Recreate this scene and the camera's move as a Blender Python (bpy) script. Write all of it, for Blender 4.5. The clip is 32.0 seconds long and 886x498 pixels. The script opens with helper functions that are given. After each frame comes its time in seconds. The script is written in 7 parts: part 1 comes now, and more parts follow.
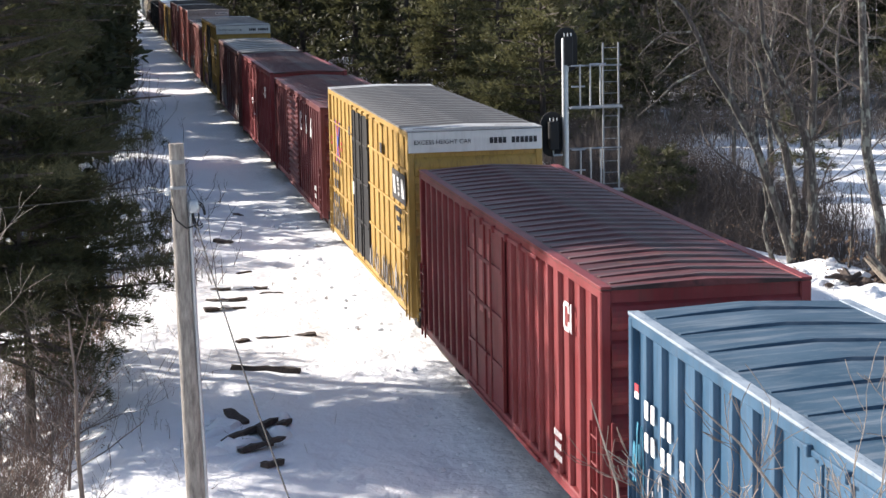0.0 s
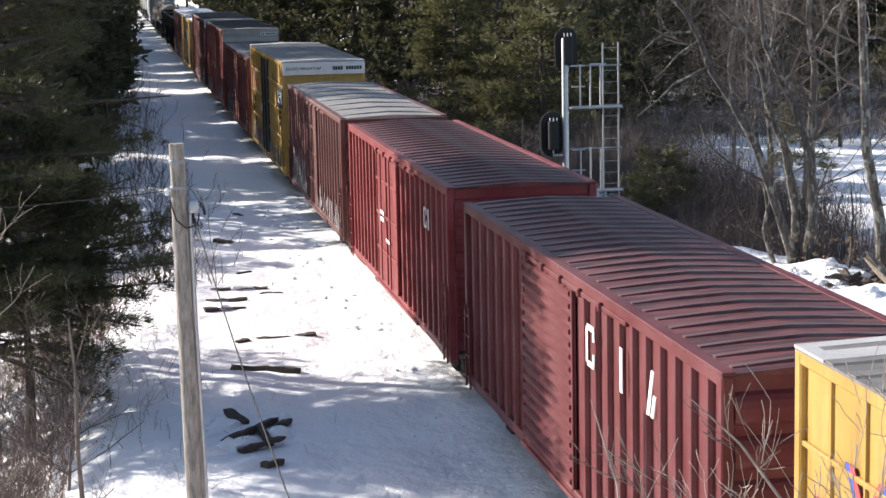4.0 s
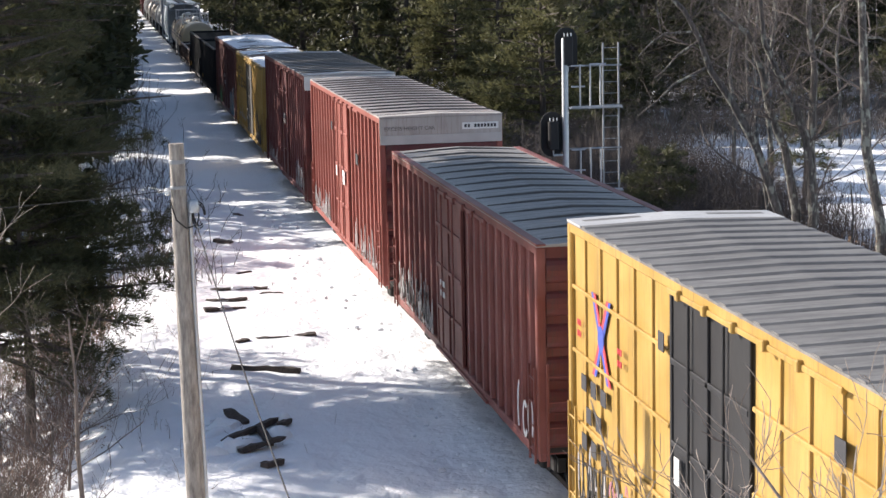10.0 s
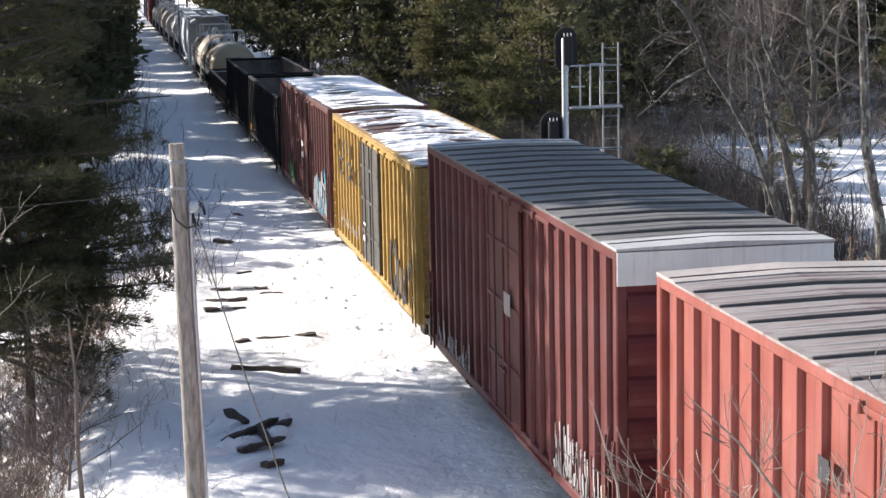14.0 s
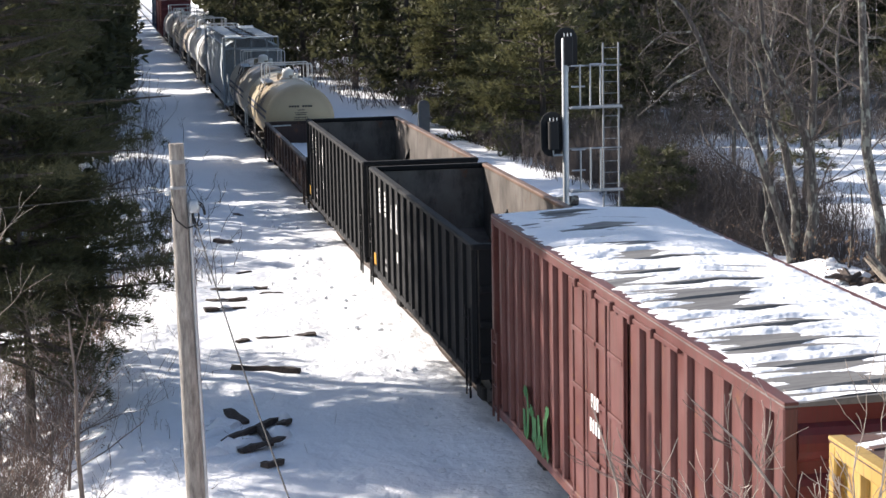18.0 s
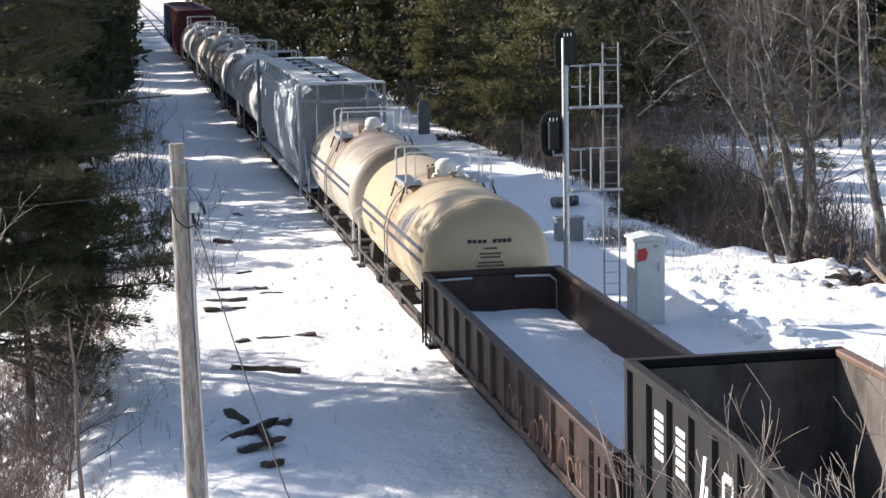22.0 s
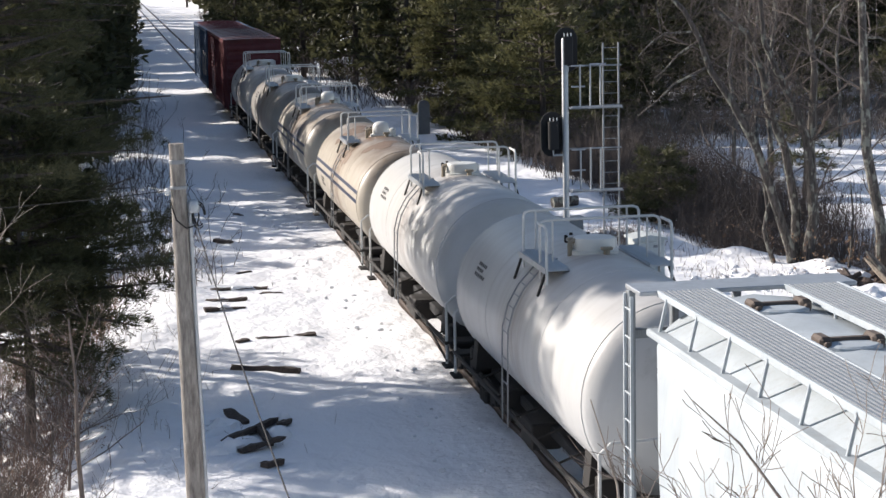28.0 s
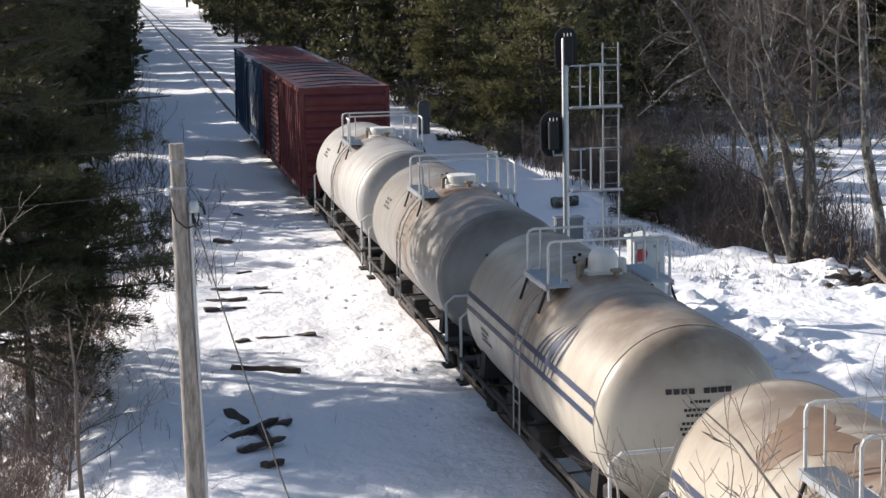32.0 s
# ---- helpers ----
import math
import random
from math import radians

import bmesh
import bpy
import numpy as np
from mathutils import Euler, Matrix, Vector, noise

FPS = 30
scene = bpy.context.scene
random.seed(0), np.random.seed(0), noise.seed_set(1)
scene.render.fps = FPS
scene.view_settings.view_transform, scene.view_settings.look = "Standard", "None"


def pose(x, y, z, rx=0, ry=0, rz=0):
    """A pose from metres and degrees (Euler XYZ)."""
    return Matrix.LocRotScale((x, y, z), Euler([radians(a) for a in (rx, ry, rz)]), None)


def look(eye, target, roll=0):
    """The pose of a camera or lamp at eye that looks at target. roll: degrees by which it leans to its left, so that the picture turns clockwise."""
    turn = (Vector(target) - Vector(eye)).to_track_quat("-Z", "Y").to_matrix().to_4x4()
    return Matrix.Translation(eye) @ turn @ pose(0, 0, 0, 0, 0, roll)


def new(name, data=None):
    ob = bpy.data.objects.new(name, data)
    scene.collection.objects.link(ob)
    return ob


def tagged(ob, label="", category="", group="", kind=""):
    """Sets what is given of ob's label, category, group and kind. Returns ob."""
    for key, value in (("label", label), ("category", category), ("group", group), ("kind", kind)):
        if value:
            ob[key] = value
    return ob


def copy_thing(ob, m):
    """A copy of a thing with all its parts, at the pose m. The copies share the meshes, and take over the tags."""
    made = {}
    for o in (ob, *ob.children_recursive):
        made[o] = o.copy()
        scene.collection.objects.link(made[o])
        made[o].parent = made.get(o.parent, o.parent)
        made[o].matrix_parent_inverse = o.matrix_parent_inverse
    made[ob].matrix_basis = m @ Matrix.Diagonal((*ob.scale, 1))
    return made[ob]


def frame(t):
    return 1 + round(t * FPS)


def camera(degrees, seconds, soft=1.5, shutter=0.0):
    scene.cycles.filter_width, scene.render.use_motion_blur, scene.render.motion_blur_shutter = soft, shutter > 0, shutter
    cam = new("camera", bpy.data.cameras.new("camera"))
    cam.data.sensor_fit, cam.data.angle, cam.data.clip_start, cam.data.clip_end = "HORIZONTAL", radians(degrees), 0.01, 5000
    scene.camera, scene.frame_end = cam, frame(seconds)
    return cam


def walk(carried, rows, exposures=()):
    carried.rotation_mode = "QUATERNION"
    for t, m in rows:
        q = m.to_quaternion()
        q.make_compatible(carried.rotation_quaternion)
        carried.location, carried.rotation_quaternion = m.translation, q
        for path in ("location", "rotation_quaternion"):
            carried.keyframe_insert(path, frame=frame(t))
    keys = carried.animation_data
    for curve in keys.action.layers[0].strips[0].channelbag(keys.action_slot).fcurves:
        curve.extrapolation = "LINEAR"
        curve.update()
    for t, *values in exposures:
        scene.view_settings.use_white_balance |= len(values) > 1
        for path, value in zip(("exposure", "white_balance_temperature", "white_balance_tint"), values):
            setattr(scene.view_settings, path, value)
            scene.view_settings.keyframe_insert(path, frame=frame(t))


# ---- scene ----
SPEED = 10.234          # metres a second, towards the camera
TRACK_X = 8.6           # centre line of the track
END = 32.0

EYE = (0.0, 0.0, 9.347)
AIM = (8.572, 48.669, 1.719)
cam = camera(25.8, END)
walk(cam, [(0.0, look(EYE, AIM, -1.157)), (END, look(EYE, AIM, -1.157))], exposures=[(0.0, 0.62, 6620, 13), (19.0, 0.64, 6620, 13), (23.0, 0.52, 6620, 13), (25.0, 0.28, 6620, 13), (END, 0.20, 6620, 13)])

# ---- light: low winter sun over the trees beside the track, clear sky
SUN_FROM = Vector((-0.80, 0.60, math.tan(radians(25))))
world = bpy.data.worlds.new("winter_sky")
scene.world = world
world.use_nodes = True
sky = world.node_tree.nodes.new("ShaderNodeTexSky")
sky.sky_type = "NISHITA"
sky.sun_disc = False
sky.sun_elevation = radians(25)
sky.sun_rotation = radians(-53)
back = world.node_tree.nodes["Background"]
back.inputs["Strength"].default_value = 0.125
world.node_tree.links.new(sky.outputs[0], back.inputs[0])
sun = new("sun", bpy.data.lights.new("sun", "SUN"))
sun.data.energy, sun.data.angle, sun.data.color = 6.2, radians(0.6), (1.0, 0.95, 0.88)
sun.matrix_world = look(SUN_FROM * 60, (0, 0, 0))


# ---- materials
def nodes_of(name):
    m = bpy.data.materials.new(name)
    m.use_nodes = True
    t = m.node_tree
    return m, t, t.nodes["Principled BSDF"], t.nodes.new, t.links.new


def coords(t, scale, object_space=True):
    c, mp = t.nodes.new("ShaderNodeTexCoord"), t.nodes.new("ShaderNodeMapping")
    mp.inputs["Scale"].default_value = scale
    if object_space:
        t.links.new(c.outputs["Object"], mp.inputs[0])
    else:
        g = t.nodes.new("ShaderNodeNewGeometry")
        t.links.new(g.outputs["Position"], mp.inputs[0])
    return mp.outputs[0]


def noise_node(t, vec, scale, detail=4.0, rough=0.55):
    n = t.nodes.new("ShaderNodeTexNoise")
    n.inputs["Scale"].default_value, n.inputs["Detail"].default_value, n.inputs["Roughness"].default_value = scale, detail, rough
    t.links.new(vec, n.inputs["Vector"])
    return n.outputs["Fac"]


def ramp(t, fac, stops):
    r = t.nodes.new("ShaderNodeValToRGB")
    el = r.color_ramp.elements
    while len(el) < len(stops):
        el.new(0.5)
    for e, (p, c) in zip(el, stops):
        e.position, e.color = p, (*c, 1)
    t.links.new(fac, r.inputs[0])
    return r.outputs["Color"]


def mix(t, fac, a, b, mode="MIX"):
    m = t.nodes.new("ShaderNodeMix")
    m.data_type, m.blend_type = "RGBA", mode
    for sock, v in ((m.inputs[0], fac), (m.inputs[6], a), (m.inputs[7], b)):
        if isinstance(v, (int, float)):
            sock.default_value = v
        elif isinstance(v, tuple):
            sock.default_value = (*v, 1)
        else:
            t.links.new(v, sock)
    return m.outputs[2]


def bump(t, bsdf, height, strength, distance=0.02):
    b = t.nodes.new("ShaderNodeBump")
    b.inputs["Strength"].default_value, b.inputs["Distance"].default_value = strength, distance
    t.links.new(height, b.inputs["Height"])
    t.links.new(b.outputs[0], bsdf.inputs["Normal"])


def grey(v):
    return (v, v, v)


def dark(c, k):
    return tuple(x * k for x in c)


def paint(name, colour, dirt=(0.06, 0.045, 0.035), wear=0.5, rough=0.55, rust=0.0, fade=None, run=(5, 5, 0.35), cover=(0.52, 0.75)):
    """Weathered vehicle paint: blotches, faded areas, dirt streaks that run down, and rust spots."""
    m, t, b, nn, lk = nodes_of(name)
    v = coords(t, (1, 1, 1))
    blotch = noise_node(t, v, 0.9, 5)
    fade = fade or tuple(min(1, x * 1.25 + 0.03) for x in colour)
    c = mix(t, ramp(t, blotch, [(0.35, grey(0)), (0.7, grey(1))]), colour, fade)
    streak = noise_node(t, coords(t, run), 1.6, 6, 0.6)
    c = mix(t, ramp(t, streak, [(cover[0], grey(0)), (cover[1], grey(wear))]), c, dirt)
    fine = noise_node(t, v, 14, 6, 0.7)
    c = mix(t, ramp(t, fine, [(0.6, grey(0)), (0.85, grey(wear * 0.6))]), c, dirt)
    drip = noise_node(t, coords(t, (run[0] * 2.6, run[1] * 2.6, run[2] * 1.6)), 2.0, 7, 0.7)
    c = mix(t, ramp(t, drip, [(0.53, grey(0)), (0.72, grey(wear * 0.9))]), c, dark(dirt, 0.7))
    scuff = noise_node(t, coords(t, (run[0] * 1.8, run[1] * 1.3, run[2] * 2.2)), 2.4, 8, 0.75)
    c = mix(t, ramp(t, scuff, [(0.62, grey(0)), (0.74, grey(wear * 0.55))]), c, tuple(min(1, x * 0.7 + 0.5 * max(colour) + 0.012) for x in colour))
    if rust:
        spots = noise_node(t, v, 2.6, 8, 0.65)
        c = mix(t, ramp(t, spots, [(0.62 - rust * 0.2, grey(0)), (0.70 - rust * 0.15, grey(0.9))]), c, (0.13, 0.05, 0.025))
    lk(c, b.inputs["Base Color"])
    b.inputs["Roughness"].default_value = rough
    b.inputs["Specular IOR Level"].default_value = 0.35
    bump(t, b, noise_node(t, v, 7, 5), 0.12, 0.02)
    return m


def tank_paint(name, colour, grime, streaks=0.6, top=0.5, spill=0.6, rust=(0.17, 0.085, 0.04)):
    """Tank paint: grime on the upper side, streaks that run round the barrel, brown spills below the dome at the middle."""
    m, t, b, nn, lk = nodes_of(name)
    v = coords(t, (1, 1, 1))
    xyz = nn("ShaderNodeSeparateXYZ")
    lk(v, xyz.inputs[0])

    def span(sock, a, c, lo, hi):
        r = nn("ShaderNodeMapRange")
        for k, val in ((1, a), (2, c), (3, lo), (4, hi)):
            r.inputs[k].default_value = val
        lk(sock, r.inputs[0])
        return r.outputs[0]

    def calc(op, a, c=None):
        n = nn("ShaderNodeMath")
        n.operation = op
        n.use_clamp = op != "ABSOLUTE"
        for k, s in ((0, a), (1, c)):
            if isinstance(s, (int, float)):
                n.inputs[k].default_value = s
            elif s is not None:
                lk(s, n.inputs[k])
        return n.outputs[0]

    run = noise_node(t, coords(t, (0.30, 1.5, 0.30)), 1.5, 6, 0.6)
    fine = noise_node(t, coords(t, (0.9, 3.4, 0.9)), 2.0, 6, 0.65)
    blotch = noise_node(t, v, 1.1, 6, 0.6)
    c = mix(t, blotch, dark(colour, 0.88), tuple(min(1, x * 1.1) for x in colour))
    upper = calc("MULTIPLY", span(xyz.outputs[2], 2.5, 3.85, 0.0, top * 1.5), span(blotch, 0.28, 0.62, 0.25, 1.0))
    c = mix(t, upper, c, grime)
    c = mix(t, calc("MULTIPLY", span(run, 0.46, 0.70, 0.0, streaks), span(xyz.outputs[2], 1.2, 3.4, 0.45, 1.0)), c, dark(grime, 0.75))
    c = mix(t, calc("MULTIPLY", span(fine, 0.56, 0.72, 0.0, streaks * 0.8), span(blotch, 0.35, 0.6, 0.2, 1.0)), c, dark(grime, 0.5))
    mid = span(calc("ABSOLUTE", xyz.outputs[1]), 0.25, 1.5, 1.0, 0.0)
    c = mix(t, calc("MULTIPLY", mid, span(run, 0.38, 0.60, 0.0, spill)), c, rust)
    pits = noise_node(t, v, 5.0, 8, 0.7)
    c = mix(t, span(pits, 0.64, 0.70, 0.0, streaks * 0.7), c, dark(rust, 0.6))
    lk(c, b.inputs["Base Color"])
    b.inputs["Roughness"].default_value = 0.42
    b.inputs["Specular IOR Level"].default_value = 0.4
    bump(t, b, noise_node(t, v, 2.0, 4), 0.10, 0.04)
    return m


def plain(name, colour, rough=0.6, metal=0.0, vary=0.25, scale=6.0):
    m, t, b, nn, lk = nodes_of(name)
    v = coords(t, (1, 1, 1))
    lk(mix(t, noise_node(t, v, scale, 6, 0.6), dark(colour, 1 - vary), tuple(min(1, x * (1 + vary)) for x in colour)), b.inputs["Base Color"])
    b.inputs["Roughness"].default_value, b.inputs["Metallic"].default_value = rough, metal
    bump(t, b, noise_node(t, v, scale * 4, 4), 0.15, 0.01)
    return m


def snow_material(name, tint=(0.86, 0.865, 0.88), grit=0.0):
    m, t, b, nn, lk = nodes_of(name)
    v = coords(t, (1, 1, 1), False)
    c = mix(t, noise_node(t, v, 0.35, 4), dark(tint, 0.95), tint)
    if grit:
        # specks of ballast and wood thrown out along the rails
        xyz, near = nn("ShaderNodeSeparateXYZ"), nn("ShaderNodeMapRange")
        lk(v, xyz.inputs[0])
        off = nn("ShaderNodeMath")
        off.operation, off.inputs[1].default_value = "SUBTRACT", 8.2
        lk(xyz.outputs[0], off.inputs[0])
        size = nn("ShaderNodeMath")
        size.operation = "ABSOLUTE"
        lk(off.outputs[0], size.inputs[0])
        for k, val in ((1, 1.2), (2, 3.4), (3, grit), (4, 0.0)):
            near.inputs[k].default_value = val
        lk(size.outputs[0], near.inputs[0])
        spots = ramp(t, noise_node(t, v, 8.0, 8, 0.75), [(0.57, grey(0)), (0.70, grey(1))])
        both = nn("ShaderNodeMath")
        both.operation = "MULTIPLY"
        lk(spots, both.inputs[0])
        lk(near.outputs[0], both.inputs[1])
        c = mix(t, both.outputs[0], c, (0.22, 0.18, 0.15))
    lk(c, b.inputs["Base Color"])
    b.inputs["Roughness"].default_value = 0.75
    b.inputs["Specular IOR Level"].default_value = 0.25
    h = mix(t, 0.06, noise_node(t, coords(t, (1.0, 0.7, 1.0), False), 1.3, 4, 0.55), noise_node(t, v, 9, 5, 0.65))
    bump(t, b, h, 1.0, 0.20)
    return m


def bark_material(name, a, c2, scale=3.0, lichen=None):
    m, t, b, nn, lk = nodes_of(name)
    v = coords(t, (4, 4, 0.7))
    n = noise_node(t, v, scale, 8, 0.65)
    c = mix(t, ramp(t, n, [(0.35, grey(0)), (0.65, grey(1))]), a, c2)
    if lichen:
        c = mix(t, ramp(t, noise_node(t, coords(t, (1, 1, 0.6)), 5, 6), [(0.52, grey(0)), (0.6, grey(0.9))]), c, lichen)
    lk(c, b.inputs["Base Color"])
    b.inputs["Roughness"].default_value = 0.9
    bump(t, b, n, 0.6, 0.03)
    return m


def leaf_material(name, a, c2):
    m, t, b, nn, lk = nodes_of(name)
    g = t.nodes.new("ShaderNodeNewGeometry")
    c = mix(t, g.outputs["Random Per Island"], a, c2)
    c = mix(t, ramp(t, noise_node(t, coords(t, (1, 1, 1), False), 0.7, 3), [(0.4, grey(0)), (0.65, grey(0.6))]), c, tuple(min(1, x * 1.35) for x in c2))
    lk(c, b.inputs["Base Color"])
    b.inputs["Roughness"].default_value = 0.6
    b.inputs["Specular IOR Level"].default_value = 0.25
    thin, both = nn("ShaderNodeBsdfTranslucent"), nn("ShaderNodeMixShader")
    lk(c, thin.inputs["Color"])
    both.inputs[0].default_value = 0.35
    lk(b.outputs[0], both.inputs[1])
    lk(thin.outputs[0], both.inputs[2])
    lk(both.outputs[0], t.nodes["Material Output"].inputs["Surface"])
    return m


SNOW = snow_material("snow", grit=0.8)
ROOF_SNOW = snow_material("roof_snow")
STEEL_DARK = plain("undercarriage_steel", (0.020, 0.017, 0.015), 0.8, vary=0.5)
STEEL_BLACK = plain("black_steel", (0.012, 0.012, 0.013), 0.8)
RAIL_WHITE = plain("pale_painted_rail", (0.55, 0.55, 0.53), 0.5)
RAIL_STEEL = plain("rail_steel", (0.075, 0.055, 0.045), 0.6, 0.3)
GALV = plain("galvanised_steel", (0.42, 0.44, 0.46), 0.45, 0.6)
GALV_DULL = plain("weathered_galvanised_steel", (0.26, 0.27, 0.28), 0.55, 0.4)
WHITE = plain("white_lettering", (0.72, 0.72, 0.7), 0.7)
BLACK = plain("black_lettering", (0.025, 0.025, 0.03), 0.7)
GREY_BOX = plain("grey_cabinet_paint", (0.50, 0.53, 0.52), 0.5)
RED_SIGN = plain("red_sign", (0.5, 0.03, 0.03), 0.5)
CREOSOTE = bark_material("old_tie_timber", (0.028, 0.022, 0.020), (0.110, 0.082, 0.066), 5)
POLE_WOOD = bark_material("weathered_pole_wood", (0.15, 0.13, 0.115), (0.37, 0.335, 0.295), 4)
PINE_BARK = bark_material("pine_bark", (0.035, 0.028, 0.024), (0.11, 0.085, 0.07))
GREY_BARK = bark_material("grey_bark", (0.03, 0.026, 0.023), (0.13, 0.112, 0.10), 4, (0.27, 0.265, 0.22))
PALE_WOOD = bark_material("split_pale_wood", (0.20, 0.155, 0.115), (0.44, 0.37, 0.29), 5)
TWIG = bark_material("bare_twig", (0.10, 0.08, 0.068), (0.25, 0.20, 0.17), 6)
TWIG_BROWN = bark_material("brown_bare_twig", (0.12, 0.078, 0.062), (0.27, 0.185, 0.150), 6)
TWIG_DARK = bark_material("dark_bare_twig", (0.05, 0.04, 0.035), (0.14, 0.112, 0.097), 6)
FAR_TWIG = bark_material("far_bare_twig", (0.12, 0.10, 0.088), (0.26, 0.22, 0.19), 6)
TWIG_PALE = bark_material("pale_twig", (0.22, 0.18, 0.15), (0.42, 0.36, 0.31), 6)
# lighter copy has sunlight put into its colour; the dark one tones shaded woods
NEEDLES_SUNLIT = leaf_material("sunlit_pine_needles", (0.066, 0.070, 0.032), (0.135, 0.128, 0.060))
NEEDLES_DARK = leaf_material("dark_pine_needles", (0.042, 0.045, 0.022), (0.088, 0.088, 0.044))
DRY_LEAF = leaf_material("dry_brown_leaves", (0.12, 0.07, 0.045), (0.26, 0.17, 0.11))


# ---- mesh building
class Geo:
    """Collects corners and faces of one mesh."""

    def __init__(self):
        self.v, self.f = [], []

    def add(self, verts, faces):
        k = len(self.v)
        self.v += [tuple(p) for p in verts]
        self.f += [tuple(i + k for i in q) for q in faces]
        return self

    def box(self, x0, x1, y0, y1, z0, z1, c=0.0):
        """A box with chamfered edges."""
        cx, cy, cz = (x0 + x1) / 2, (y0 + y1) / 2, (z0 + z1) / 2
        h = (abs(x1 - x0) / 2, abs(y1 - y0) / 2, abs(z1 - z0) / 2)
        c = min(c, 0.45 * min(h))
        sg = [(a, b, d) for a in (-1, 1) for b in (-1, 1) for d in (-1, 1)]
        if c <= 0:
            vs = [(cx + a * h[0], cy + b * h[1], cz + d * h[2]) for a, b, d in sg]
            return self.add(vs, [(0, 1, 3, 2), (4, 6, 7, 5), (0, 4, 5, 1), (2, 3, 7, 6), (0, 2, 6, 4), (1, 5, 7, 3)])
        vs, at = [], {}
        for s in sg:
            for k in range(3):
                p = [s[i] * (h[i] if i == k else h[i] - c) for i in range(3)]
                at[s, k] = len(vs)
                vs.append((cx + p[0], cy + p[1], cz + p[2]))
        fs = []
        for k in range(3):
            i, j = (k + 1) % 3, (k + 2) % 3
            for d in (-1, 1):
                ring = []
                for a, b in ((-1, -1), (1, -1), (1, 1), (-1, 1)):
                    s = [0, 0, 0]
                    s[k], s[i], s[j] = d, a, b
                    ring.append(at[tuple(s), k])
                fs.append(tuple(ring if d > 0 else ring[::-1]))
            for a in (-1, 1):
                for b in (-1, 1):
                    q = []
                    for d, kk in ((-1, i), (1, i), (1, j), (-1, j)):
                        s = [0, 0, 0]
                        s[k], s[i], s[j] = d, a, b
                        q.append(at[tuple(s), kk])
                    fs.append(tuple(q if a * b > 0 else q[::-1]))
        for s in sg:
            q = (at[s, 0], at[s, 1], at[s, 2])
            fs.append(q if s[0] * s[1] * s[2] > 0 else q[::-1])
        return self.add(vs, fs)

    def prism(self, profile, axis, a, b):
        """A closed outline of (p, q) swept along an axis from a to b."""
        def place(p, q, s):
            return {"x": (s, p, q), "y": (p, s, q), "z": (p, q, s)}[axis]
        n = len(profile)
        vs = [place(p, q, a) for p, q in profile] + [place(p, q, b) for p, q in profile]
        fs = [(i, (i + 1) % n, n + (i + 1) % n, n + i) for i in range(n)]
        return self.add(vs, fs + [tuple(range(n))[::-1], tuple(range(n, 2 * n))])

    def tube(self, path, radii, sides=6, caps=True):
        """A tube along points with a radius at each."""
        pts = [Vector(p) for p in path]
        if isinstance(radii, (int, float)):
            radii = [radii] * len(pts)
        vs, fs = [], []
        u = None
        for i, p in enumerate(pts):
            d = (pts[min(i + 1, len(pts) - 1)] - pts[max(i - 1, 0)])
            d = d.normalized() if d.length > 1e-9 else Vector((0, 0, 1))
            if u is None:
                u = d.orthogonal().normalized()
            else:
                u = (u - d * u.dot(d))
                u = u.normalized() if u.length > 1e-6 else d.orthogonal().normalized()
            w = d.cross(u)
            for k in range(sides):
                a = 2 * math.pi * k / sides
                vs.append(p + (u * math.cos(a) + w * math.sin(a)) * radii[i])
        for i in range(len(pts) - 1):
            for k in range(sides):
                k2 = (k + 1) % sides
                fs.append((i * sides + k, i * sides + k2, (i + 1) * sides + k2, (i + 1) * sides + k))
        if caps:
            fs += [tuple(range(sides))[::-1], tuple(range((len(pts) - 1) * sides, len(pts) * sides))]
        return self.add(vs, fs)

    def lathe(self, profile, axis="z", at=(0, 0, 0), sides=24):
        """Rings of (radius, along) turned about an axis, closed at the ends."""
        path, vs, fs = [], [], []
        for r, s in profile:
            for k in range(sides):
                a = 2 * math.pi * k / sides
                c, e = r * math.cos(a), r * math.sin(a)
                q = {"z": (c, e, s), "y": (c, s, e), "x": (s, c, e)}[axis]
                vs.append((q[0] + at[0], q[1] + at[1], q[2] + at[2]))
        n = len(profile)
        for i in range(n - 1):
            for k in range(sides):
                k2 = (k + 1) % sides
                fs.append((i * sides + k, i * sides + k2, (i + 1) * sides + k2, (i + 1) * sides + k))
        fs += [tuple(range(sides))[::-1], tuple(range((n - 1) * sides, n * sides))]
        return self.add(vs, fs)

    def mesh(self, name, material, smooth=False, fix=True):
        me = bpy.data.meshes.new(name)
        me.from_pydata(self.v, [], self.f)
        if fix:
            bm = bmesh.new()
            bm.from_mesh(me)
            bmesh.ops.recalc_face_normals(bm, faces=bm.faces)
            bm.to_mesh(me)
            bm.free()
        me.materials.append(material)
        if smooth:
            me.shade_smooth()
            me.set_sharp_from_angle(angle=radians(38))
        return me


def thing(name, label, category, m=None, group="", kind=""):
    ob = new(name)
    if m is not None:
        ob.matrix_basis = m
    return tagged(ob, label, category, group, kind)


def part(name, geo, material, parent, label="", at=None, smooth=False, fix=True):
    """One mesh object under a thing or under a part. geo may also be a mesh that is shared."""
    me = geo if isinstance(geo, bpy.types.Mesh) else geo.mesh(name, material, smooth, fix)
    ob = new(name, me)
    ob.parent = parent
    if at is not None:
        ob.matrix_basis = at
    if label:
        tagged(ob, label)
    return ob


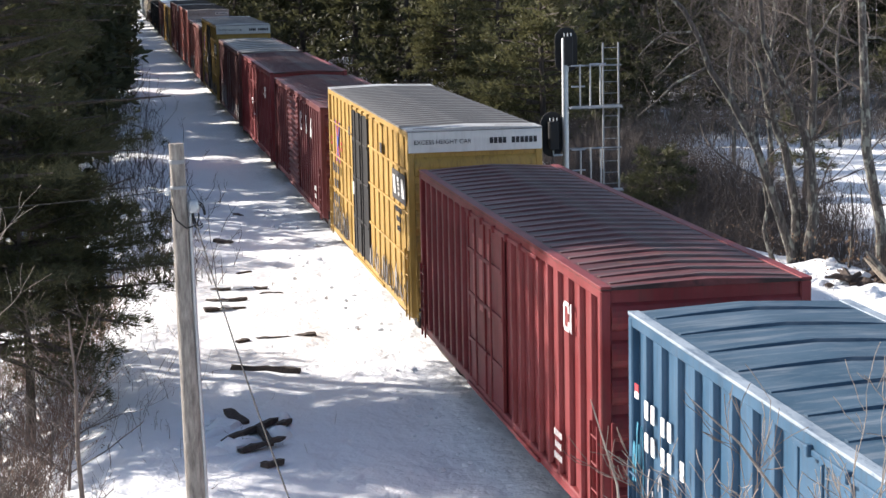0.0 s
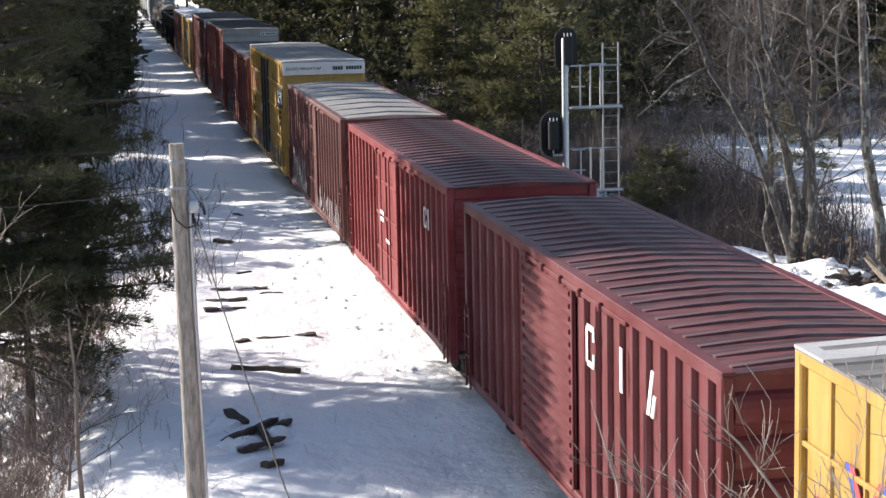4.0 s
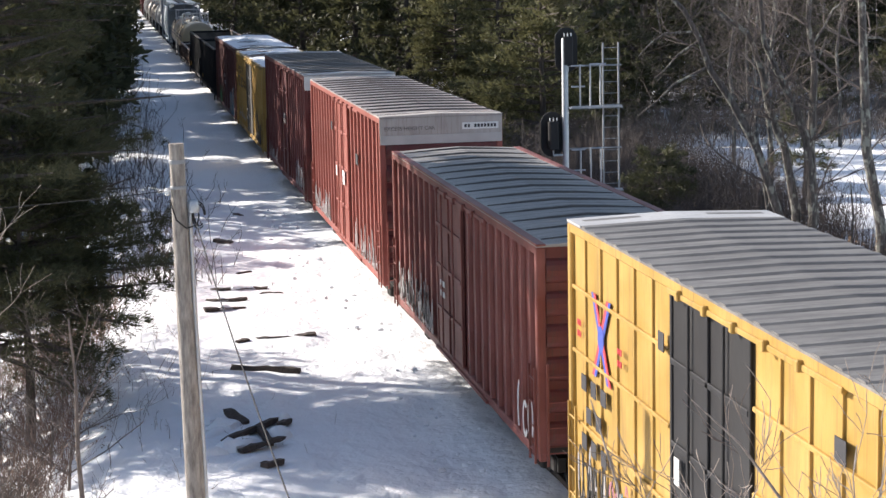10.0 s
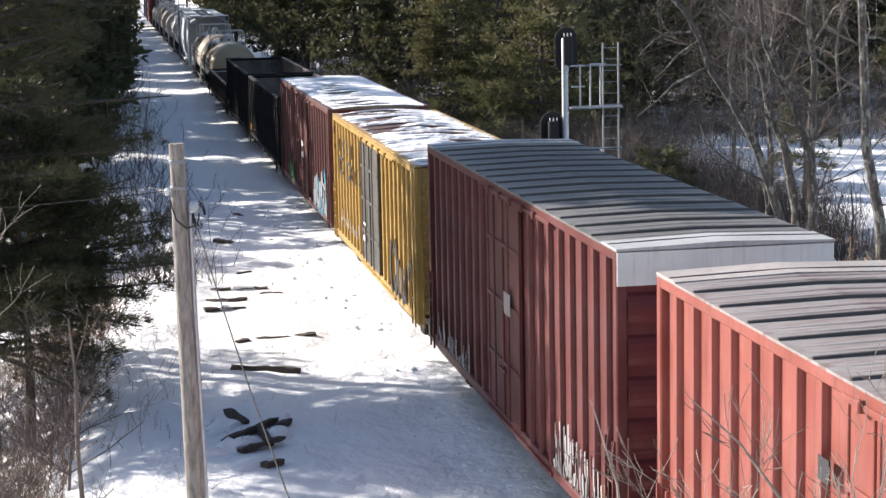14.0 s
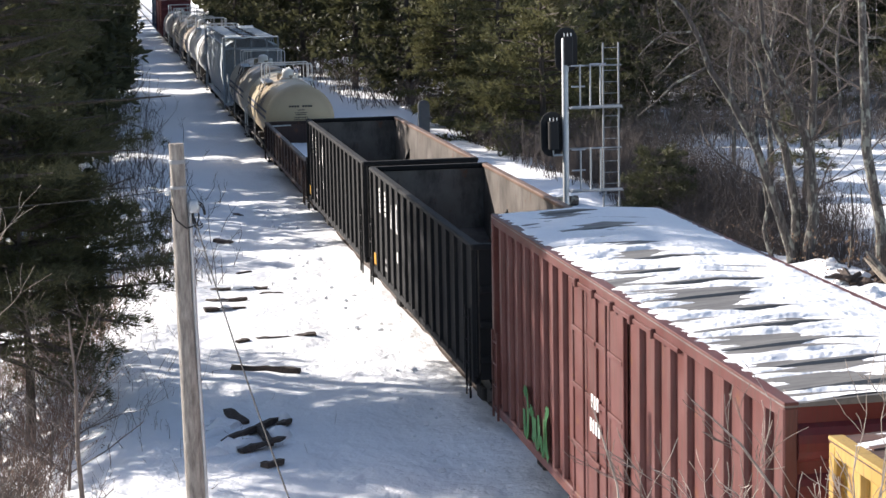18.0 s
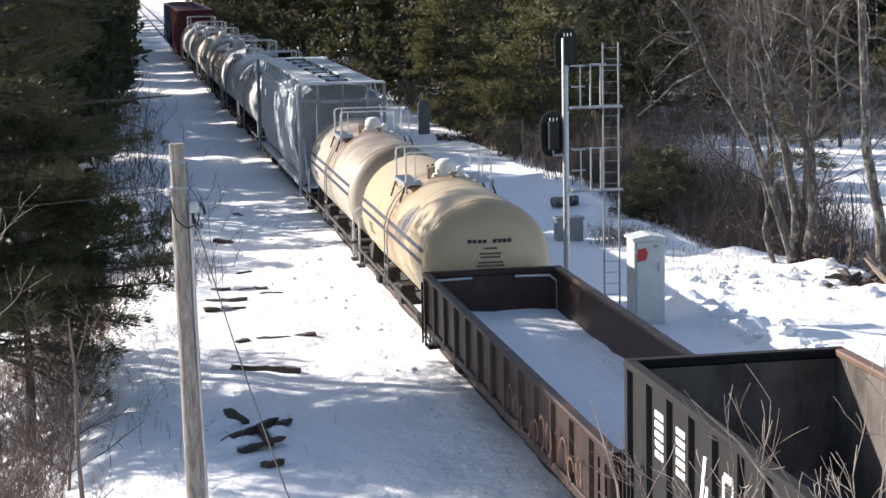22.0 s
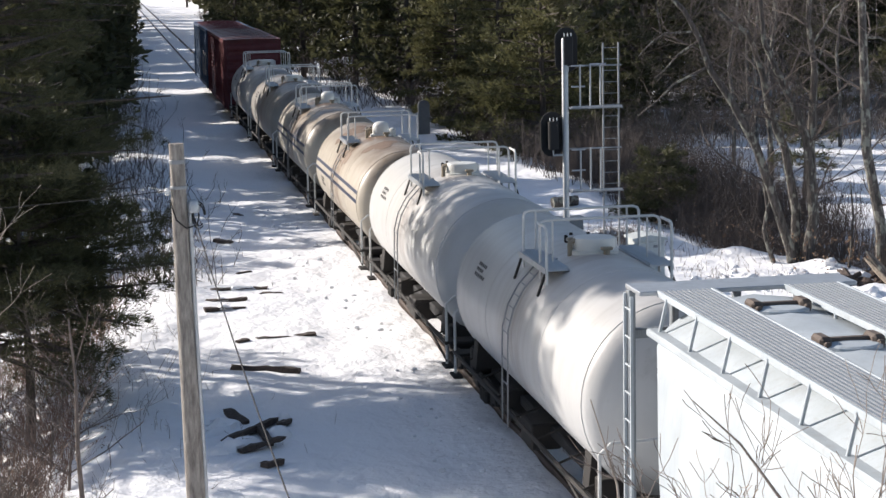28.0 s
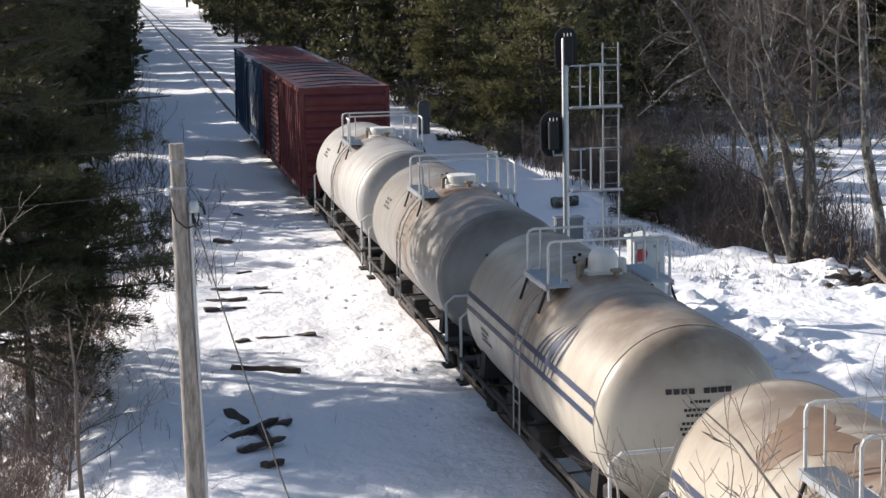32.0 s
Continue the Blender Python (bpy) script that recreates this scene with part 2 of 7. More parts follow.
def solid(name, geo, material, label, category, kind="", smooth=False, fix=True, m=None):
    """A thing that is one mesh."""
    ob = new(name, geo.mesh(name, material, smooth, fix))
    if m is not None:
        ob.matrix_basis = m
    return tagged(ob, label, category, "", kind)


def letters(text, size, depth, material, name="lettering"):
    cu = bpy.data.curves.new(name, "FONT")
    cu.body, cu.size, cu.extrude = text, size, depth
    cu.align_x, cu.align_y = "CENTER", "CENTER"
    tmp = bpy.data.objects.new(name, cu)
    me = bpy.data.meshes.new_from_object(tmp)
    bpy.data.objects.remove(tmp)
    bpy.data.curves.remove(cu)
    me.materials.append(material)
    return me


# ---- ground: one sheet of snow with the track shoulder, the banks, the frozen pond and the wooded slope
def smooth(a):
    a = np.clip(a, 0, 1)
    return a * a * (3 - 2 * a)


def bank_edge(y):
    return np.interp(y, [-50, 30, 36, 45, 59, 75, 100, 165, 260], [-0.5, -0.2, 0.2, 0.7, 1.6, 1.2, 1.1, 3.0, 4.0])


def ground_z(x, y):
    x, y = np.asarray(x, float), np.asarray(y, float)
    z = np.full(np.broadcast(x, y).shape, -0.24)
    left = bank_edge(y) + 0.35 * np.sin(y * 0.23) + 0.2 * np.sin(y * 0.61 + 1)
    z = z - 2.3 * smooth((left - x) / 5.5)
    z = z + 0.10 * np.exp(-((x - left - 0.5) / 0.7) ** 2)
    z = z + 0.055 * np.clip(-14 - x, 0, 150) + 0.10 * smooth((y - 75) / 60) * np.clip(left - 2 - x, 0, 30)
    right = 18.3 + 0.5 * np.sin(y * 0.17) + 0.3 * np.sin(y * 0.5) + 2.6 * smooth((62 - y) / 9)
    z = z - 1.25 * smooth((x - right) / 5.0)
    z = z + (0.12 + 0.09 * np.sin(y * 1.9) + 0.08 * np.sin(y * 4.3 + 1)) * np.exp(-((x - right + 0.2) / 0.8) ** 2) * smooth((90 - y) / 25)
    z = z + 0.055 * np.clip(y - 112, 0, 400) * smooth((x - 17) / 14)
    z = z + 0.05 * np.clip(x - 62, 0, 300)
    # ploughed ridge beside the track
    ridge = np.exp(-((x - 15.6 + 0.10 * (y - 45)) / 0.55) ** 2) * smooth((y - 36) / 4) * smooth((50.5 - y) / 2)
    z = z + ridge * (0.42 + 0.12 * np.sin(y * 3.1) + 0.1 * np.sin(y * 7.7 + 2))
    # bed under the rails
    z = z + 0.10 * np.exp(-((x - TRACK_X) / 1.7) ** 6)
    return z


def build_ground():
    def axis(spans):
        out = []
        for a, b, d in spans:
            out += list(np.arange(a, b, d))
        return np.array(out + [spans[-1][1]])
    xs = axis([(-520, -120, 40), (-120, -30, 9), (-30, -8, 1.6), (-8, 21, 0.32), (21, 34, 0.9), (34, 90, 4), (90, 520, 40)])
    ys = axis([(-420, -40, 40), (-40, 20, 5), (20, 62, 0.32), (62, 110, 0.6), (110, 180, 2), (180, 300, 5), (300, 700, 40)])
    gx, gy = np.meshgrid(xs, ys)
    gz = ground_z(gx, gy)
    near = np.exp(-((gx - 8) / 25) ** 2) * (gy > 10) * (gy < 140)
    rough = np.array([noise.fractal(Vector((a * 0.6, b * 0.42, 3.1)), 0.9, 2.1, 4) if n > 0.15 else 0.0
                      for a, b, n in zip(gx.ravel(), gy.ravel(), near.ravel())]).reshape(gx.shape)
    calm = 1 - 0.75 * np.exp(-((gx - TRACK_X) / 1.9) ** 4)
    lumps = np.exp(-((gx - 6.5) / 0.9) ** 2) + 0.7 * np.exp(-((gx - 11.2) / 1.0) ** 2)
    gz = gz + (0.085 + 0.06 * lumps) * rough * near * calm
    n, mcol = len(ys), len(xs)
    verts = np.stack([gx.ravel(), gy.ravel(), gz.ravel()], 1)
    i = np.arange(n * mcol).reshape(n, mcol)
    faces = np.stack([i[:-1, :-1].ravel(), i[:-1, 1:].ravel(), i[1:, 1:].ravel(), i[1:, :-1].ravel()], 1)
    me = bpy.data.meshes.new("ground")
    me.from_pydata(verts.tolist(), [], faces.tolist())
    me.materials.append(SNOW)
    me.shade_smooth()
    ob = new("ground", me)
    tagged(ob, "snow-covered ground beside the railway track with low banks", "ground", "", "structure")


def gz(x, y):
    return float(ground_z(x, y))


def build_track():
    track = thing("railway_track", "single railway track with two steel rails half buried in snow", "railway track", kind="structure")
    for s in (-1, 1):
        c = TRACK_X + s * 0.755
        prof = [(c - 0.07, -0.17), (c + 0.07, -0.17), (c + 0.07, -0.15), (c + 0.012, -0.13), (c + 0.012, -0.05),
                (c + 0.036, -0.04), (c + 0.036, -0.008), (c + 0.028, 0.0), (c - 0.028, 0.0), (c - 0.036, -0.008), (c - 0.036, -0.04),
                (c - 0.012, -0.05), (c - 0.012, -0.13), (c - 0.07, -0.15)]
        part("rail", Geo().prism(prof, "y", -420, 640), RAIL_STEEL, track)
        # dark strip in the flangeway beside the rail head
        part("flangeway", Geo().box(c - s * 0.10, c - s * 0.035, -400, 600, -0.20, -0.117), STEEL_DARK, track)


build_ground()
build_track()


# ---- rolling stock

CAR_BLUE = paint("faded_blue_paint", (0.020, 0.074, 0.136), wear=0.35)
CAR_BLUE_DARK = paint("dark_blue_paint", (0.011, 0.043, 0.096), wear=0.4)
CAR_RED = paint("red_paint", (0.170, 0.015, 0.017), wear=0.45)
CAR_MAROON = paint("maroon_paint", (0.096, 0.009, 0.011), wear=0.4)
CAR_DARK_RED = paint("weathered_red_paint", (0.094, 0.015, 0.013), wear=0.65)
CAR_BROWN = paint("brown_oxide_paint", (0.088, 0.022, 0.018), wear=0.7, rust=0.12)
CAR_OXIDE = paint("pale_oxide_paint", (0.150, 0.036, 0.027), wear=0.6)
CAR_SALMON = paint("salmon_paint", (0.225, 0.057, 0.041), wear=0.45)
CAR_YELLOW = paint("yellow_paint", (0.335, 0.203, 0.042), wear=0.5)
CAR_YELLOW_OLD = paint("old_yellow_paint", (0.329, 0.205, 0.048), wear=0.6, rust=0.15)
DOOR_BLACK = paint("black_door_paint", (0.010, 0.010, 0.012), dirt=(0.03, 0.026, 0.023), wear=0.5, fade=(0.018, 0.018, 0.019))
DOOR_GREY = paint("grey_door_paint", (0.060, 0.056, 0.050), wear=0.5)
ROOF_GREY = paint("galvanised_roof", (0.155, 0.148, 0.138), dirt=(0.085, 0.08, 0.08), wear=0.8, rough=0.6, run=(0.6, 3.2, 0.6), cover=(0.44, 0.68))
ROOF_GREY_PALE = paint("pale_galvanised_roof", (0.225, 0.215, 0.20), dirt=(0.12, 0.11, 0.105), wear=0.7, rough=0.6, run=(0.7, 2.4, 0.7), cover=(0.45, 0.72))
ROOF_RUST = paint("rusted_roof", (0.095, 0.045, 0.03), dirt=(0.03, 0.02, 0.017), wear=0.8, rust=0.35, run=(0.7, 4.0, 0.7), cover=(0.42, 0.66))
BAND_WHITE = paint("white_end_paint", (0.561, 0.561, 0.544), dirt=(0.3, 0.28, 0.25), wear=0.3)
BAND_GREY = paint("grey_end_paint", (0.357, 0.323, 0.297), dirt=(0.2, 0.14, 0.12), wear=0.6)
BAND_PALE = paint("pale_grey_roof_paint", (0.36, 0.36, 0.36), dirt=(0.2, 0.19, 0.18), wear=0.5)
# dark bands across: soot, with the thin shadows beside the ribs painted in
ROOF_RED = paint("sooty_shadow_banded_red_roof", (0.125, 0.026, 0.026), dirt=(0.020, 0.012, 0.012), wear=0.95, rust=0.06, run=(0.6, 3.6, 0.6), cover=(0.41, 0.62))
ROOF_FROST = paint("frosted_blue_roof", (0.022, 0.06, 0.10), dirt=(0.30, 0.33, 0.36), wear=0.5, run=(0.6, 3.5, 0.6), cover=(0.50, 0.74))
ROOF_RIB_DARK = paint("dark_streaked_roof_rib", (0.085, 0.024, 0.023), dirt=(0.16, 0.13, 0.12), wear=0.9, run=(0.5, 5.0, 0.5), cover=(0.47, 0.66))
EDGE_FROST = paint("frosted_roof_edge", (0.26, 0.31, 0.36), dirt=(0.10, 0.15, 0.21), wear=0.8, run=(3.0, 0.8, 1.0), cover=(0.48, 0.68))
ROOF_SEAM = plain("dark_roof_seam", (0.085, 0.075, 0.07), 0.7, vary=0.4)
GON_RUST_IN = paint("dark_rusty_inside", (0.045, 0.025, 0.02), fade=(0.075, 0.042, 0.033), dirt=(0.02, 0.016, 0.014), wear=0.6, rust=0.2)
ROOF_PINK = paint("rust_stained_grey_roof", (0.25, 0.23, 0.22), dirt=(0.15, 0.055, 0.045), wear=0.7, rough=0.6, run=(0.6, 3.0, 0.6), cover=(0.48, 0.70))
CHORD_RUST = paint("rusty_chord", (0.13, 0.075, 0.05), dirt=(0.04, 0.03, 0.025), wear=0.6)
GON_BLACK = paint("black_gondola_paint", (0.006, 0.006, 0.007), dirt=(0.012, 0.010, 0.010), wear=0.5, rough=0.85, fade=(0.009, 0.009, 0.010))
GON_INNER = paint("worn_gondola_inside", (0.115, 0.10, 0.088), dirt=(0.028, 0.023, 0.02), wear=0.75, rust=0.05, run=(0.7, 0.7, 0.45), cover=(0.47, 0.66))
GON_RUST = paint("rusty_gondola_paint", (0.027, 0.014, 0.011), dirt=(0.03, 0.021, 0.017), wear=0.6, rust=0.25, fade=(0.045, 0.026, 0.020))
TANK_YELLOW = tank_paint("cream_yellow_tank_paint", (0.45, 0.365, 0.235), (0.27, 0.20, 0.125), 0.22, 0.42, 0.85)
TANK_CREAM = tank_paint("dirty_cream_tank_paint", (0.48, 0.435, 0.36), (0.185, 0.135, 0.092), 0.36, 0.85, 0.95)
TANK_GREY = tank_paint("grimy_tank_paint", (0.30, 0.285, 0.26), (0.13, 0.10, 0.078), 0.5, 0.75, 0.85)
TANK_WHITE = tank_paint("white_tank_paint", (0.52, 0.52, 0.51), (0.36, 0.335, 0.30), 0.30, 0.35, 0.35)
TANK_OFFWHITE = tank_paint("streaked_white_tank_paint", (0.49, 0.48, 0.455), (0.20, 0.175, 0.15), 0.55, 0.55, 0.7)
DOME_WHITE = plain("white_dome_paint", (0.62, 0.61, 0.57), 0.45, vary=0.12, scale=4.0)
HOPPER_GREY = paint("pale_grey_hopper_paint", (0.36, 0.40, 0.425), dirt=(0.3, 0.28, 0.26), wear=0.3)
RUST_STAIN = plain("brown_spill", (0.155, 0.098, 0.06), 0.6, vary=0.5, scale=2.5)
VALVE_TAN = plain("tan_valve_paint", (0.26, 0.215, 0.155), 0.6, vary=0.4)
STRIPE_BLUE = plain("blue_stripe", (0.022, 0.034, 0.075), 0.5)
HATCH_STEEL = plain("brown_hatch_steel", (0.10, 0.075, 0.06), 0.75, vary=0.5)
# hopper grey darkened to paint in the end faces' shade, plus dirt streaks
HOPPER_END_SHADE = paint("shade_dark_hopper_end_paint", (0.19, 0.21, 0.225), dirt=(0.10, 0.09, 0.08), wear=0.7)
MARK_YELLOW = plain("yellow_reflector", (0.6, 0.3, 0.02), 0.4)
MARK_TEAL = plain("teal_spray_paint", (0.05, 0.25, 0.36), 0.6, vary=0.4)
MARK_PALE = plain("pale_spray_paint", (0.30, 0.29, 0.29), 0.7, vary=0.5, scale=3.0)
MARK_GREEN = plain("green_spray_paint", (0.05, 0.18, 0.06), 0.6, vary=0.4)
MARK_PINK = plain("pink_spray_paint", (0.36, 0.15, 0.19), 0.6, vary=0.3)
MARK_RED = plain("red_decal", (0.5, 0.05, 0.06), 0.5)
MARK_BLUE = plain("blue_decal", (0.05, 0.08, 0.35), 0.5)

SHARED = {}


def shared(key, make, material, smooth=False):
    """A mesh that alike pieces use together."""
    k = (key, material.name)
    if k not in SHARED:
        SHARED[k] = make().mesh(key[0], material, smooth)
    return SHARED[k]


def wheel_geo():
    return Geo().lathe([(0.10, -0.02), (0.12, 0.0), (0.30, 0.01), (0.34, -0.03), (0.455, -0.03), (0.455, 0.0), (0.425, 0.01),
                        (0.42, 0.10), (0.34, 0.10), (0.30, 0.05), (0.12, 0.06), (0.10, 0.09)], "x", (0, 0, 0), 20)


def frame_geo():
    g = Geo()
    top = [(-1.12, 0.36), (-1.12, 0.62), (-0.75, 0.66), (-0.35, 0.74), (0.35, 0.74), (0.75, 0.66), (1.12, 0.62), (1.12, 0.36),
           (0.68, 0.40), (0.42, 0.20), (-0.42, 0.20), (-0.68, 0.40)]
    g.prism(top, "x", -0.07, 0.07)
    for y in (-0.88, 0.88):
        g.box(-0.12, 0.12, y - 0.15, y + 0.15, 0.33, 0.60, 0.03)
    for y in (-0.2, 0.0, 0.2):
        g.lathe([(0.07, 0.22), (0.085, 0.25), (0.085, 0.45), (0.07, 0.48)], "z", (-0.10, y, 0), 10)
    return g


def coupler_geo():
    g = Geo()
    g.box(-0.10, 0.10, -0.75, 0.0, 0.76, 0.94, 0.03)
    g.box(-0.20, 0.16, -0.98, -0.70, 0.72, 0.99, 0.05)
    return g


def bogies(car, ys):
    """Two trucks, each a bolster with side frames and four wheels."""
    for y in ys:
        b = part("bogie", shared(("bolster",), lambda: Geo().box(-1.0, 1.0, -0.2, 0.2, 0.38, 0.72, 0.04), STEEL_DARK), None, car, "dark steel truck", pose(0, y, 0))
        for s in (-1, 1):
            part("side_frame", shared(("side_frame",), frame_geo, STEEL_DARK), None, b, "", pose(s * 1.0, 0, 0, 0, 0, 0 if s < 0 else 180))
            for d in (-0.88, 0.88):
                part("wheel", shared(("wheel",), wheel_geo, STEEL_DARK, True), None, b, "", pose(s * 0.72, d, 0.42, 0, 0, 0 if s > 0 else 180))
        for d in (-0.88, 0.88):
            part("axle", shared(("axle",), lambda: Geo().lathe([(0.08, -0.7), (0.08, 0.7)], "x", (0, 0, 0), 10), STEEL_DARK), None, b, "", pose(0, d, 0.42))


def couplers(car, h):
    for r, y in ((0, -h), (180, h)):
        part("coupler", shared(("coupler",), coupler_geo, STEEL_DARK), None, car, "", pose(0, y, 0, 0, 0, r))
        part("air_hose", shared(("air_hose",), lambda: Geo().tube([(0.3, -0.05, 0.8), (0.32, -0.35, 0.6), (0.28, -0.6, 0.42), (0.2, -0.85, 0.5)], 0.025, 6), STEEL_BLACK, True), None, car, "", pose(0, y, 0, 0, 0, r))


def ladder(car, x, y, z0, z1, wide, material, along="y", n=6):
    """Rungs between two stiles; along: the axis on which the rungs lie."""
    w = wide / 2
    ends = [(0, -w), (0, w)] if along == "y" else [(-w, 0), (w, 0)]
    g = Geo()
    for a, b in ends:
        g.box(a - 0.02, a + 0.02, b - 0.02, b + 0.02, z0, z1)
    base = part("ladder", g, material, car, "", pose(x, y, 0))
    rung = shared(("rung", round(wide, 2), along), lambda: Geo().tube([(*ends[0], 0), (*ends[1], 0)], 0.014, 6), material)
    for i in range(n):
        part("rung", rung, None, base, "", pose(0, 0, z0 + (i + 0.5) * (z1 - z0) / n))


def car_thing(name, label, y_near, length, category="rail car"):
    car = thing(name, label, category, pose(TRACK_X, y_near + length / 2, 0), "cars of the freight train")
    TRAIN.append((car, y_near + length / 2))
    return car


TRAIN = []


def roof_rib_geo(w, rise, broad, tall=0.028):
    g = Geo()
    st = [(-w, 0), (-w * 0.5, rise * 0.62), (0, rise), (w * 0.5, rise * 0.62), (w, 0)]
    vs = []
    for x, z in st:
        for y, dz in ((-broad / 2, -0.02), (-broad * 0.28, tall), (broad * 0.28, tall), (broad / 2, -0.02)):
            vs.append((x, y, z + dz))
    fs = []
    for i in range(len(st) - 1):
        for k in range(3):
            fs.append((i * 4 + k, i * 4 + k + 1, i * 4 + 5 + k, i * 4 + 4 + k))
    fs += [(0, 3, 2, 1), (16, 17, 18, 19)]
    return g.add(vs, fs)


def decal(car, name, y0, y1, z0, z1, material, x=-1.575, label="", skew=0.0):
    """A thin painted mark on the side that faces the camera."""
    g = Geo().add([(0, y0, z0), (0, y1, z0 + skew), (0, y1, z1 + skew), (0, y0, z1),
                   (0.012, y0, z0), (0.012, y1, z0 + skew), (0.012, y1, z1 + skew), (0.012, y0, z1)],
                  [(0, 1, 2, 3), (4, 7, 6, 5), (0, 4, 5, 1), (1, 5, 6, 2), (2, 6, 7, 3), (3, 7, 4, 0)])
    return part(name, g, material, car, label, pose(x, 0, 0))


def blob(car, name, pts, material, x=-1.578, label=""):
    """A flat painted shape on the side, from corners (y, z)."""
    n = len(pts)
    g = Geo().add([(0, y, z) for y, z in pts] + [(0.012, y, z) for y, z in pts],
                  [tuple(range(n)), tuple(range(n, 2 * n))[::-1]] + [(i, i + n, (i + 1) % n + n, (i + 1) % n) for i in range(n)])
    return part(name, g, material, car, label, pose(x, 0, 0))


def scrawl(car, y0, y1, z0, z1, material, seed, n=10, broad=0.09, x=-1.60):
    """Sprayed loops and strokes as one painted piece."""
    rnd = random.Random(seed)
    g = Geo()
    for i in range(n):
        y = y0 + (y1 - y0) * (i + 0.5) / n
        w = (y1 - y0) / n * rnd.uniform(0.5, 1.0)
        hgt = (z1 - z0) * rnd.uniform(0.6, 1.0)
        pts = []
        a0, turn = rnd.uniform(0, 6.28), rnd.choice((1, -1)) * rnd.uniform(2.4, 5.6)
        for k in range(9):
            a = a0 + turn * k / 8
            pts.append((y + math.cos(a) * w * 0.55, z0 + hgt * 0.5 + math.sin(a) * hgt * 0.48))
        for (ya, za), (yb, zb) in zip(pts, pts[1:]):
            d = Vector((yb - ya, zb - za))
            if d.length < 1e-4:
                continue
            p = Vector((-d.y, d.x)).normalized() * broad * rnd.uniform(0.35, 0.6)
            q = [(ya + p.x, za + p.y), (yb + p.x, zb + p.y), (yb - p.x, zb - p.y), (ya - p.x, za - p.y)]
            g.add([(0, a, b) for a, b in q] + [(0.006, a, b) for a, b in q], [(0, 1, 2, 3), (4, 7, 6, 5), (0, 4, 5, 1), (1, 5, 6, 2), (2, 6, 7, 3), (3, 7, 4, 0)])
    return tagged(part("graffiti", g, material, car, "sprayed graffiti", pose(x, 0, 0), fix=False), kind="stuff")


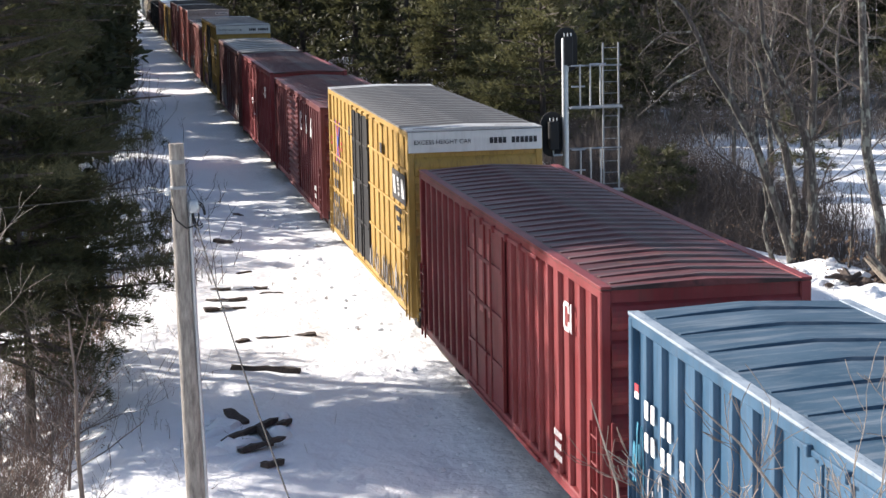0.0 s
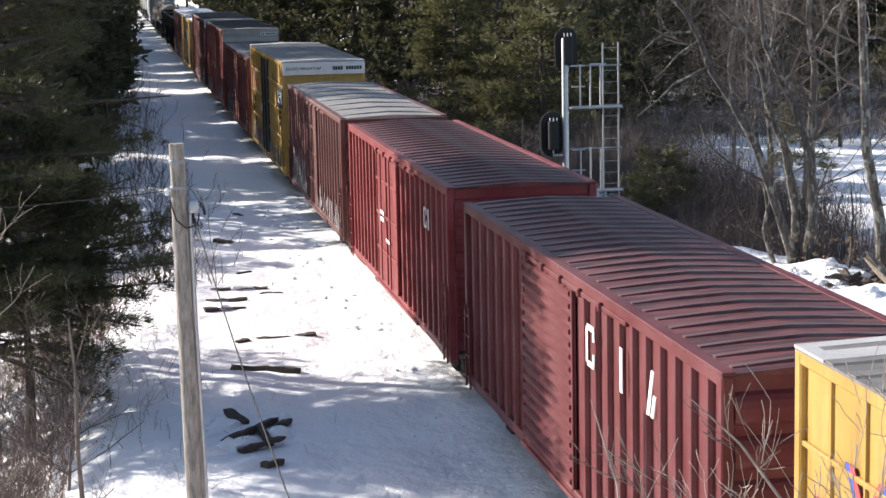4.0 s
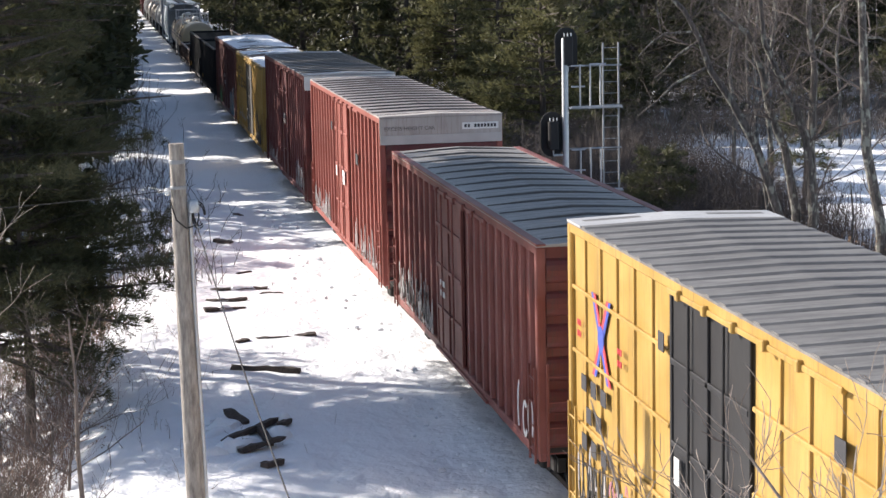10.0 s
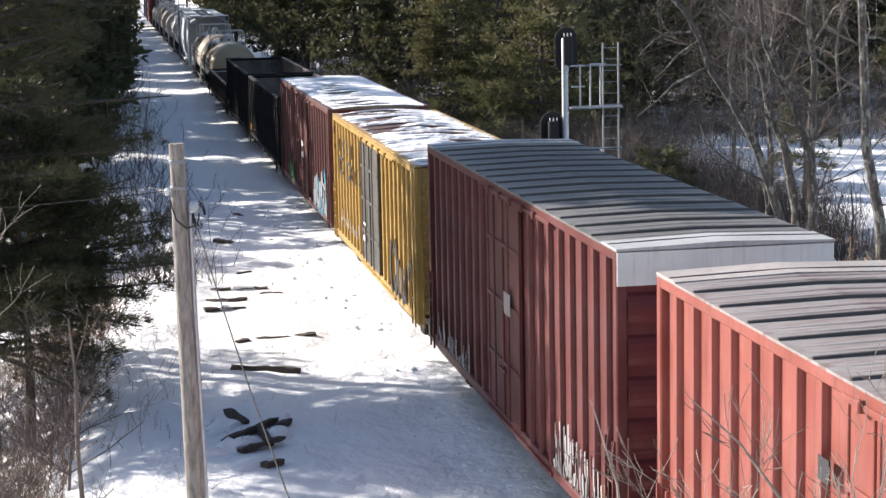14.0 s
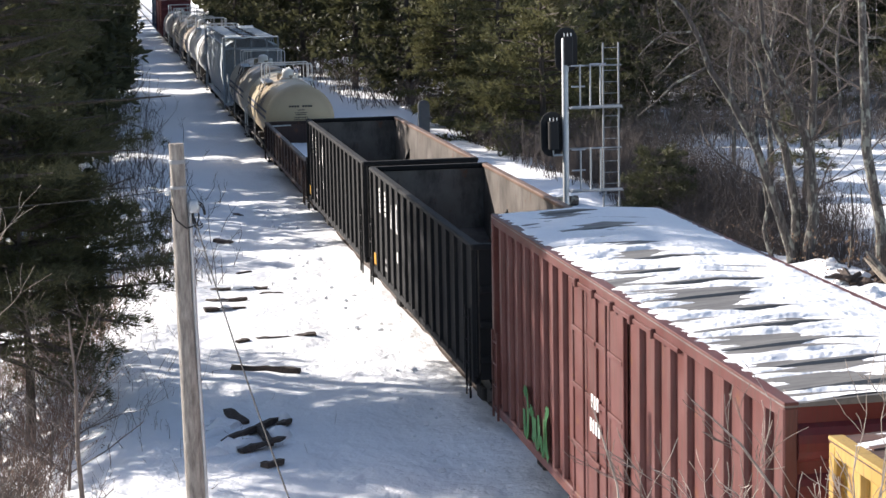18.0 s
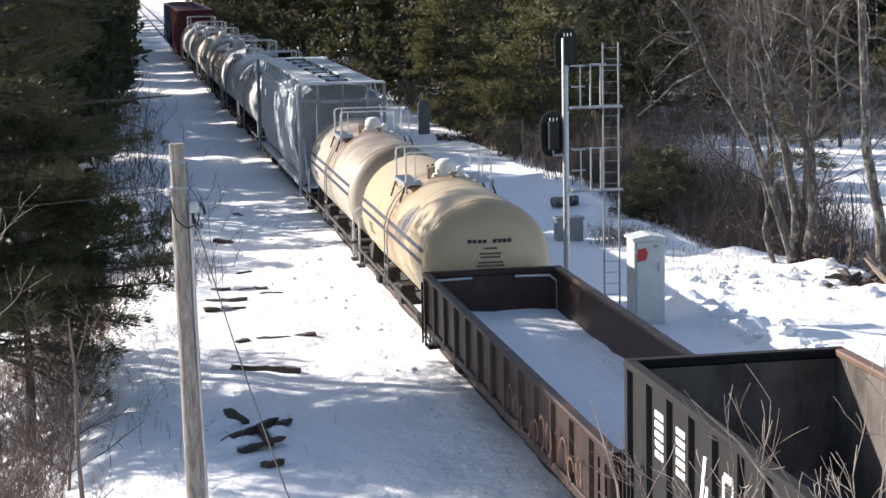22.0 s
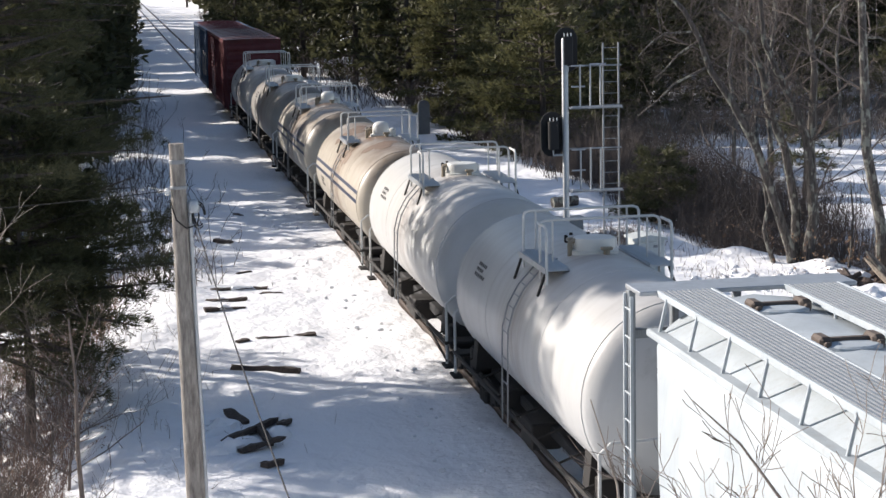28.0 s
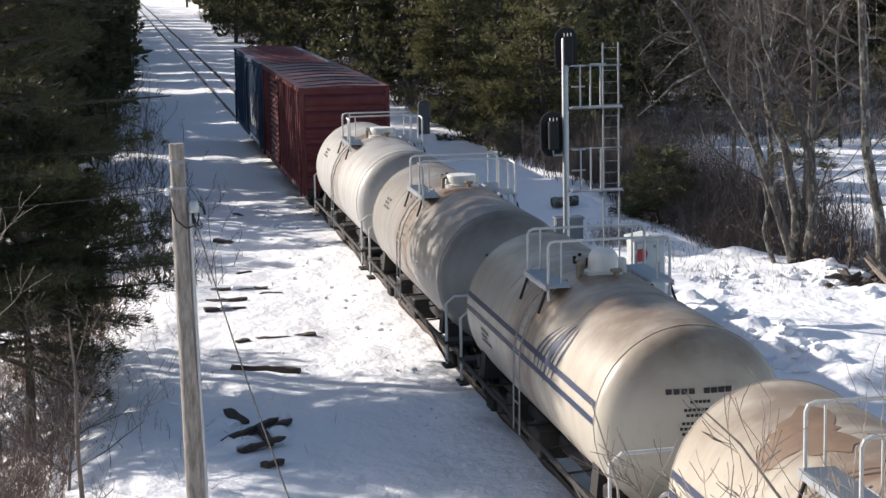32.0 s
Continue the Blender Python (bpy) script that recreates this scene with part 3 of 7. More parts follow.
def boxcar(label, y_near, length, eave, side, roof, end, door, door_span=(-1.2, 1.9), posts=9, rails=False, ribs=14,
           band=None, rise=0.09, rib_broad=0.16, corrugations=6, door_style="plug", sill=0.92, ladder_mat=None, end_rails=True, seam=None, rib_mat=None, eave_mat=None):
    """A fifty-foot boxcar with its posts, doors, corrugated ends, ribbed roof and trucks. The near end is at -length / 2."""
    car = car_thing("boxcar", label, y_near, length, "boxcar")
    h = length / 2
    under = Geo().box(-0.35, 0.35, -h + 0.1, h - 0.1, 0.62, 0.95, 0.03).box(-1.45, 1.45, -h + 0.05, h - 0.05, 0.93, 1.02)
    for y in np.arange(-h + 3.2, h - 3.1, 1.9):
        under.box(-1.45, 1.45, y - 0.06, y + 0.06, 0.72, 0.95)
    under.lathe([(0.0, -0.6), (0.2, -0.58), (0.2, 0.58), (0.0, 0.6)], "y", (-0.8, -0.6, 0.68), 14)
    part("underframe", under, STEEL_DARK, car)
    top = eave - 0.16
    for s in (-1, 1):
        part("side_panel", Geo().box(s * 1.44, s * (1.53 if rails else 1.495), -h + 0.04, h - 0.04, sill, eave - 0.02), side, car)
        part("top_chord", Geo().box(s * 1.45, s * 1.60, -h, h, top, eave, 0.02), side, car)
        part("side_sill", Geo().box(s * 1.45, s * 1.59, -h, h, sill - 0.12, sill + 0.06, 0.02), side, car)
        d0, d1 = door_span if s < 0 else (-door_span[1], -door_span[0])
        post = shared(("side_post", round(eave, 2), rails), lambda: Geo().prism([(0.03, -0.105), (0.0, -0.10), (-0.05, -0.075), (-0.055, -0.065), (-0.055, 0.065), (-0.05, 0.075), (0.0, 0.10), (0.03, 0.105)] if not rails else
                      [(0.0, -0.035), (-0.040, -0.03), (-0.045, 0.0), (0.0, 0.045)], "z", sill + 0.05, top + 0.01), side)
        for a, b in ((-h, d0), (d1, h)):
            n = max(2, round(posts * (b - a) / (length - (d1 - d0)) * 2))
            for i in range(1, n):
                part("side_post", post, None, car, "", pose(s * 1.525, a + (b - a) * i / n, 0, 0, 0, 0 if s < 0 else 180))
            if rails:
                for k in (0.30, 0.56, 0.80):
                    z = sill + (top - sill) * k
                    part("side_rail", Geo().box(s * 1.52, s * 1.580, a + 0.1, b - 0.05, z - 0.03, z + 0.03, 0.01), side, car)
        build_door(car, s, d0, d1, sill, top, door, door_style, side)
        for y in (-h, h):
            part("corner_post", Geo().box(s * 1.44, s * 1.606, y - (0.006 if y < 0 else 0.16), y + (0.16 if y < 0 else 0.006), sill, eave - 0.024, 0.02), side, car)
    for e in (-1, 1):
        gable = [(-1.46, 0.95), (1.46, 0.95), (1.46, eave), (0, eave + rise), (-1.46, eave)]
        y0 = e * (h - 0.06)
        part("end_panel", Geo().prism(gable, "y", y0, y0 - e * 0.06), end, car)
        zt = eave - (0.52 if band else 0.14)
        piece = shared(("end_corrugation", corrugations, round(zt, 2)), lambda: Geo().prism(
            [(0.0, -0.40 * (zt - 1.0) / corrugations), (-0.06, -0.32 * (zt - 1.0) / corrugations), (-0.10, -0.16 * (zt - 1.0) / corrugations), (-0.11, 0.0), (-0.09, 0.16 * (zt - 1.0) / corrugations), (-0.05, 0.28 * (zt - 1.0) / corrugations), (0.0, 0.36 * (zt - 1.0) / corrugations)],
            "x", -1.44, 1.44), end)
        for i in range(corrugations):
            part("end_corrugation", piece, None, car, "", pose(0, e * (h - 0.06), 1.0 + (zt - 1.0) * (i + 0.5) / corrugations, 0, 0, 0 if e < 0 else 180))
        if band:
            part("roof_cap", Geo().prism([(-1.605, eave), (-1.605, eave + 0.03), (0, eave + rise + 0.035), (1.605, eave + 0.03), (1.605, eave)], "y", e * (h - 0.80), e * (h + 0.022)), BAND_PALE if band is not BAND_GREY else BAND_GREY, car, "plain pale roof end panel")
            part("end_band", Geo().box(-1.595, 1.595, e * (h - 0.06), e * (h + 0.02), zt + 0.02, eave + 0.0, 0.01), band, car, "pale painted band across the end")
        if end_rails and e < 0:
            ladder(car, -1.25, -h - 0.12, 0.75, 2.5, 0.42, ladder_mat or side, "x", 4)
    low_eave = rise > 0.06
    prof = [(-1.60, eave - 0.02), (-1.60, eave + 0.012), (-0.8, eave + rise * 0.62), (0, eave + rise), (0.8, eave + rise * 0.62), (1.60, eave + 0.012), (1.60, eave - 0.02)]
    sheet = part("roof", Geo().prism(prof, "y", -h - 0.02, h + 0.02), roof, car)
    rib = shared(("roof_rib", round(rise, 2), round(rib_broad, 2), rails), lambda: roof_rib_geo(1.39 if low_eave else 1.585, rise, rib_broad, 0.018 if rib_broad > 0.25 else 0.028), rib_mat or seam or roof)
    for s in (-1, 1) if low_eave else ():
        part("eave_strip", Geo().box(s * 1.44, s * 1.608, -h - 0.024, h + 0.024, eave - 0.005, eave + 0.036, 0.012), eave_mat or side, car, "plain strip along the roof edge")
    if seam:
        flute = shared(("roof_flute", round(rise, 2)), lambda: roof_rib_geo(1.50, rise * 0.97, 0.30, 0.007), roof)
        step = length / ribs
        for i in range(ribs - 1):
            for k in (0.36, 0.66):
                part("roof_flute", flute, None, sheet, "", pose(0, -h + step * (i + 0.5 + k), eave + 0.008))
    for i in range(ribs):
        part("roof_rib", rib, None, sheet, "", pose(0, -h + length * (i + 0.5) / ribs, eave + 0.012))
    ladder(car, -1.63, -h + 0.32, 0.75, 2.4, 0.42, ladder_mat or side, "y", 4)
    ladder(car, -1.63, h - 0.32, 0.75, 2.4, 0.42, ladder_mat or side, "y", 4)
    bogies(car, (-h + 1.95, h - 1.95))
    couplers(car, h)
    return car


def build_door(car, s, d0, d1, sill, top, material, style, rail_paint):
    x = s * 1.545
    out = s * 0.045
    door = part("door", Geo().box(x - 0.02, x + 0.02 + (out if s > 0 else 0), d0, d1, sill + 0.02, top - 0.05).box(x, x + out, d0, d0 + 0.09, sill, top - 0.03, 0.01).box(x, x + out, d1 - 0.09, d1, sill, top - 0.03, 0.01), material, car, "closed sliding door")
    wide = d1 - d0
    if style == "louvre":
        n = 16
        bar = shared(("door_rib", round(wide, 2)), lambda: Geo().prism([(0.0, -0.06), (-0.055, -0.03), (-0.055, 0.03), (0.0, 0.06)], "y", -wide / 2 + 0.1, wide / 2 - 0.1), material)
        for i in range(n):
            part("door_rib", bar, None, door, "", pose(x + s * 0.02, (d0 + d1) / 2, sill + 0.15 + (top - sill - 0.3) * i / (n - 1), 0, 0, 0 if s < 0 else 180))
    else:
        for k in (0.25, 0.52, 0.78):
            z = sill + (top - sill) * k
            part("door_rib", Geo().box(x, x + out * 1.3, d0 + 0.05, d1 - 0.05, z - 0.04, z + 0.04, 0.01), material, door)
        part("door_rib", Geo().box(x, x + out * 1.3, (d0 + d1) / 2 - 0.05, (d0 + d1) / 2 + 0.05, sill + 0.05, top - 0.05, 0.01), material, door)
        for y in ((d0 * 0.72 + d1 * 0.28), (d0 * 0.28 + d1 * 0.72)):
            part("lock_rod", Geo().tube([(x + out * 1.5, y, sill + 0.05), (x + out * 1.5, y, top - 0.06)], 0.02, 6), material, door)
        part("door_handle", Geo().box(x + out * 1.2, x + out * 2.0, (d0 + d1) / 2 - 0.3, (d0 + d1) / 2 + 0.3, sill + 0.85, sill + 0.91, 0.01), material, door)
    part("door_rail", Geo().box(s * 1.55, s * 1.64, d0 - wide * 0.9 if s < 0 else d0, d1 if s < 0 else d1 + wide * 0.9, sill - 0.10, sill - 0.03, 0.01), rail_paint, door)
    part("door_rail", Geo().box(s * 1.56, s * 1.63, d0 - wide * 0.9 if s < 0 else d0, d1 if s < 0 else d1 + wide * 0.9, top - 0.04, top + 0.03, 0.01), rail_paint, door)
    for k in range(5):
        y = d0 - wide * 0.7 + wide * 1.7 * (k + 0.5) / 5 if s < 0 else d0 + wide * 1.7 * (k + 0.5) / 5
        part("rail_bracket", shared(("rail_bracket",), lambda: Geo().box(-0.05, 0.05, -0.05, 0.05, -0.08, 0.05, 0.015), rail_paint), None, door, "", pose(s * 1.625, y, top + 0.02))


def end_writing(car, h, eave, material, words):
    if words:
        me = letters("EXCESS HEIGHT CAR", 0.145, 0.004, material)
        part("lettering", me, None, car, "black lettering reading EXCESS HEIGHT CAR", pose(-0.78, -h - 0.026, eave - 0.26, 90, 0, 0))
    g = Geo()
    for i, w in enumerate((0.12, 0.11, 0.12, 0.11, 0.0, 0.11, 0.11, 0.11, 0.11, 0.11, 0.11)):
        if w:
            x = 0.34 + i * 0.105
            g.box(x, x + w * 0.72, -h - 0.03, -h - 0.02, eave - 0.33, eave - 0.19)
    tagged(part("number_mark", g, material, car, "row of dark bars"), kind="stuff")


def wash(car, y0, y1, z0, z1, material, seed, n=40, x=-1.586):
    """A worn sprayed area: upright dabs and drips of uneven length as one painted piece."""
    rnd, g = random.Random(seed), Geo()
    for i in range(n):
        y = rnd.uniform(y0, y1)
        w = rnd.uniform(0.02, 0.07)
        top = z0 + (z1 - z0) * rnd.uniform(0.25, 1.0) * (0.6 + 0.4 * math.sin(i * 0.7 + (y - y0) * 2.2))
        low = z0 + (top - z0) * rnd.uniform(0.0, 0.5)
        q = [(y - w, low), (y + w * rnd.uniform(0.3, 1), low + 0.04), (y + w, top - 0.05), (y - w * rnd.uniform(0.2, 1), top)]
        g.add([(0, a, b) for a, b in q] + [(0.006, a, b) for a, b in q], [(0, 1, 2, 3), (4, 7, 6, 5), (0, 4, 5, 1), (1, 5, 6, 2), (2, 6, 7, 3), (3, 7, 4, 0)])
    return tagged(part("graffiti", g, material, car, "worn sprayed graffiti", pose(x, 0, 0), fix=False), kind="stuff")


def end_plate(car, h, x0, z0, wide, tall, eave_gap=0.0):
    """A pale plate on the end with one row of dark bars."""
    y = -h - 0.03 - eave_gap
    plate = part("plate", Geo().box(x0, x0 + wide, y, y + 0.02, z0, z0 + tall, 0.004), WHITE, car, "pale number plate")
    g, n = Geo(), 10
    for i in range(n):
        if i != 2:
            a = x0 + wide * (0.06 + 0.9 * i / n)
            g.box(a, a + wide * 0.062, y - 0.006, y + 0.004, z0 + tall * 0.25, z0 + tall * 0.75)
    tagged(part("number_mark", g, BLACK, plate, "row of dark bars"), kind="stuff")


def snow_roof(car, h, eave, rise, seed, bare, thaw):
    """Lying snow on the roof with long bare slits across it. bare: how much of the roof is free; thaw: (x, width) of the strip that is melting."""
    nx, ny = 22, 330
    vs, fs, idx = [], [], {}
    for j in range(ny + 1):
        for i in range(nx + 1):
            x = -1.56 + 3.12 * i / nx
            y = -h + 0.05 + (2 * h - 0.1) * j / ny
            a = abs(x) / 1.585
            zr = eave + 0.012 + (rise * (1 - a) * 1.24 if a > 0.5 else rise * (0.62 + 0.38 * (1 - 2 * a)))
            d = noise.fractal(Vector((x * 0.8 + seed, y * 0.7, 1.7)), 1.0, 2.0, 3)
            slit = noise.noise(Vector((x * 0.75 + seed * 3.1, y * 4.6 + 0.5 * x, 4.2))) + 0.4 * noise.noise(Vector((x * 0.9, y * 10.0 + 1.1 * x, seed)))
            melt = math.exp(-((x - thaw[0]) / thaw[1]) ** 2)
            large = noise.noise(Vector((x * 0.5, y * 0.35 + seed, 9.0)))
            depth = 0.042 + 0.012 * d - bare * (0.02 + 0.16 * melt) * (0.55 + slit * 1.5 + large * 0.8)
            edge = min(1.0, (1 - a) * 9 + 0.1) * min(1.0, 0.1 + (h - 0.05 - abs(y)) * 3)
            idx[i, j] = len(vs)
            vs.append((x, y, zr + max(-0.02, min(0.05, depth)) * (0.2 + 0.8 * edge)))
    for j in range(ny):
        for i in range(nx):
            fs.append((idx[i, j], idx[i + 1, j], idx[i + 1, j + 1], idx[i, j + 1]))
    return part("snow_layer", Geo().add(vs, fs), ROOF_SNOW, car, "lying snow on the roof", smooth=True)


def gondola(label, y_near, length, top, paint_out, paint_in, posts, deep=True, snow=False):
    car = car_thing("gondola", label, y_near, length, "gondola")
    h = length / 2
    floor = 1.12
    under = Geo().box(-0.35, 0.35, -h + 0.1, h - 0.1, 0.62, 0.98, 0.03)
    for y in np.arange(-h + 3.2, h - 3.1, 1.7):
        under.box(-1.45, 1.45, y - 0.06, y + 0.06, 0.72, 1.02)
    part("underframe", under, STEEL_DARK, car)
    part("floor", Geo().box(-1.46, 1.46, -h + 0.05, h - 0.05, 1.02, floor), paint_in, car)
    for s in (-1, 1):
        part("side_panel", Geo().box(s * 1.50, s * 1.54, -h, h, 0.98, top - 0.05), paint_out, car)
        part("inner_lining", Geo().box(s * 1.46, s * 1.497, -h + 0.05, h - 0.05, floor, top - 0.06), paint_in, car, "worn bare inner face")
        part("top_chord", Geo().box(s * 1.43, s * 1.62, -h - 0.02, h + 0.02, top - 0.10, top, 0.025), paint_out if s < 0 else CHORD_RUST, car)
        part("side_sill", Geo().box(s * 1.47, s * 1.60, -h, h, 0.90, 1.06, 0.02), paint_out, car)
        post = shared(("side_post", round(top, 2)), lambda: Geo().prism([(0.0, -0.10), (-0.075, -0.07), (-0.075, 0.07), (0.0, 0.10)], "z", 1.0, top - 0.06), paint_out)
        for i in range(posts + 1):
            part("side_post", post, None, car, "", pose(s * 1.535, -h + 0.12 + (length - 0.24) * i / posts, 0, 0, 0, 0 if s < 0 else 180))
    for e in (-1, 1):
        part("end_panel", Geo().box(-1.46, 1.46, e * (h - 0.10), e * (h - 0.02), 0.98, top - 0.04), paint_out, car)
        part("inner_lining", Geo().box(-1.455, 1.455, e * (h - 0.135), e * (h - 0.104), floor, top - 0.13), paint_in, car, "worn bare inner face")
        part("end_chord", Geo().box(-1.6, 1.6, e * (h - 0.14), e * (h + 0.05), top - 0.12, top + 0.005, 0.02), paint_out, car)
        for i in range(3 if deep else 2):
            z = 1.4 + (top - 1.6) * i / 3
            part("end_rib", Geo().box(-1.46, 1.46, e * (h - 0.02), e * (h + 0.06), z - 0.07, z + 0.07, 0.02), paint_out, car)
        if deep:
            part("slope_sheet", Geo().prism([(e * (h - 0.11), floor), (e * (h - 0.11), 1.95), (e * (h - 3.0), floor)], "x", -1.455, 1.455), paint_in, car, "sloping floor sheet")
    if deep:
        for y in (-h * 0.55, 0.0, h * 0.55):
            part("brace", Geo().prism([(-1.3, floor), (-1.15, floor), (-1.42, top - 0.9), (-1.455, top - 0.9)], "y", y - 0.06, y + 0.06), paint_out, car)
            part("brace", Geo().prism([(0.55, floor), (0.75, floor), (1.455, top - 1.1), (1.455, top - 0.85)], "y", y - 0.06, y + 0.06), paint_out, car)
    if snow:
        vs, fs, nx, ny = [], [], 10, 50
        for j in range(ny + 1):
            for i in range(nx + 1):
                x, y = -1.45 + 2.9 * i / nx, -h + 0.12 + (length - 0.24) * j / ny
                vs.append((x, y, floor + 0.12 + 0.07 * noise.fractal(Vector((x, y * 0.6, 5.0)), 1.0, 2.0, 3)))
        for j in range(ny):
            for i in range(nx):
                k = j * (nx + 1) + i
                fs.append((k, k + 1, k + nx + 2, k + nx + 1))
        part("snow_layer", Geo().add(vs, fs), ROOF_SNOW, car, "snow lying on the floor", smooth=True)
    ladder(car, -1.65, -h + 0.35, 0.6, min(top - 0.2, 2.4), 0.4, paint_out, "y", 4)
    ladder(car, -1.65, h - 0.35, 0.6, min(top - 0.2, 2.4), 0.4, paint_out, "y", 4)
    bogies(car, (-h + 1.7, h - 1.7))
    couplers(car, h)
    return car


def tank_patch(car, name, r, zc, a0, a1, y0, y1, material, label=""):
    """A painted patch on the barrel between two angles (degrees up from the side facing the camera)."""
    g, n = Geo(), max(2, int(abs(a1 - a0) / 4))
    vs, fs = [], []
    for i in range(n + 1):
        a = radians(a0 + (a1 - a0) * i / n)
        for y in (y0, y1):
            vs.append((-math.cos(a) * (r + 0.006), y, zc + math.sin(a) * (r + 0.006)))
    for i in range(n):
        fs.append((2 * i, 2 * i + 1, 2 * i + 3, 2 * i + 2))
    return part(name, g.add(vs, fs), material, car, label, smooth=True)


def tank_blot(car, r, zc, ac, yc, wa, wy, seed, material, label="brown spill stain"):
    """A ragged stain on the barrel."""
    rnd = random.Random(seed)
    n, rings = 28, 4
    vs, fs = [], []
    edge = [1 + 0.35 * math.sin(3 * 6.283 * k / n + seed) + rnd.uniform(-0.2, 0.2) for k in range(n)]
    for j in range(rings + 1):
        for k in range(n):
            f = j / rings * edge[k]
            a = radians(ac + wa * f * math.cos(6.283 * k / n))
            vs.append((-math.cos(a) * (r + 0.007), yc + wy * f * math.sin(6.283 * k / n), zc + math.sin(a) * (r + 0.007)))
    for j in range(rings):
        for k in range(n):
            k2 = (k + 1) % n
            fs.append((j * n + k, j * n + k2, (j + 1) * n + k2, (j + 1) * n + k))
    return part("stain", Geo().add(vs, fs), material, car, label, smooth=True)


def tank_car(label, y_dome, paint_tank, r=1.50, half=5.65, zc=2.20, stripes=False, dome="round", pitch=13.5, rail_mat=None, stains=()):
    length = pitch - 1.4
    car = car_thing("tank_car", label, y_dome - length / 2, length, "tank car")
    h = length / 2
    depth = 0.62
    head = [(r * math.cos(a), depth * math.sin(a)) for a in [radians(d) for d in (0, 15, 30, 45, 60, 72, 82, 88)]]
    prof = [(q, -half + depth - s) for q, s in head[::-1]] + [(q, half - depth + s) for q, s in head]
    part("tank", Geo().lathe(prof, "y", (0, 0, zc), 48), paint_tank, car, smooth=True)
    for y in (-half + depth, half - depth):
        part("weld_seam", Geo().lathe([(r - 0.01, y - 0.025), (r + 0.006, y - 0.015), (r + 0.006, y + 0.015), (r - 0.01, y + 0.025)], "y", (0, 0, zc), 48), paint_tank, car, smooth=True)
    for y in (-2.2, 2.2):
        part("tank_band", Geo().lathe([(r - 0.01, y - 0.05), (r + 0.004, y - 0.045), (r + 0.004, y + 0.045), (r - 0.01, y + 0.05)], "y", (0, 0, zc), 48), paint_tank, car, smooth=True)
    zt = zc + r
    if dome == "round":
        part("dome", Geo().lathe([(0.34, zt - 0.12), (0.34, zt + 0.03), (0.27, zt + 0.05), (0.265, zt + 0.22), (0.25, zt + 0.31), (0.20, zt + 0.38), (0.11, zt + 0.42), (0.02, zt + 0.43)], "z", (0, 0, 0), 24), DOME_WHITE, car, "rounded valve dome", smooth=True)
    else:
        part("dome", Geo().lathe([(0.44, zt - 0.12), (0.44, zt + 0.02), (0.38, zt + 0.03), (0.38, zt + 0.20), (0.36, zt + 0.24), (0.05, zt + 0.25)], "z", (0, 0, 0), 24), DOME_WHITE, car, "flat-topped valve housing", smooth=True)
    part("manway", Geo().lathe([(0.30, zt - 0.1), (0.30, zt + 0.08), (0.34, zt + 0.08), (0.34, zt + 0.13), (0.05, zt + 0.15)], "z", (0, 0.75, 0), 18), paint_tank, car)
    for a in range(6):
        part("bolt", shared(("bolt",), lambda: Geo().box(-0.03, 0.03, -0.03, 0.03, -0.06, 0.08, 0.01), STEEL_DARK), None, car, "", pose(0.33 * math.cos(a * 1.047), 0.75 + 0.33 * math.sin(a * 1.047), zt + 0.1))
    part("valve", Geo().tube([(-0.45, -0.05, zt - 0.1), (-0.45, -0.05, zt + 0.16), (-0.35, -0.05, zt + 0.2)], 0.05, 8), VALVE_TAN, car)
    rm = rail_mat or RAIL_WHITE
    # working platforms on both sides of the dome with their hand rails
    teeth = shared(("grate_tooth",), lambda: Geo().prism([(-0.02, 0.0), (0.02, 0.0), (0.0, 0.05)], "x", -0.19, 0.19), GALV)
    for s in (-1, 1):
        near = -0.5 if dome == "round" else -1.1
        far = 1.25 if dome == "round" else 1.1
        deck = part("platform", Geo().box(s * 0.72, s * 1.14, near, far, zt - 0.17, zt - 0.14).box(s * 1.12, s * 1.15, near, far, zt - 0.22, zt - 0.12), GALV, car, "grated platform")
        for i in range(round((far - near) / 0.09)):
            part("grate_tooth", teeth, None, deck, "", pose(s * 0.93, near + 0.04 + i * 0.09, zt - 0.141))
        for y in (near + 0.15, far - 0.15):
            part("platform_bracket", Geo().tube([(s * 1.10, y, zt - 0.17), (s * 1.26, y, zt - 0.62)], 0.025, 6), STEEL_DARK, car)
        if dome != "round":
            part("hand_rail", Geo().tube([(s * 1.12, -0.44, zt + 0.60), (s * 1.12, -0.98, zt + 0.60), (s * 1.12, -1.05, zt + 0.57), (s * 1.12, -1.08, zt + 0.50), (s * 1.12, -1.08, zt - 0.40)], 0.028, 8), rm, car, "bent white hand rail", smooth=True)
    for y in (-0.42, 1.18) if dome == "round" else (-0.44, 0.9):
        loop = [(-1.09, y, zt - 0.40), (-1.09, y, zt + 0.54), (-1.06, y, zt + 0.61), (-0.98, y, zt + 0.64), (0.98, y, zt + 0.64), (1.06, y, zt + 0.61), (1.09, y, zt + 0.54), (1.09, y, zt - 0.40)]
        part("hand_rail", Geo().tube(loop, 0.026, 8), rm, car, "bent white hand rail", smooth=True)
        for x in (-0.86, 0.86):
            part("rail_post", Geo().tube([(x, y, zt - 0.18), (x, y, zt + 0.635)], 0.018, 8), rm, car)
    # small fittings round the dome
    part("valve", Geo().tube([(-0.30, 0.42, zt - 0.1), (-0.30, 0.42, zt + 0.13)], 0.07, 8).box(-0.38, -0.22, 0.34, 0.50, zt + 0.12, zt + 0.18, 0.02), VALVE_TAN, car)
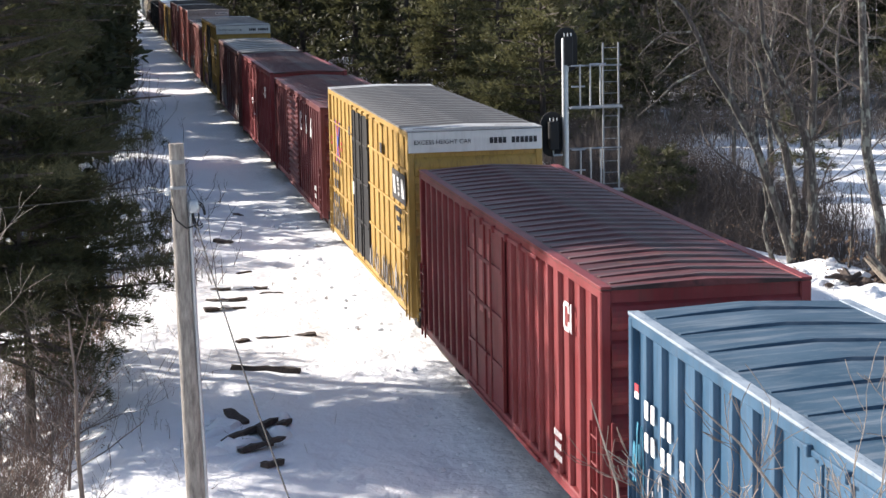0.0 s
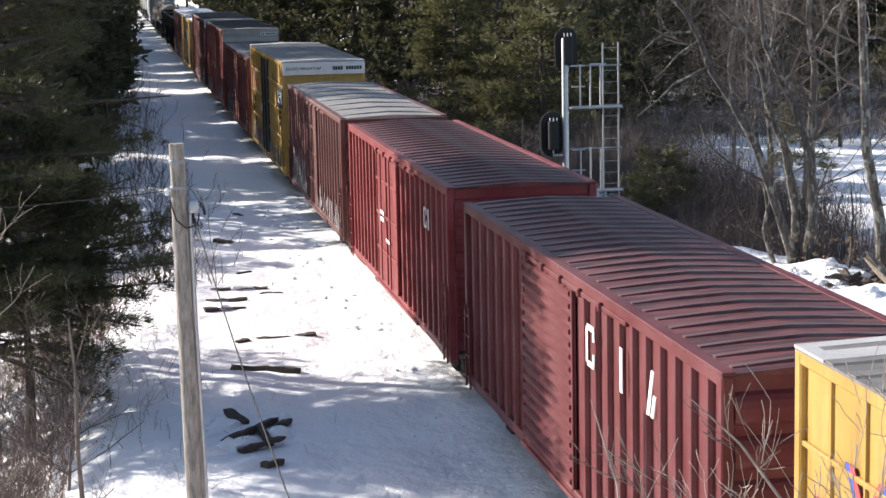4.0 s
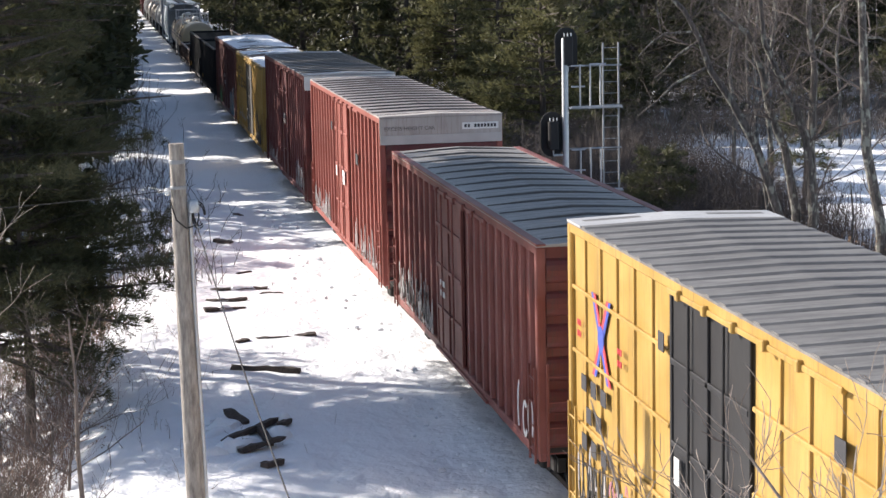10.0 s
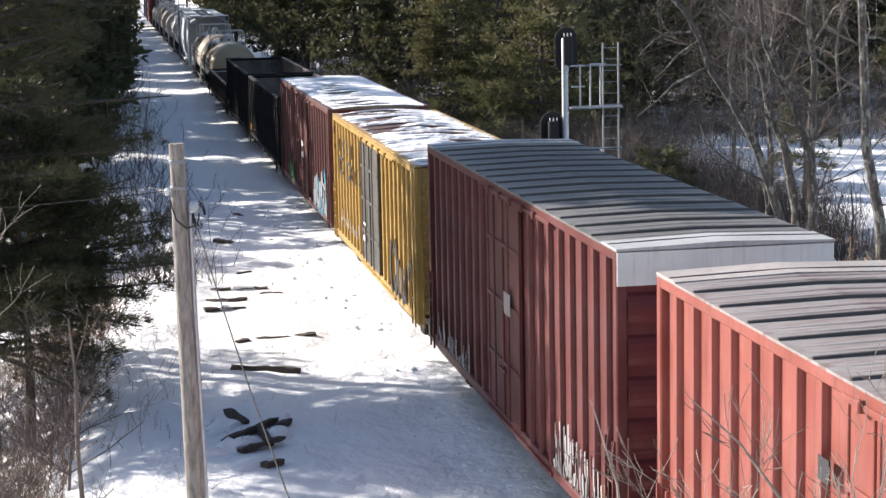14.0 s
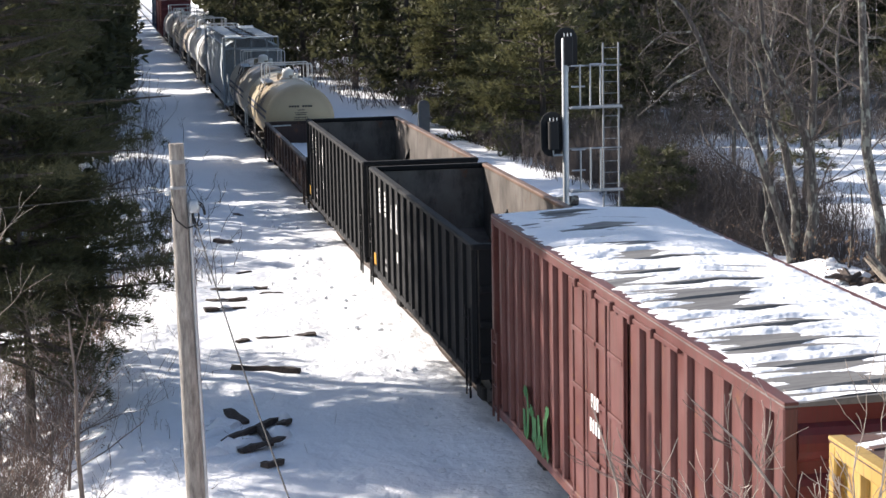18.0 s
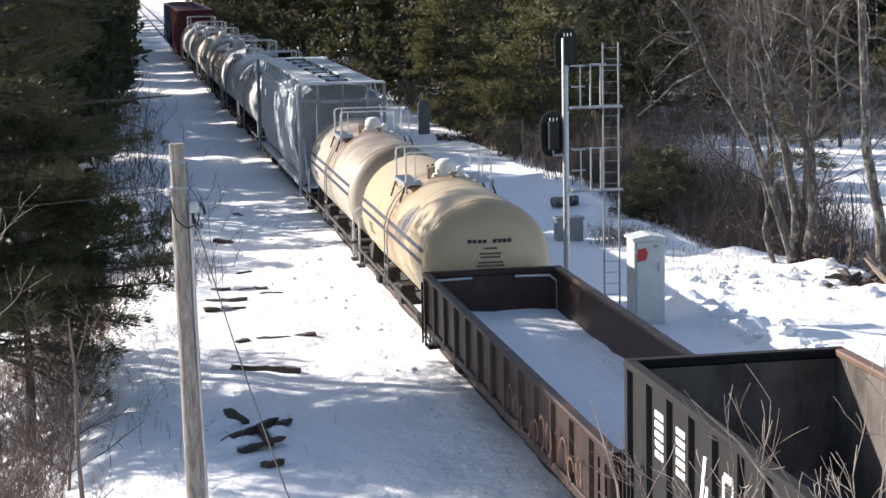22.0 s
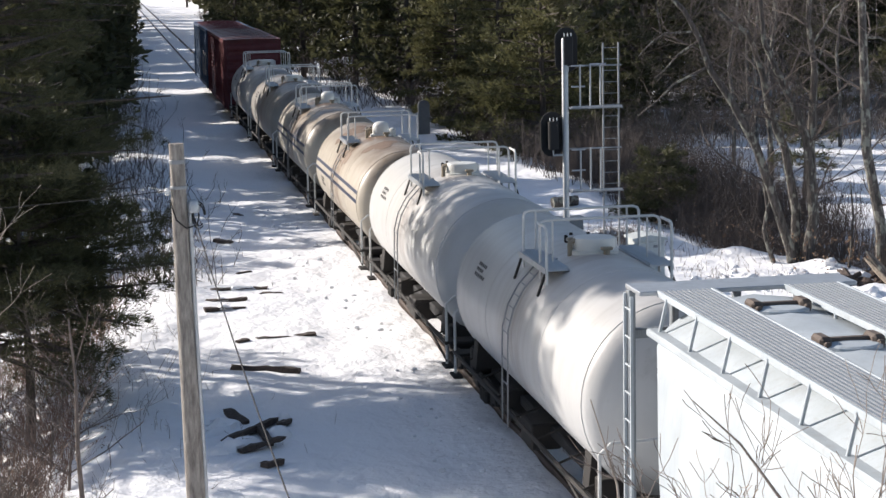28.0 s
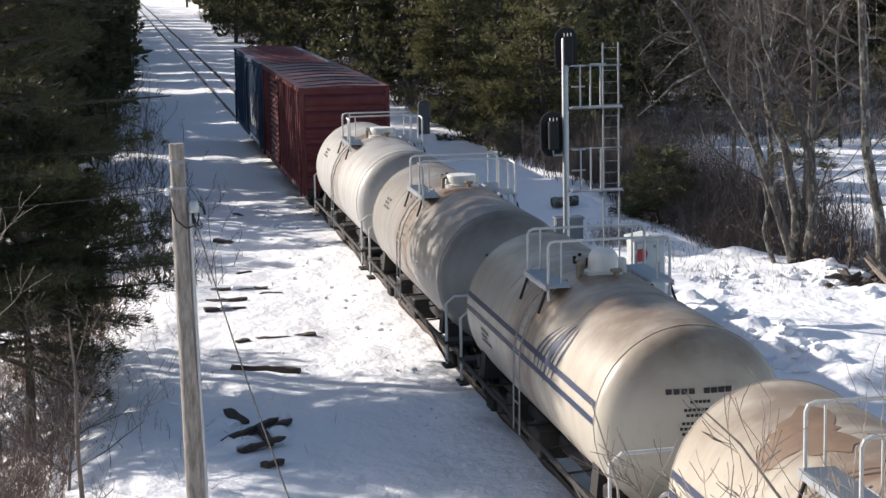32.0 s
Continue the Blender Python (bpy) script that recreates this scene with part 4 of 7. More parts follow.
    part("valve", Geo().tube([(0.10, -0.52, zt - 0.1), (0.10, -0.52, zt + 0.08)], 0.06, 8).box(0.0, 0.2, -0.58, -0.46, zt + 0.07, zt + 0.13, 0.02), VALVE_TAN, car)
    part("safety_vent", Geo().lathe([(0.10, zt - 0.1), (0.10, zt + 0.14), (0.06, zt + 0.18), (0.02, zt + 0.19)], "z", (0.42, 0.35, 0), 12), DOME_WHITE, car, smooth=True)
    # ladder that follows the barrel down from the platform
    for y in (-0.24, 0.24):
        pts = [(-math.cos(a) * (r + 0.09), y, zc + math.sin(a) * (r + 0.09)) for a in [radians(d) for d in (64, 50, 36, 22, 8, -4)]]
        part("ladder_stile", Geo().tube(pts + [(-r - 0.1, y, 0.9)], 0.017, 6), GALV_DULL, car)
    for i in range(10):
        a = radians(62 - i * 8) if i < 8 else 0
        x, z = (-math.cos(a) * (r + 0.09), zc + math.sin(a) * (r + 0.09)) if i < 8 else (-r - 0.1, zc - 0.3 - 0.45 * (i - 8))
        part("rung", shared(("tank_rung",), lambda: Geo().tube([(0, -0.24, 0), (0, 0.24, 0)], 0.012, 6), GALV_DULL), None, car, "", pose(x, 0, z))
    # sill, saddles, side running rail and end rails
    # sill made black and a black slab added, painting the shade under the barrel
    part("centre_sill", Geo().box(-0.34, 0.34, -h, h, 0.60, 1.0, 0.03), STEEL_BLACK, car)
    part("underframe", Geo().box(-0.95, 0.95, -half + 1.0, half - 1.0, 0.72, 0.94, 0.03).box(-0.7, 0.7, -1.6, 1.9, 0.50, 0.74, 0.04), STEEL_BLACK, car)
    for y in (-half + 1.25, half - 1.25):
        part("saddle", Geo().prism([(-1.35, 0.95), (1.35, 0.95), (1.25, 1.9), (0.8, 1.2), (-0.8, 1.2), (-1.25, 1.9)], "y", y - 0.2, y + 0.2), STEEL_DARK, car)
    for s in (-1, 1):
        part("side_rail", Geo().tube([(s * 1.5, -h + 0.1, 1.0), (s * 1.5, h - 0.1, 1.0)], 0.04, 6), STEEL_DARK, car)
        for y in np.linspace(-h + 1.2, h - 1.2, 7):
            part("strut", Geo().tube([(s * 1.5, y, 1.0), (s * 0.95, y, zc - r * 0.78)], 0.022, 6), STEEL_DARK, car)
        for y, e in ((-h + 0.15, -1), (h - 0.15, 1)):
            part("end_rail", Geo().tube([(s * 1.48, y, 0.55), (s * 1.48, y, 1.85), (s * 1.30, y, 2.0), (s * 0.5, y, 2.02)], 0.03, 8), RAIL_WHITE, car)
            part("step", Geo().box(s * 1.36, s * 1.56, y - 0.25, y + 0.25, 0.48, 0.53), STEEL_DARK, car)
        part("side_rail", Geo().tube([(s * 1.5, -h + 0.1, 0.62), (s * 1.5, -h + 2.4, 0.98)], 0.025, 6), STEEL_DARK, car)
    for e in (-1, 1):
        part("end_platform", Geo().box(-1.5, 1.5, e * (h - 0.55), e * (h - 0.05), 0.98, 1.04, 0.01), STEEL_DARK, car)
    part("brake_cylinder", Geo().lathe([(0.04, -0.45), (0.12, -0.43), (0.12, 0.35), (0.05, 0.45)], "y", (-0.7, -1.5, 0.72), 14), STEEL_DARK, car)
    part("brake_cylinder", Geo().lathe([(0.04, -0.5), (0.15, -0.48), (0.15, 0.48), (0.04, 0.5)], "y", (-0.65, 1.2, 0.70), 14), STEEL_DARK, car)
    part("rigging_box", Geo().box(-1.30, -0.75, -0.5, 0.4, 0.50, 0.98, 0.03), STEEL_DARK, car)
    part("rigging_box", Geo().box(-1.25, -0.8, 2.0, 2.5, 0.55, 1.05, 0.03), STEEL_DARK, car)
    for y in (-half + 0.7, half - 0.7):
        part("bolster_web", Geo().box(-1.30, 1.30, y - 0.16, y + 0.16, 0.72, 1.25, 0.03), STEEL_DARK, car)
    part("brake_pipe", Geo().tube([(-1.15, -h + 0.3, 0.78), (-1.18, -2.0, 0.62), (-1.12, 1.5, 0.66), (-1.15, h - 0.3, 0.78)], 0.03, 6), STEEL_DARK, car)
    if stripes:
        for a in (3, 13):
            tank_patch(car, "stripe", r, zc, a - 2.0, a + 2.0, -half + depth, half - depth, STRIPE_BLUE, "dark blue stripe")
    g = Geo()
    for i in range(9):
        if i != 4:
            x = -0.52 + i * 0.115
            y = -half + depth * (1 - math.sqrt(1 - (x * x + 0.36) / r ** 2))
            g.box(x, x + 0.085, y - 0.022, y + 0.03, zc + 0.56, zc + 0.64)
    for row, n in ((0.42, 5), (0.30, 8), (0.22, 7), (0.10, 9), (0.02, 10), (-0.06, 9), (-0.14, 6)):
        for i in range(n):
            x = (i - n / 2) * 0.065
            y = -half + depth * (1 - math.sqrt(1 - (x * x + row * row) / r ** 2))
            g.box(x, x + 0.045, y - 0.012, y + 0.02, zc + row, zc + row + 0.042)
    tagged(part("number_mark", g, BLACK, car, "rows of small dark bars on the tank head"), kind="stuff")
    side = Geo()
    for rows, a0 in ((5, 30), (4, 26), (6, 22)) if dome != "round" else ((5, -6), (4, -10), (6, -14)):
        for i in range(rows):
            y0 = half - depth - 1.5 - i * 0.15
            a1, a2 = radians(a0), radians(a0 + 2.6)
            vs = [(-math.cos(q) * (r + 0.005), yy, zc + math.sin(q) * (r + 0.005)) for q in (a1, a2) for yy in (y0, y0 + 0.10)]
            side.add(vs, [(0, 1, 3, 2)])
    tagged(part("lettering_mark", side, BLACK, car, "rows of small dark bars on the barrel"), kind="stuff")
    for st in stains:
        tank_blot(car, r, zc, *st)
    bogies(car, (-h + 1.45, h - 1.45))
    couplers(car, h)
    return car


def hopper_car(label, y_near, length, top):
    car = car_thing("covered_hopper", label, y_near, length, "hopper car")
    h = length / 2
    b = h - 0.85
    half_prof = [(1.05, 0.95), (1.30, 1.15), (1.50, 1.75), (1.60, 2.45), (1.60, 3.1), (1.53, 3.7), (1.46, 4.08), (1.36, 4.24), (0.8, 4.56), (0.0, 4.66)]
    prof = [(x, z) for x, z in half_prof] + [(-x, z) for x, z in half_prof[-2::-1]]
    n, vs, fs = len(prof), [], []
    for e in (-1, 1):
        for x, z in prof:
            vs.append((x, e * (b - 0.95 * max(0.0, 1 - ((z - 2.65) / 1.85) ** 2)), z))
    for k in range(n - 1):
        fs.append((k, k + 1, n + k + 1, n + k))
    fs.append((n - 1, 0, n, 2 * n - 1))
    part("body", Geo().add(vs, fs), HOPPER_GREY, car, "smooth rounded hopper body", smooth=True)
    for o in (0, n):
        cap = [(k, k + 1, n - 2 - k, n - 1 - k) for k in range(n // 2 - 1)]
        k = n // 2 - 1
        part("end_sheet", Geo().add(vs[o:o + n], cap + [(k, k + 1, k + 2)]), HOPPER_END_SHADE, car, "grey end sheet with shade put into its paint", smooth=True)
    for e in (-1, 1):
        for x in (-1.52, -0.9, 0.0, 0.9, 1.52):
            part("end_post", Geo().box(x - 0.05, x + 0.05, e * (h - 0.25), e * (h - 0.10), 1.0, 4.68, 0.015), HOPPER_END_SHADE, car)
        part("end_platform", Geo().box(-1.55, 1.55, e * (b + 0.05), e * h, 0.98, 1.06, 0.02), HOPPER_GREY, car)
        part("end_beam", Geo().box(-1.5, 1.5, e * (h - 0.24), e * (h - 0.12), 4.0, 4.14, 0.02), HOPPER_END_SHADE, car)
        part("end_walkway", Geo().box(-1.55, 1.55, e * (h - 0.72), e * h, top - 0.06, top, 0.01), GALV, car, "grated walkway across the end")
        for x in (-1.3, 1.3):
            part("end_strut", Geo().tube([(x, e * (h - 0.2), 1.06), (x, e * (b - 0.8), 2.6)], 0.04, 6), HOPPER_GREY, car)
        ladder(car, -1.6, e * (h - 0.32), 0.7, top - 0.1, 0.34, HOPPER_GREY, "y", 10)
    for s in (-1, 1):
        part("side_sill", Geo().box(s * 1.25, s * 1.5, -h, h, 0.88, 1.06, 0.02), HOPPER_GREY, car)
        part("roof_chord", Geo().box(s * 1.30, s * 1.50, -b, b, 4.16, 4.27, 0.03), HOPPER_GREY, car)
        walk_board = Geo().box(s * 0.55, s * 1.25, -h + 0.7, h - 0.7, top - 0.05, top - 0.015)
        board = part("roof_walkway", walk_board, GALV, car, "grated roof walkway")
        slat = shared(("slat", round(length, 1)), lambda: Geo().box(-0.018, 0.018, -h + 0.7, h - 0.7, 0.0, 0.022), GALV)
        for i in range(10):
            part("slat", slat, None, board, "", pose(s * (0.59 + i * 0.069), 0, top - 0.015))
        part("walkway_edge", Geo().box(s * 1.25, s * 1.30, -h + 0.7, h - 0.7, top - 0.08, top + 0.01, 0.01), HOPPER_GREY, car)
        part("walkway_edge", Geo().box(s * 0.50, s * 0.55, -h + 0.7, h - 0.7, top - 0.08, top + 0.01, 0.01), HOPPER_GREY, car)
        for y in np.linspace(-b + 0.3, b - 0.3, 13):
            part("walkway_bracket", Geo().tube([(s * 1.40, y, 4.24), (s * 1.29, y, top - 0.03)], 0.025, 6), HOPPER_GREY, car)
            part("walkway_bracket", Geo().tube([(s * 0.55, y, 4.45), (s * 0.55, y, top - 0.03)], 0.025, 6), HOPPER_GREY, car)
    for y in np.linspace(-b + 1.0, b - 1.0, 7):
        hatch = part("hatch", Geo().lathe([(0.42, 4.58), (0.42, 4.665), (0.38, 4.685), (0.05, 4.70)], "z", (0, 0, 0), 20), HOPPER_GREY, car, "round loading hatch", pose(0, y, 0))
        part("hatch_bar", Geo().box(-0.30, 0.30, -0.055, 0.055, 4.66, 4.735, 0.03), HATCH_STEEL, hatch)
        for x in (-0.33, 0.33):
            part("hatch_clamp", Geo().box(x - 0.08, x + 0.08, -0.17, 0.17, 4.60, 4.77, 0.04).box(x - 0.04, x + 0.04, -0.24, 0.05, 4.62, 4.72, 0.02), HATCH_STEEL, hatch)
    for y in (-5.0, -1.7, 1.7, 5.0):
        part("discharge_gate", Geo().prism([(y - 1.2, 1.05), (y + 1.2, 1.05), (y + 0.4, 0.42), (y - 0.4, 0.42)], "x", -0.9, 0.9), HOPPER_GREY, car)
    part("centre_sill", Geo().box(-0.3, 0.3, -h, h, 0.66, 0.98, 0.03), STEEL_DARK, car)
    bogies(car, (-h + 1.7, h - 1.7))
    couplers(car, h)
    return car


def star_mark(car, y, z):
    """A cross of two arms, each half red and half blue, round a blue middle."""
    for q in (-1, 1):
        for k, mat in ((-1, MARK_RED if q > 0 else MARK_BLUE), (1, MARK_BLUE if q > 0 else MARK_RED)):
            lo, hi = (0.0, 0.12) if k > 0 else (-0.12, 0.0)
            blob(car, "emblem", [(y - q * 0.42 + lo, z - 0.62), (y - q * 0.42 + hi, z - 0.62), (y + q * 0.42 + hi, z + 0.62), (y + q * 0.42 + lo, z + 0.62)], mat, -1.570 - 0.003 * (q > 0), "crossed red and blue emblem")
    blob(car, "emblem", [(y + 0.17 * math.cos(a), z + 0.20 * math.sin(a)) for a in np.linspace(0, 6.283, 13)[:-1]], MARK_BLUE, -1.577)


def square_logo(car, y, z):
    blob(car, "emblem", [(y - 1.0, z - 0.36), (y + 1.0, z - 0.36), (y + 1.0, z + 0.36), (y - 1.0, z + 0.36)], BLACK, -1.600, "black and white emblem panel")
    for d, wide in ((-0.62, 0.22), (0.02, 0.17), (0.64, 0.22)):
        blob(car, "emblem", [(y + d - wide, z - 0.22), (y + d + wide * 0.4, z - 0.22), (y + d + wide, z + 0.22), (y + d - wide * 0.4, z + 0.22)], WHITE, -1.606)
    for k in (-0.1, 0.0, 0.1):
        blob(car, "emblem", [(y - 0.4, z + k - 0.018), (y + 0.4, z + k - 0.018), (y + 0.4, z + k + 0.018), (y - 0.4, z + k + 0.018)], BLACK, -1.608)


def word_bars(car, y, z, rows, material, wide=0.12, tall=0.16):
    """Words too small to read, as rows of short bars. Rows are letter counts."""
    g = Geo()
    for r, n in enumerate(rows):
        for i in range(n):
            a = y + (n / 2 - i) * wide * 1.35
            g.box(-0.006, 0.006, a, a + wide * 0.7, z - r * tall * 1.9, z - r * tall * 1.9 + tall)
    return tagged(part("lettering_mark", g, material, car, "rows of small bars", pose(-1.604, 0, 0)), kind="stuff")


def big_mark(car, pts_list, y, z, size, material, label):
    for pts in pts_list:
        blob(car, "emblem", [(y - a * size, z + b * size) for a, b in pts], material, -1.603, label)


HOOK = [[(-0.3, -0.5), (0.3, -0.5), (0.3, -0.36), (-0.3, -0.36)], [(-0.3, 0.36), (0.3, 0.36), (0.3, 0.5), (-0.3, 0.5)], [(-0.42, -0.42), (-0.26, -0.42), (-0.26, 0.42), (-0.42, 0.42)],
        [(0.2, -0.42), (0.34, -0.42), (0.34, -0.15), (0.2, -0.15)], [(0.2, 0.15), (0.34, 0.15), (0.34, 0.42), (0.2, 0.42)]]
BAR = [[(-0.1, -0.5), (0.1, -0.5), (0.1, 0.5), (-0.1, 0.5)]]
CROSS = [[(-0.35, -0.5), (-0.15, -0.5), (0.2, 0.5), (0.0, 0.5)], [(-0.05, -0.5), (0.15, -0.5), (0.35, 0.0), (0.15, 0.0)]]


def wave_emblem(car):
    """A fan of curved blue strokes above the stripes, with a broad one in the middle."""
    for i in range(6):
        g, vs, fs, n = Geo(), [], [], 10
        for k in range(n + 1):
            t = k / n
            a = radians(-1 + 45 * t + 4 * math.sin(math.pi * t) * (i - 2.5) / 2.5)
            y = -1.05 - 0.21 * i - 0.80 * t + (0.42 - 0.13 * i) * math.sin(math.pi * t) + 0.10 * (i - 2.5) * t
            w = (0.15 if i == 3 else 0.055) * (1.1 - abs(2 * t - 1))
            for d in (-w, w):
                vs.append((-math.cos(a) * 1.508, y + d, 2.20 + math.sin(a) * 1.508))
        for k in range(n):
            fs.append((2 * k, 2 * k + 1, 2 * k + 3, 2 * k + 2))
        part("emblem", g.add(vs, fs), STRIPE_BLUE, car, "dark blue fan-shaped emblem stroke", smooth=True)


def build_train():
    L = 15.8
    c = boxcar("faded blue boxcar with pale worn roof edges", 9.4, L, 4.38, CAR_BLUE, ROOF_FROST, CAR_BLUE, CAR_BLUE, (-1.6, 1.5), ribs=14, corrugations=5, eave_mat=EDGE_FROST)
    for y, z, n in ((6.65, 3.10, 2), (6.65, 2.66, 2), (5.9, 3.05, 2), (5.9, 2.64, 2), (5.2, 2.68, 1)):
        word_bars(c, y, z, (n,), WHITE, 0.22, 0.25)
    blob(c, "decal", [(7.42, 3.38), (7.60, 3.38), (7.60, 3.48), (7.42, 3.48)], MARK_RED, -1.605, "small red and white sticker")
    blob(c, "decal", [(7.42, 3.28), (7.60, 3.28), (7.60, 3.37), (7.42, 3.37)], WHITE, -1.605, "small red and white sticker")
    scrawl(c, 7.2, 7.75, 1.6, 3.15, MARK_TEAL, 5, 3, 0.05)
    scrawl(c, 6.3, 7.0, 1.6, 2.55, MARK_PALE, 6, 3, 0.05)

    c = boxcar("bright red boxcar with weathered, shadow-banded roof and pale streaked door", 26.7, 15.9, 4.46, CAR_RED, ROOF_RED, CAR_RED, CAR_RED, (-0.9, 2.4), ribs=26, rib_broad=0.20, rib_mat=ROOF_RIB_DARK)
    big_mark(c, HOOK, -5.86, 3.68, 0.46, WHITE, "white painted emblem")
    blob(c, "emblem", [(-6.06, 3.50), (-6.16, 3.45), (-6.16, 3.92), (-6.12, 3.92)], WHITE, -1.603, "white painted emblem")
    for dy in (-0.8, 0.0, 0.6):
        decal(c, "wash_streak", 1.0 + dy, 1.3 + dy, 2.5, 3.9, plain("pale_wash", (0.42, 0.12, 0.11), 0.6), -1.573, "pale wash streak")
    word_bars(c, -5.3, 1.6, (5, 4, 5), WHITE, 0.08, 0.1)

    c = boxcar("tall yellow boxcar with black door and grey ribbed roof", 44.2, 15.5, 5.2, CAR_YELLOW, ROOF_GREY, CAR_YELLOW, DOOR_BLACK, (-0.7, 2.4), posts=7, rails=True, ribs=26, rib_broad=0.34, band=BAND_WHITE, rise=0.045)
    yellow_marks(c, 7.75)
    c = boxcar("maroon boxcar with horizontally ribbed door", 62.1, 16.1, 4.38, CAR_MAROON, ROOF_RED, CAR_MAROON, CAR_MAROON, (-0.7, 2.9), ribs=26, door_style="louvre", rib_broad=0.20, rib_mat=ROOF_RIB_DARK)
    for y, sh in ((-1.9, HOOK), (-3.6, BAR), (-5.1, CROSS)):
        big_mark(c, sh, y, 3.5, 0.64, WHITE, "white painted emblem")
    word_bars(c, -6.2, 1.5, (4, 3), WHITE, 0.1, 0.14)

    c = boxcar("red boxcar with white emblem and smooth door", 80.1, 15.8, 4.46, CAR_RED, ROOF_RED, CAR_RED, CAR_RED, (-0.8, 2.6), ribs=26, rib_broad=0.20, rib_mat=ROOF_RIB_DARK)
    big_mark(c, HOOK, -5.1, 3.5, 0.46, WHITE, "white painted emblem")
    big_mark(c, BAR, -5.5, 3.5, 0.46, WHITE, "white painted emblem")
    decal(c, "notice", 1.1, 1.7, 2.72, 2.82, WHITE, -1.63, "white notice bar")
    decal(c, "notice", 1.1, 1.7, 2.55, 2.65, WHITE, -1.63)
    decal(c, "notice", 0.2, 0.8, 2.1, 2.18, WHITE, -1.63)

    c = boxcar("weathered brown boxcar with smooth pale grey roof", 97.8, 15.8, 4.46, CAR_BROWN, ROOF_GREY_PALE, CAR_BROWN, CAR_BROWN, (-1.1, 1.9), ribs=8, rib_broad=0.10)
    wash(c, 2.4, 7.0, 0.95, 2.5, MARK_PALE, 8, 90)
    wash(c, -7.4, -1.0, 0.95, 1.9, MARK_PALE, 18, 60)
    end_plate(c, 7.9, 0.72, 4.16, 0.66, 0.17)

    c = boxcar("tall yellow boxcar with black door and grey ribbed roof", 115.5, 15.5, 5.2, CAR_YELLOW, ROOF_GREY, CAR_YELLOW, DOOR_BLACK, (-0.7, 2.4), posts=7, rails=True, ribs=26, rib_broad=0.34, band=BAND_WHITE, rise=0.045)
    yellow_marks(c, 7.75)
    scrawl(c, 2.7, 5.4, 1.0, 1.9, MARK_PINK, 31, 10, 0.06)
    wash(c, 2.6, 5.0, 0.95, 1.9, MARK_TEAL, 38, 24)
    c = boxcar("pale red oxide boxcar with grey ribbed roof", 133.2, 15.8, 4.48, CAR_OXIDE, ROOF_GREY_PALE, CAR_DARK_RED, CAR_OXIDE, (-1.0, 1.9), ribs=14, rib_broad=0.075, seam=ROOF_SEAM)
    wash(c, 2.5, 7.4, 0.95, 2.3, MARK_PALE, 12, 110)
    scrawl(c, 3.0, 6.8, 1.1, 1.9, STEEL_DARK, 13, 9, 0.06)
    scrawl(c, -7.5, -6.2, 1.0, 1.9, WHITE, 112, 3, 0.09)
    word_bars(c, 1.0, 2.3, (4, 4), WHITE, 0.1, 0.12)
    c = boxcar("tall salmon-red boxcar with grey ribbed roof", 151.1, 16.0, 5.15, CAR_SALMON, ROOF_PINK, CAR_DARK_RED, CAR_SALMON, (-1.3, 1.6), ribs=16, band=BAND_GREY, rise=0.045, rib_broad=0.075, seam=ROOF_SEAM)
    part("lettering", letters("EXCESS HEIGHT CAR", 0.14, 0.004, plain("faded_lettering", (0.17, 0.15, 0.14), 0.8)), None, c, "faded lettering reading EXCESS HEIGHT CAR", pose(-0.82, -8.026, 4.86, 90, 0, 0))
    part("band_strip", Geo().box(-1.59, 1.59, -8.034, -8.02, 4.46, 4.69, 0.004), plain("pale_band_strip", (0.45, 0.43, 0.41), 0.7, vary=0.3, scale=1.5), c, "pale strip below the grey band")
    end_plate(c, 8.0, 0.55, 4.80, 0.95, 0.17)
    decal(c, "notice", -0.75, -0.35, 2.6, 3.0, WHITE, -1.63, "white notice plate")
    decal(c, "notice", 1.0, 1.2, 2.7, 3.0, WHITE, -1.63)
    decal(c, "plate", -3.8, -3.4, 3.5, 3.8, BLACK, -1.63, "black tack board")
    decal(c, "plate", 1.9, 2.2, 4.0, 4.25, BLACK, -1.63, "black tack board")
    wash(c, 3.4, 7.6, 0.95, 2.0, MARK_PALE, 14, 70)
    wash(c, -7.8, -2.5, 0.95, 2.1, MARK_PALE, 114, 70)
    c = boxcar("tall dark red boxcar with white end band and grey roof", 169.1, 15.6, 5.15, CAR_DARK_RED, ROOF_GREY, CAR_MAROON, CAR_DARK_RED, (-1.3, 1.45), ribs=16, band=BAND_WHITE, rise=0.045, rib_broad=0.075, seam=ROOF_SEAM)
    decal(c, "notice", -0.7, -0.2, 2.9, 3.3, BAND_GREY, -1.63, "faded notice plate")
    decal(c, "reflector", -7.2, -7.05, 1.0, 1.6, MARK_YELLOW, -1.60, "yellow reflector strip")
    wash(c, -7.4, -3.8, 0.95, 2.0, MARK_PALE, 15, 60)
    wash(c, 3.4, 7.4, 0.95, 1.7, MARK_PALE, 35, 50)

    c = boxcar("old yellow boxcar with grey door and snow on its rusted roof", 186.6, 15.4, 4.46, CAR_YELLOW_OLD, ROOF_RUST, CAR_YELLOW_OLD, DOOR_GREY, (-1.6, 1.6), ribs=14, rib_broad=0.2)
    for y, z, sh in ((6.2, 3.67, BAR), (5.25, 3.67, HOOK), (4.45, 3.67, BAR), (3.55, 3.70, BAR), (3.55, 3.10, HOOK), (2.68, 3.07, HOOK), (1.9, 3.10, CROSS)):
        big_mark(c, sh, y, z, 0.40, BLACK, "black painted emblem shape")
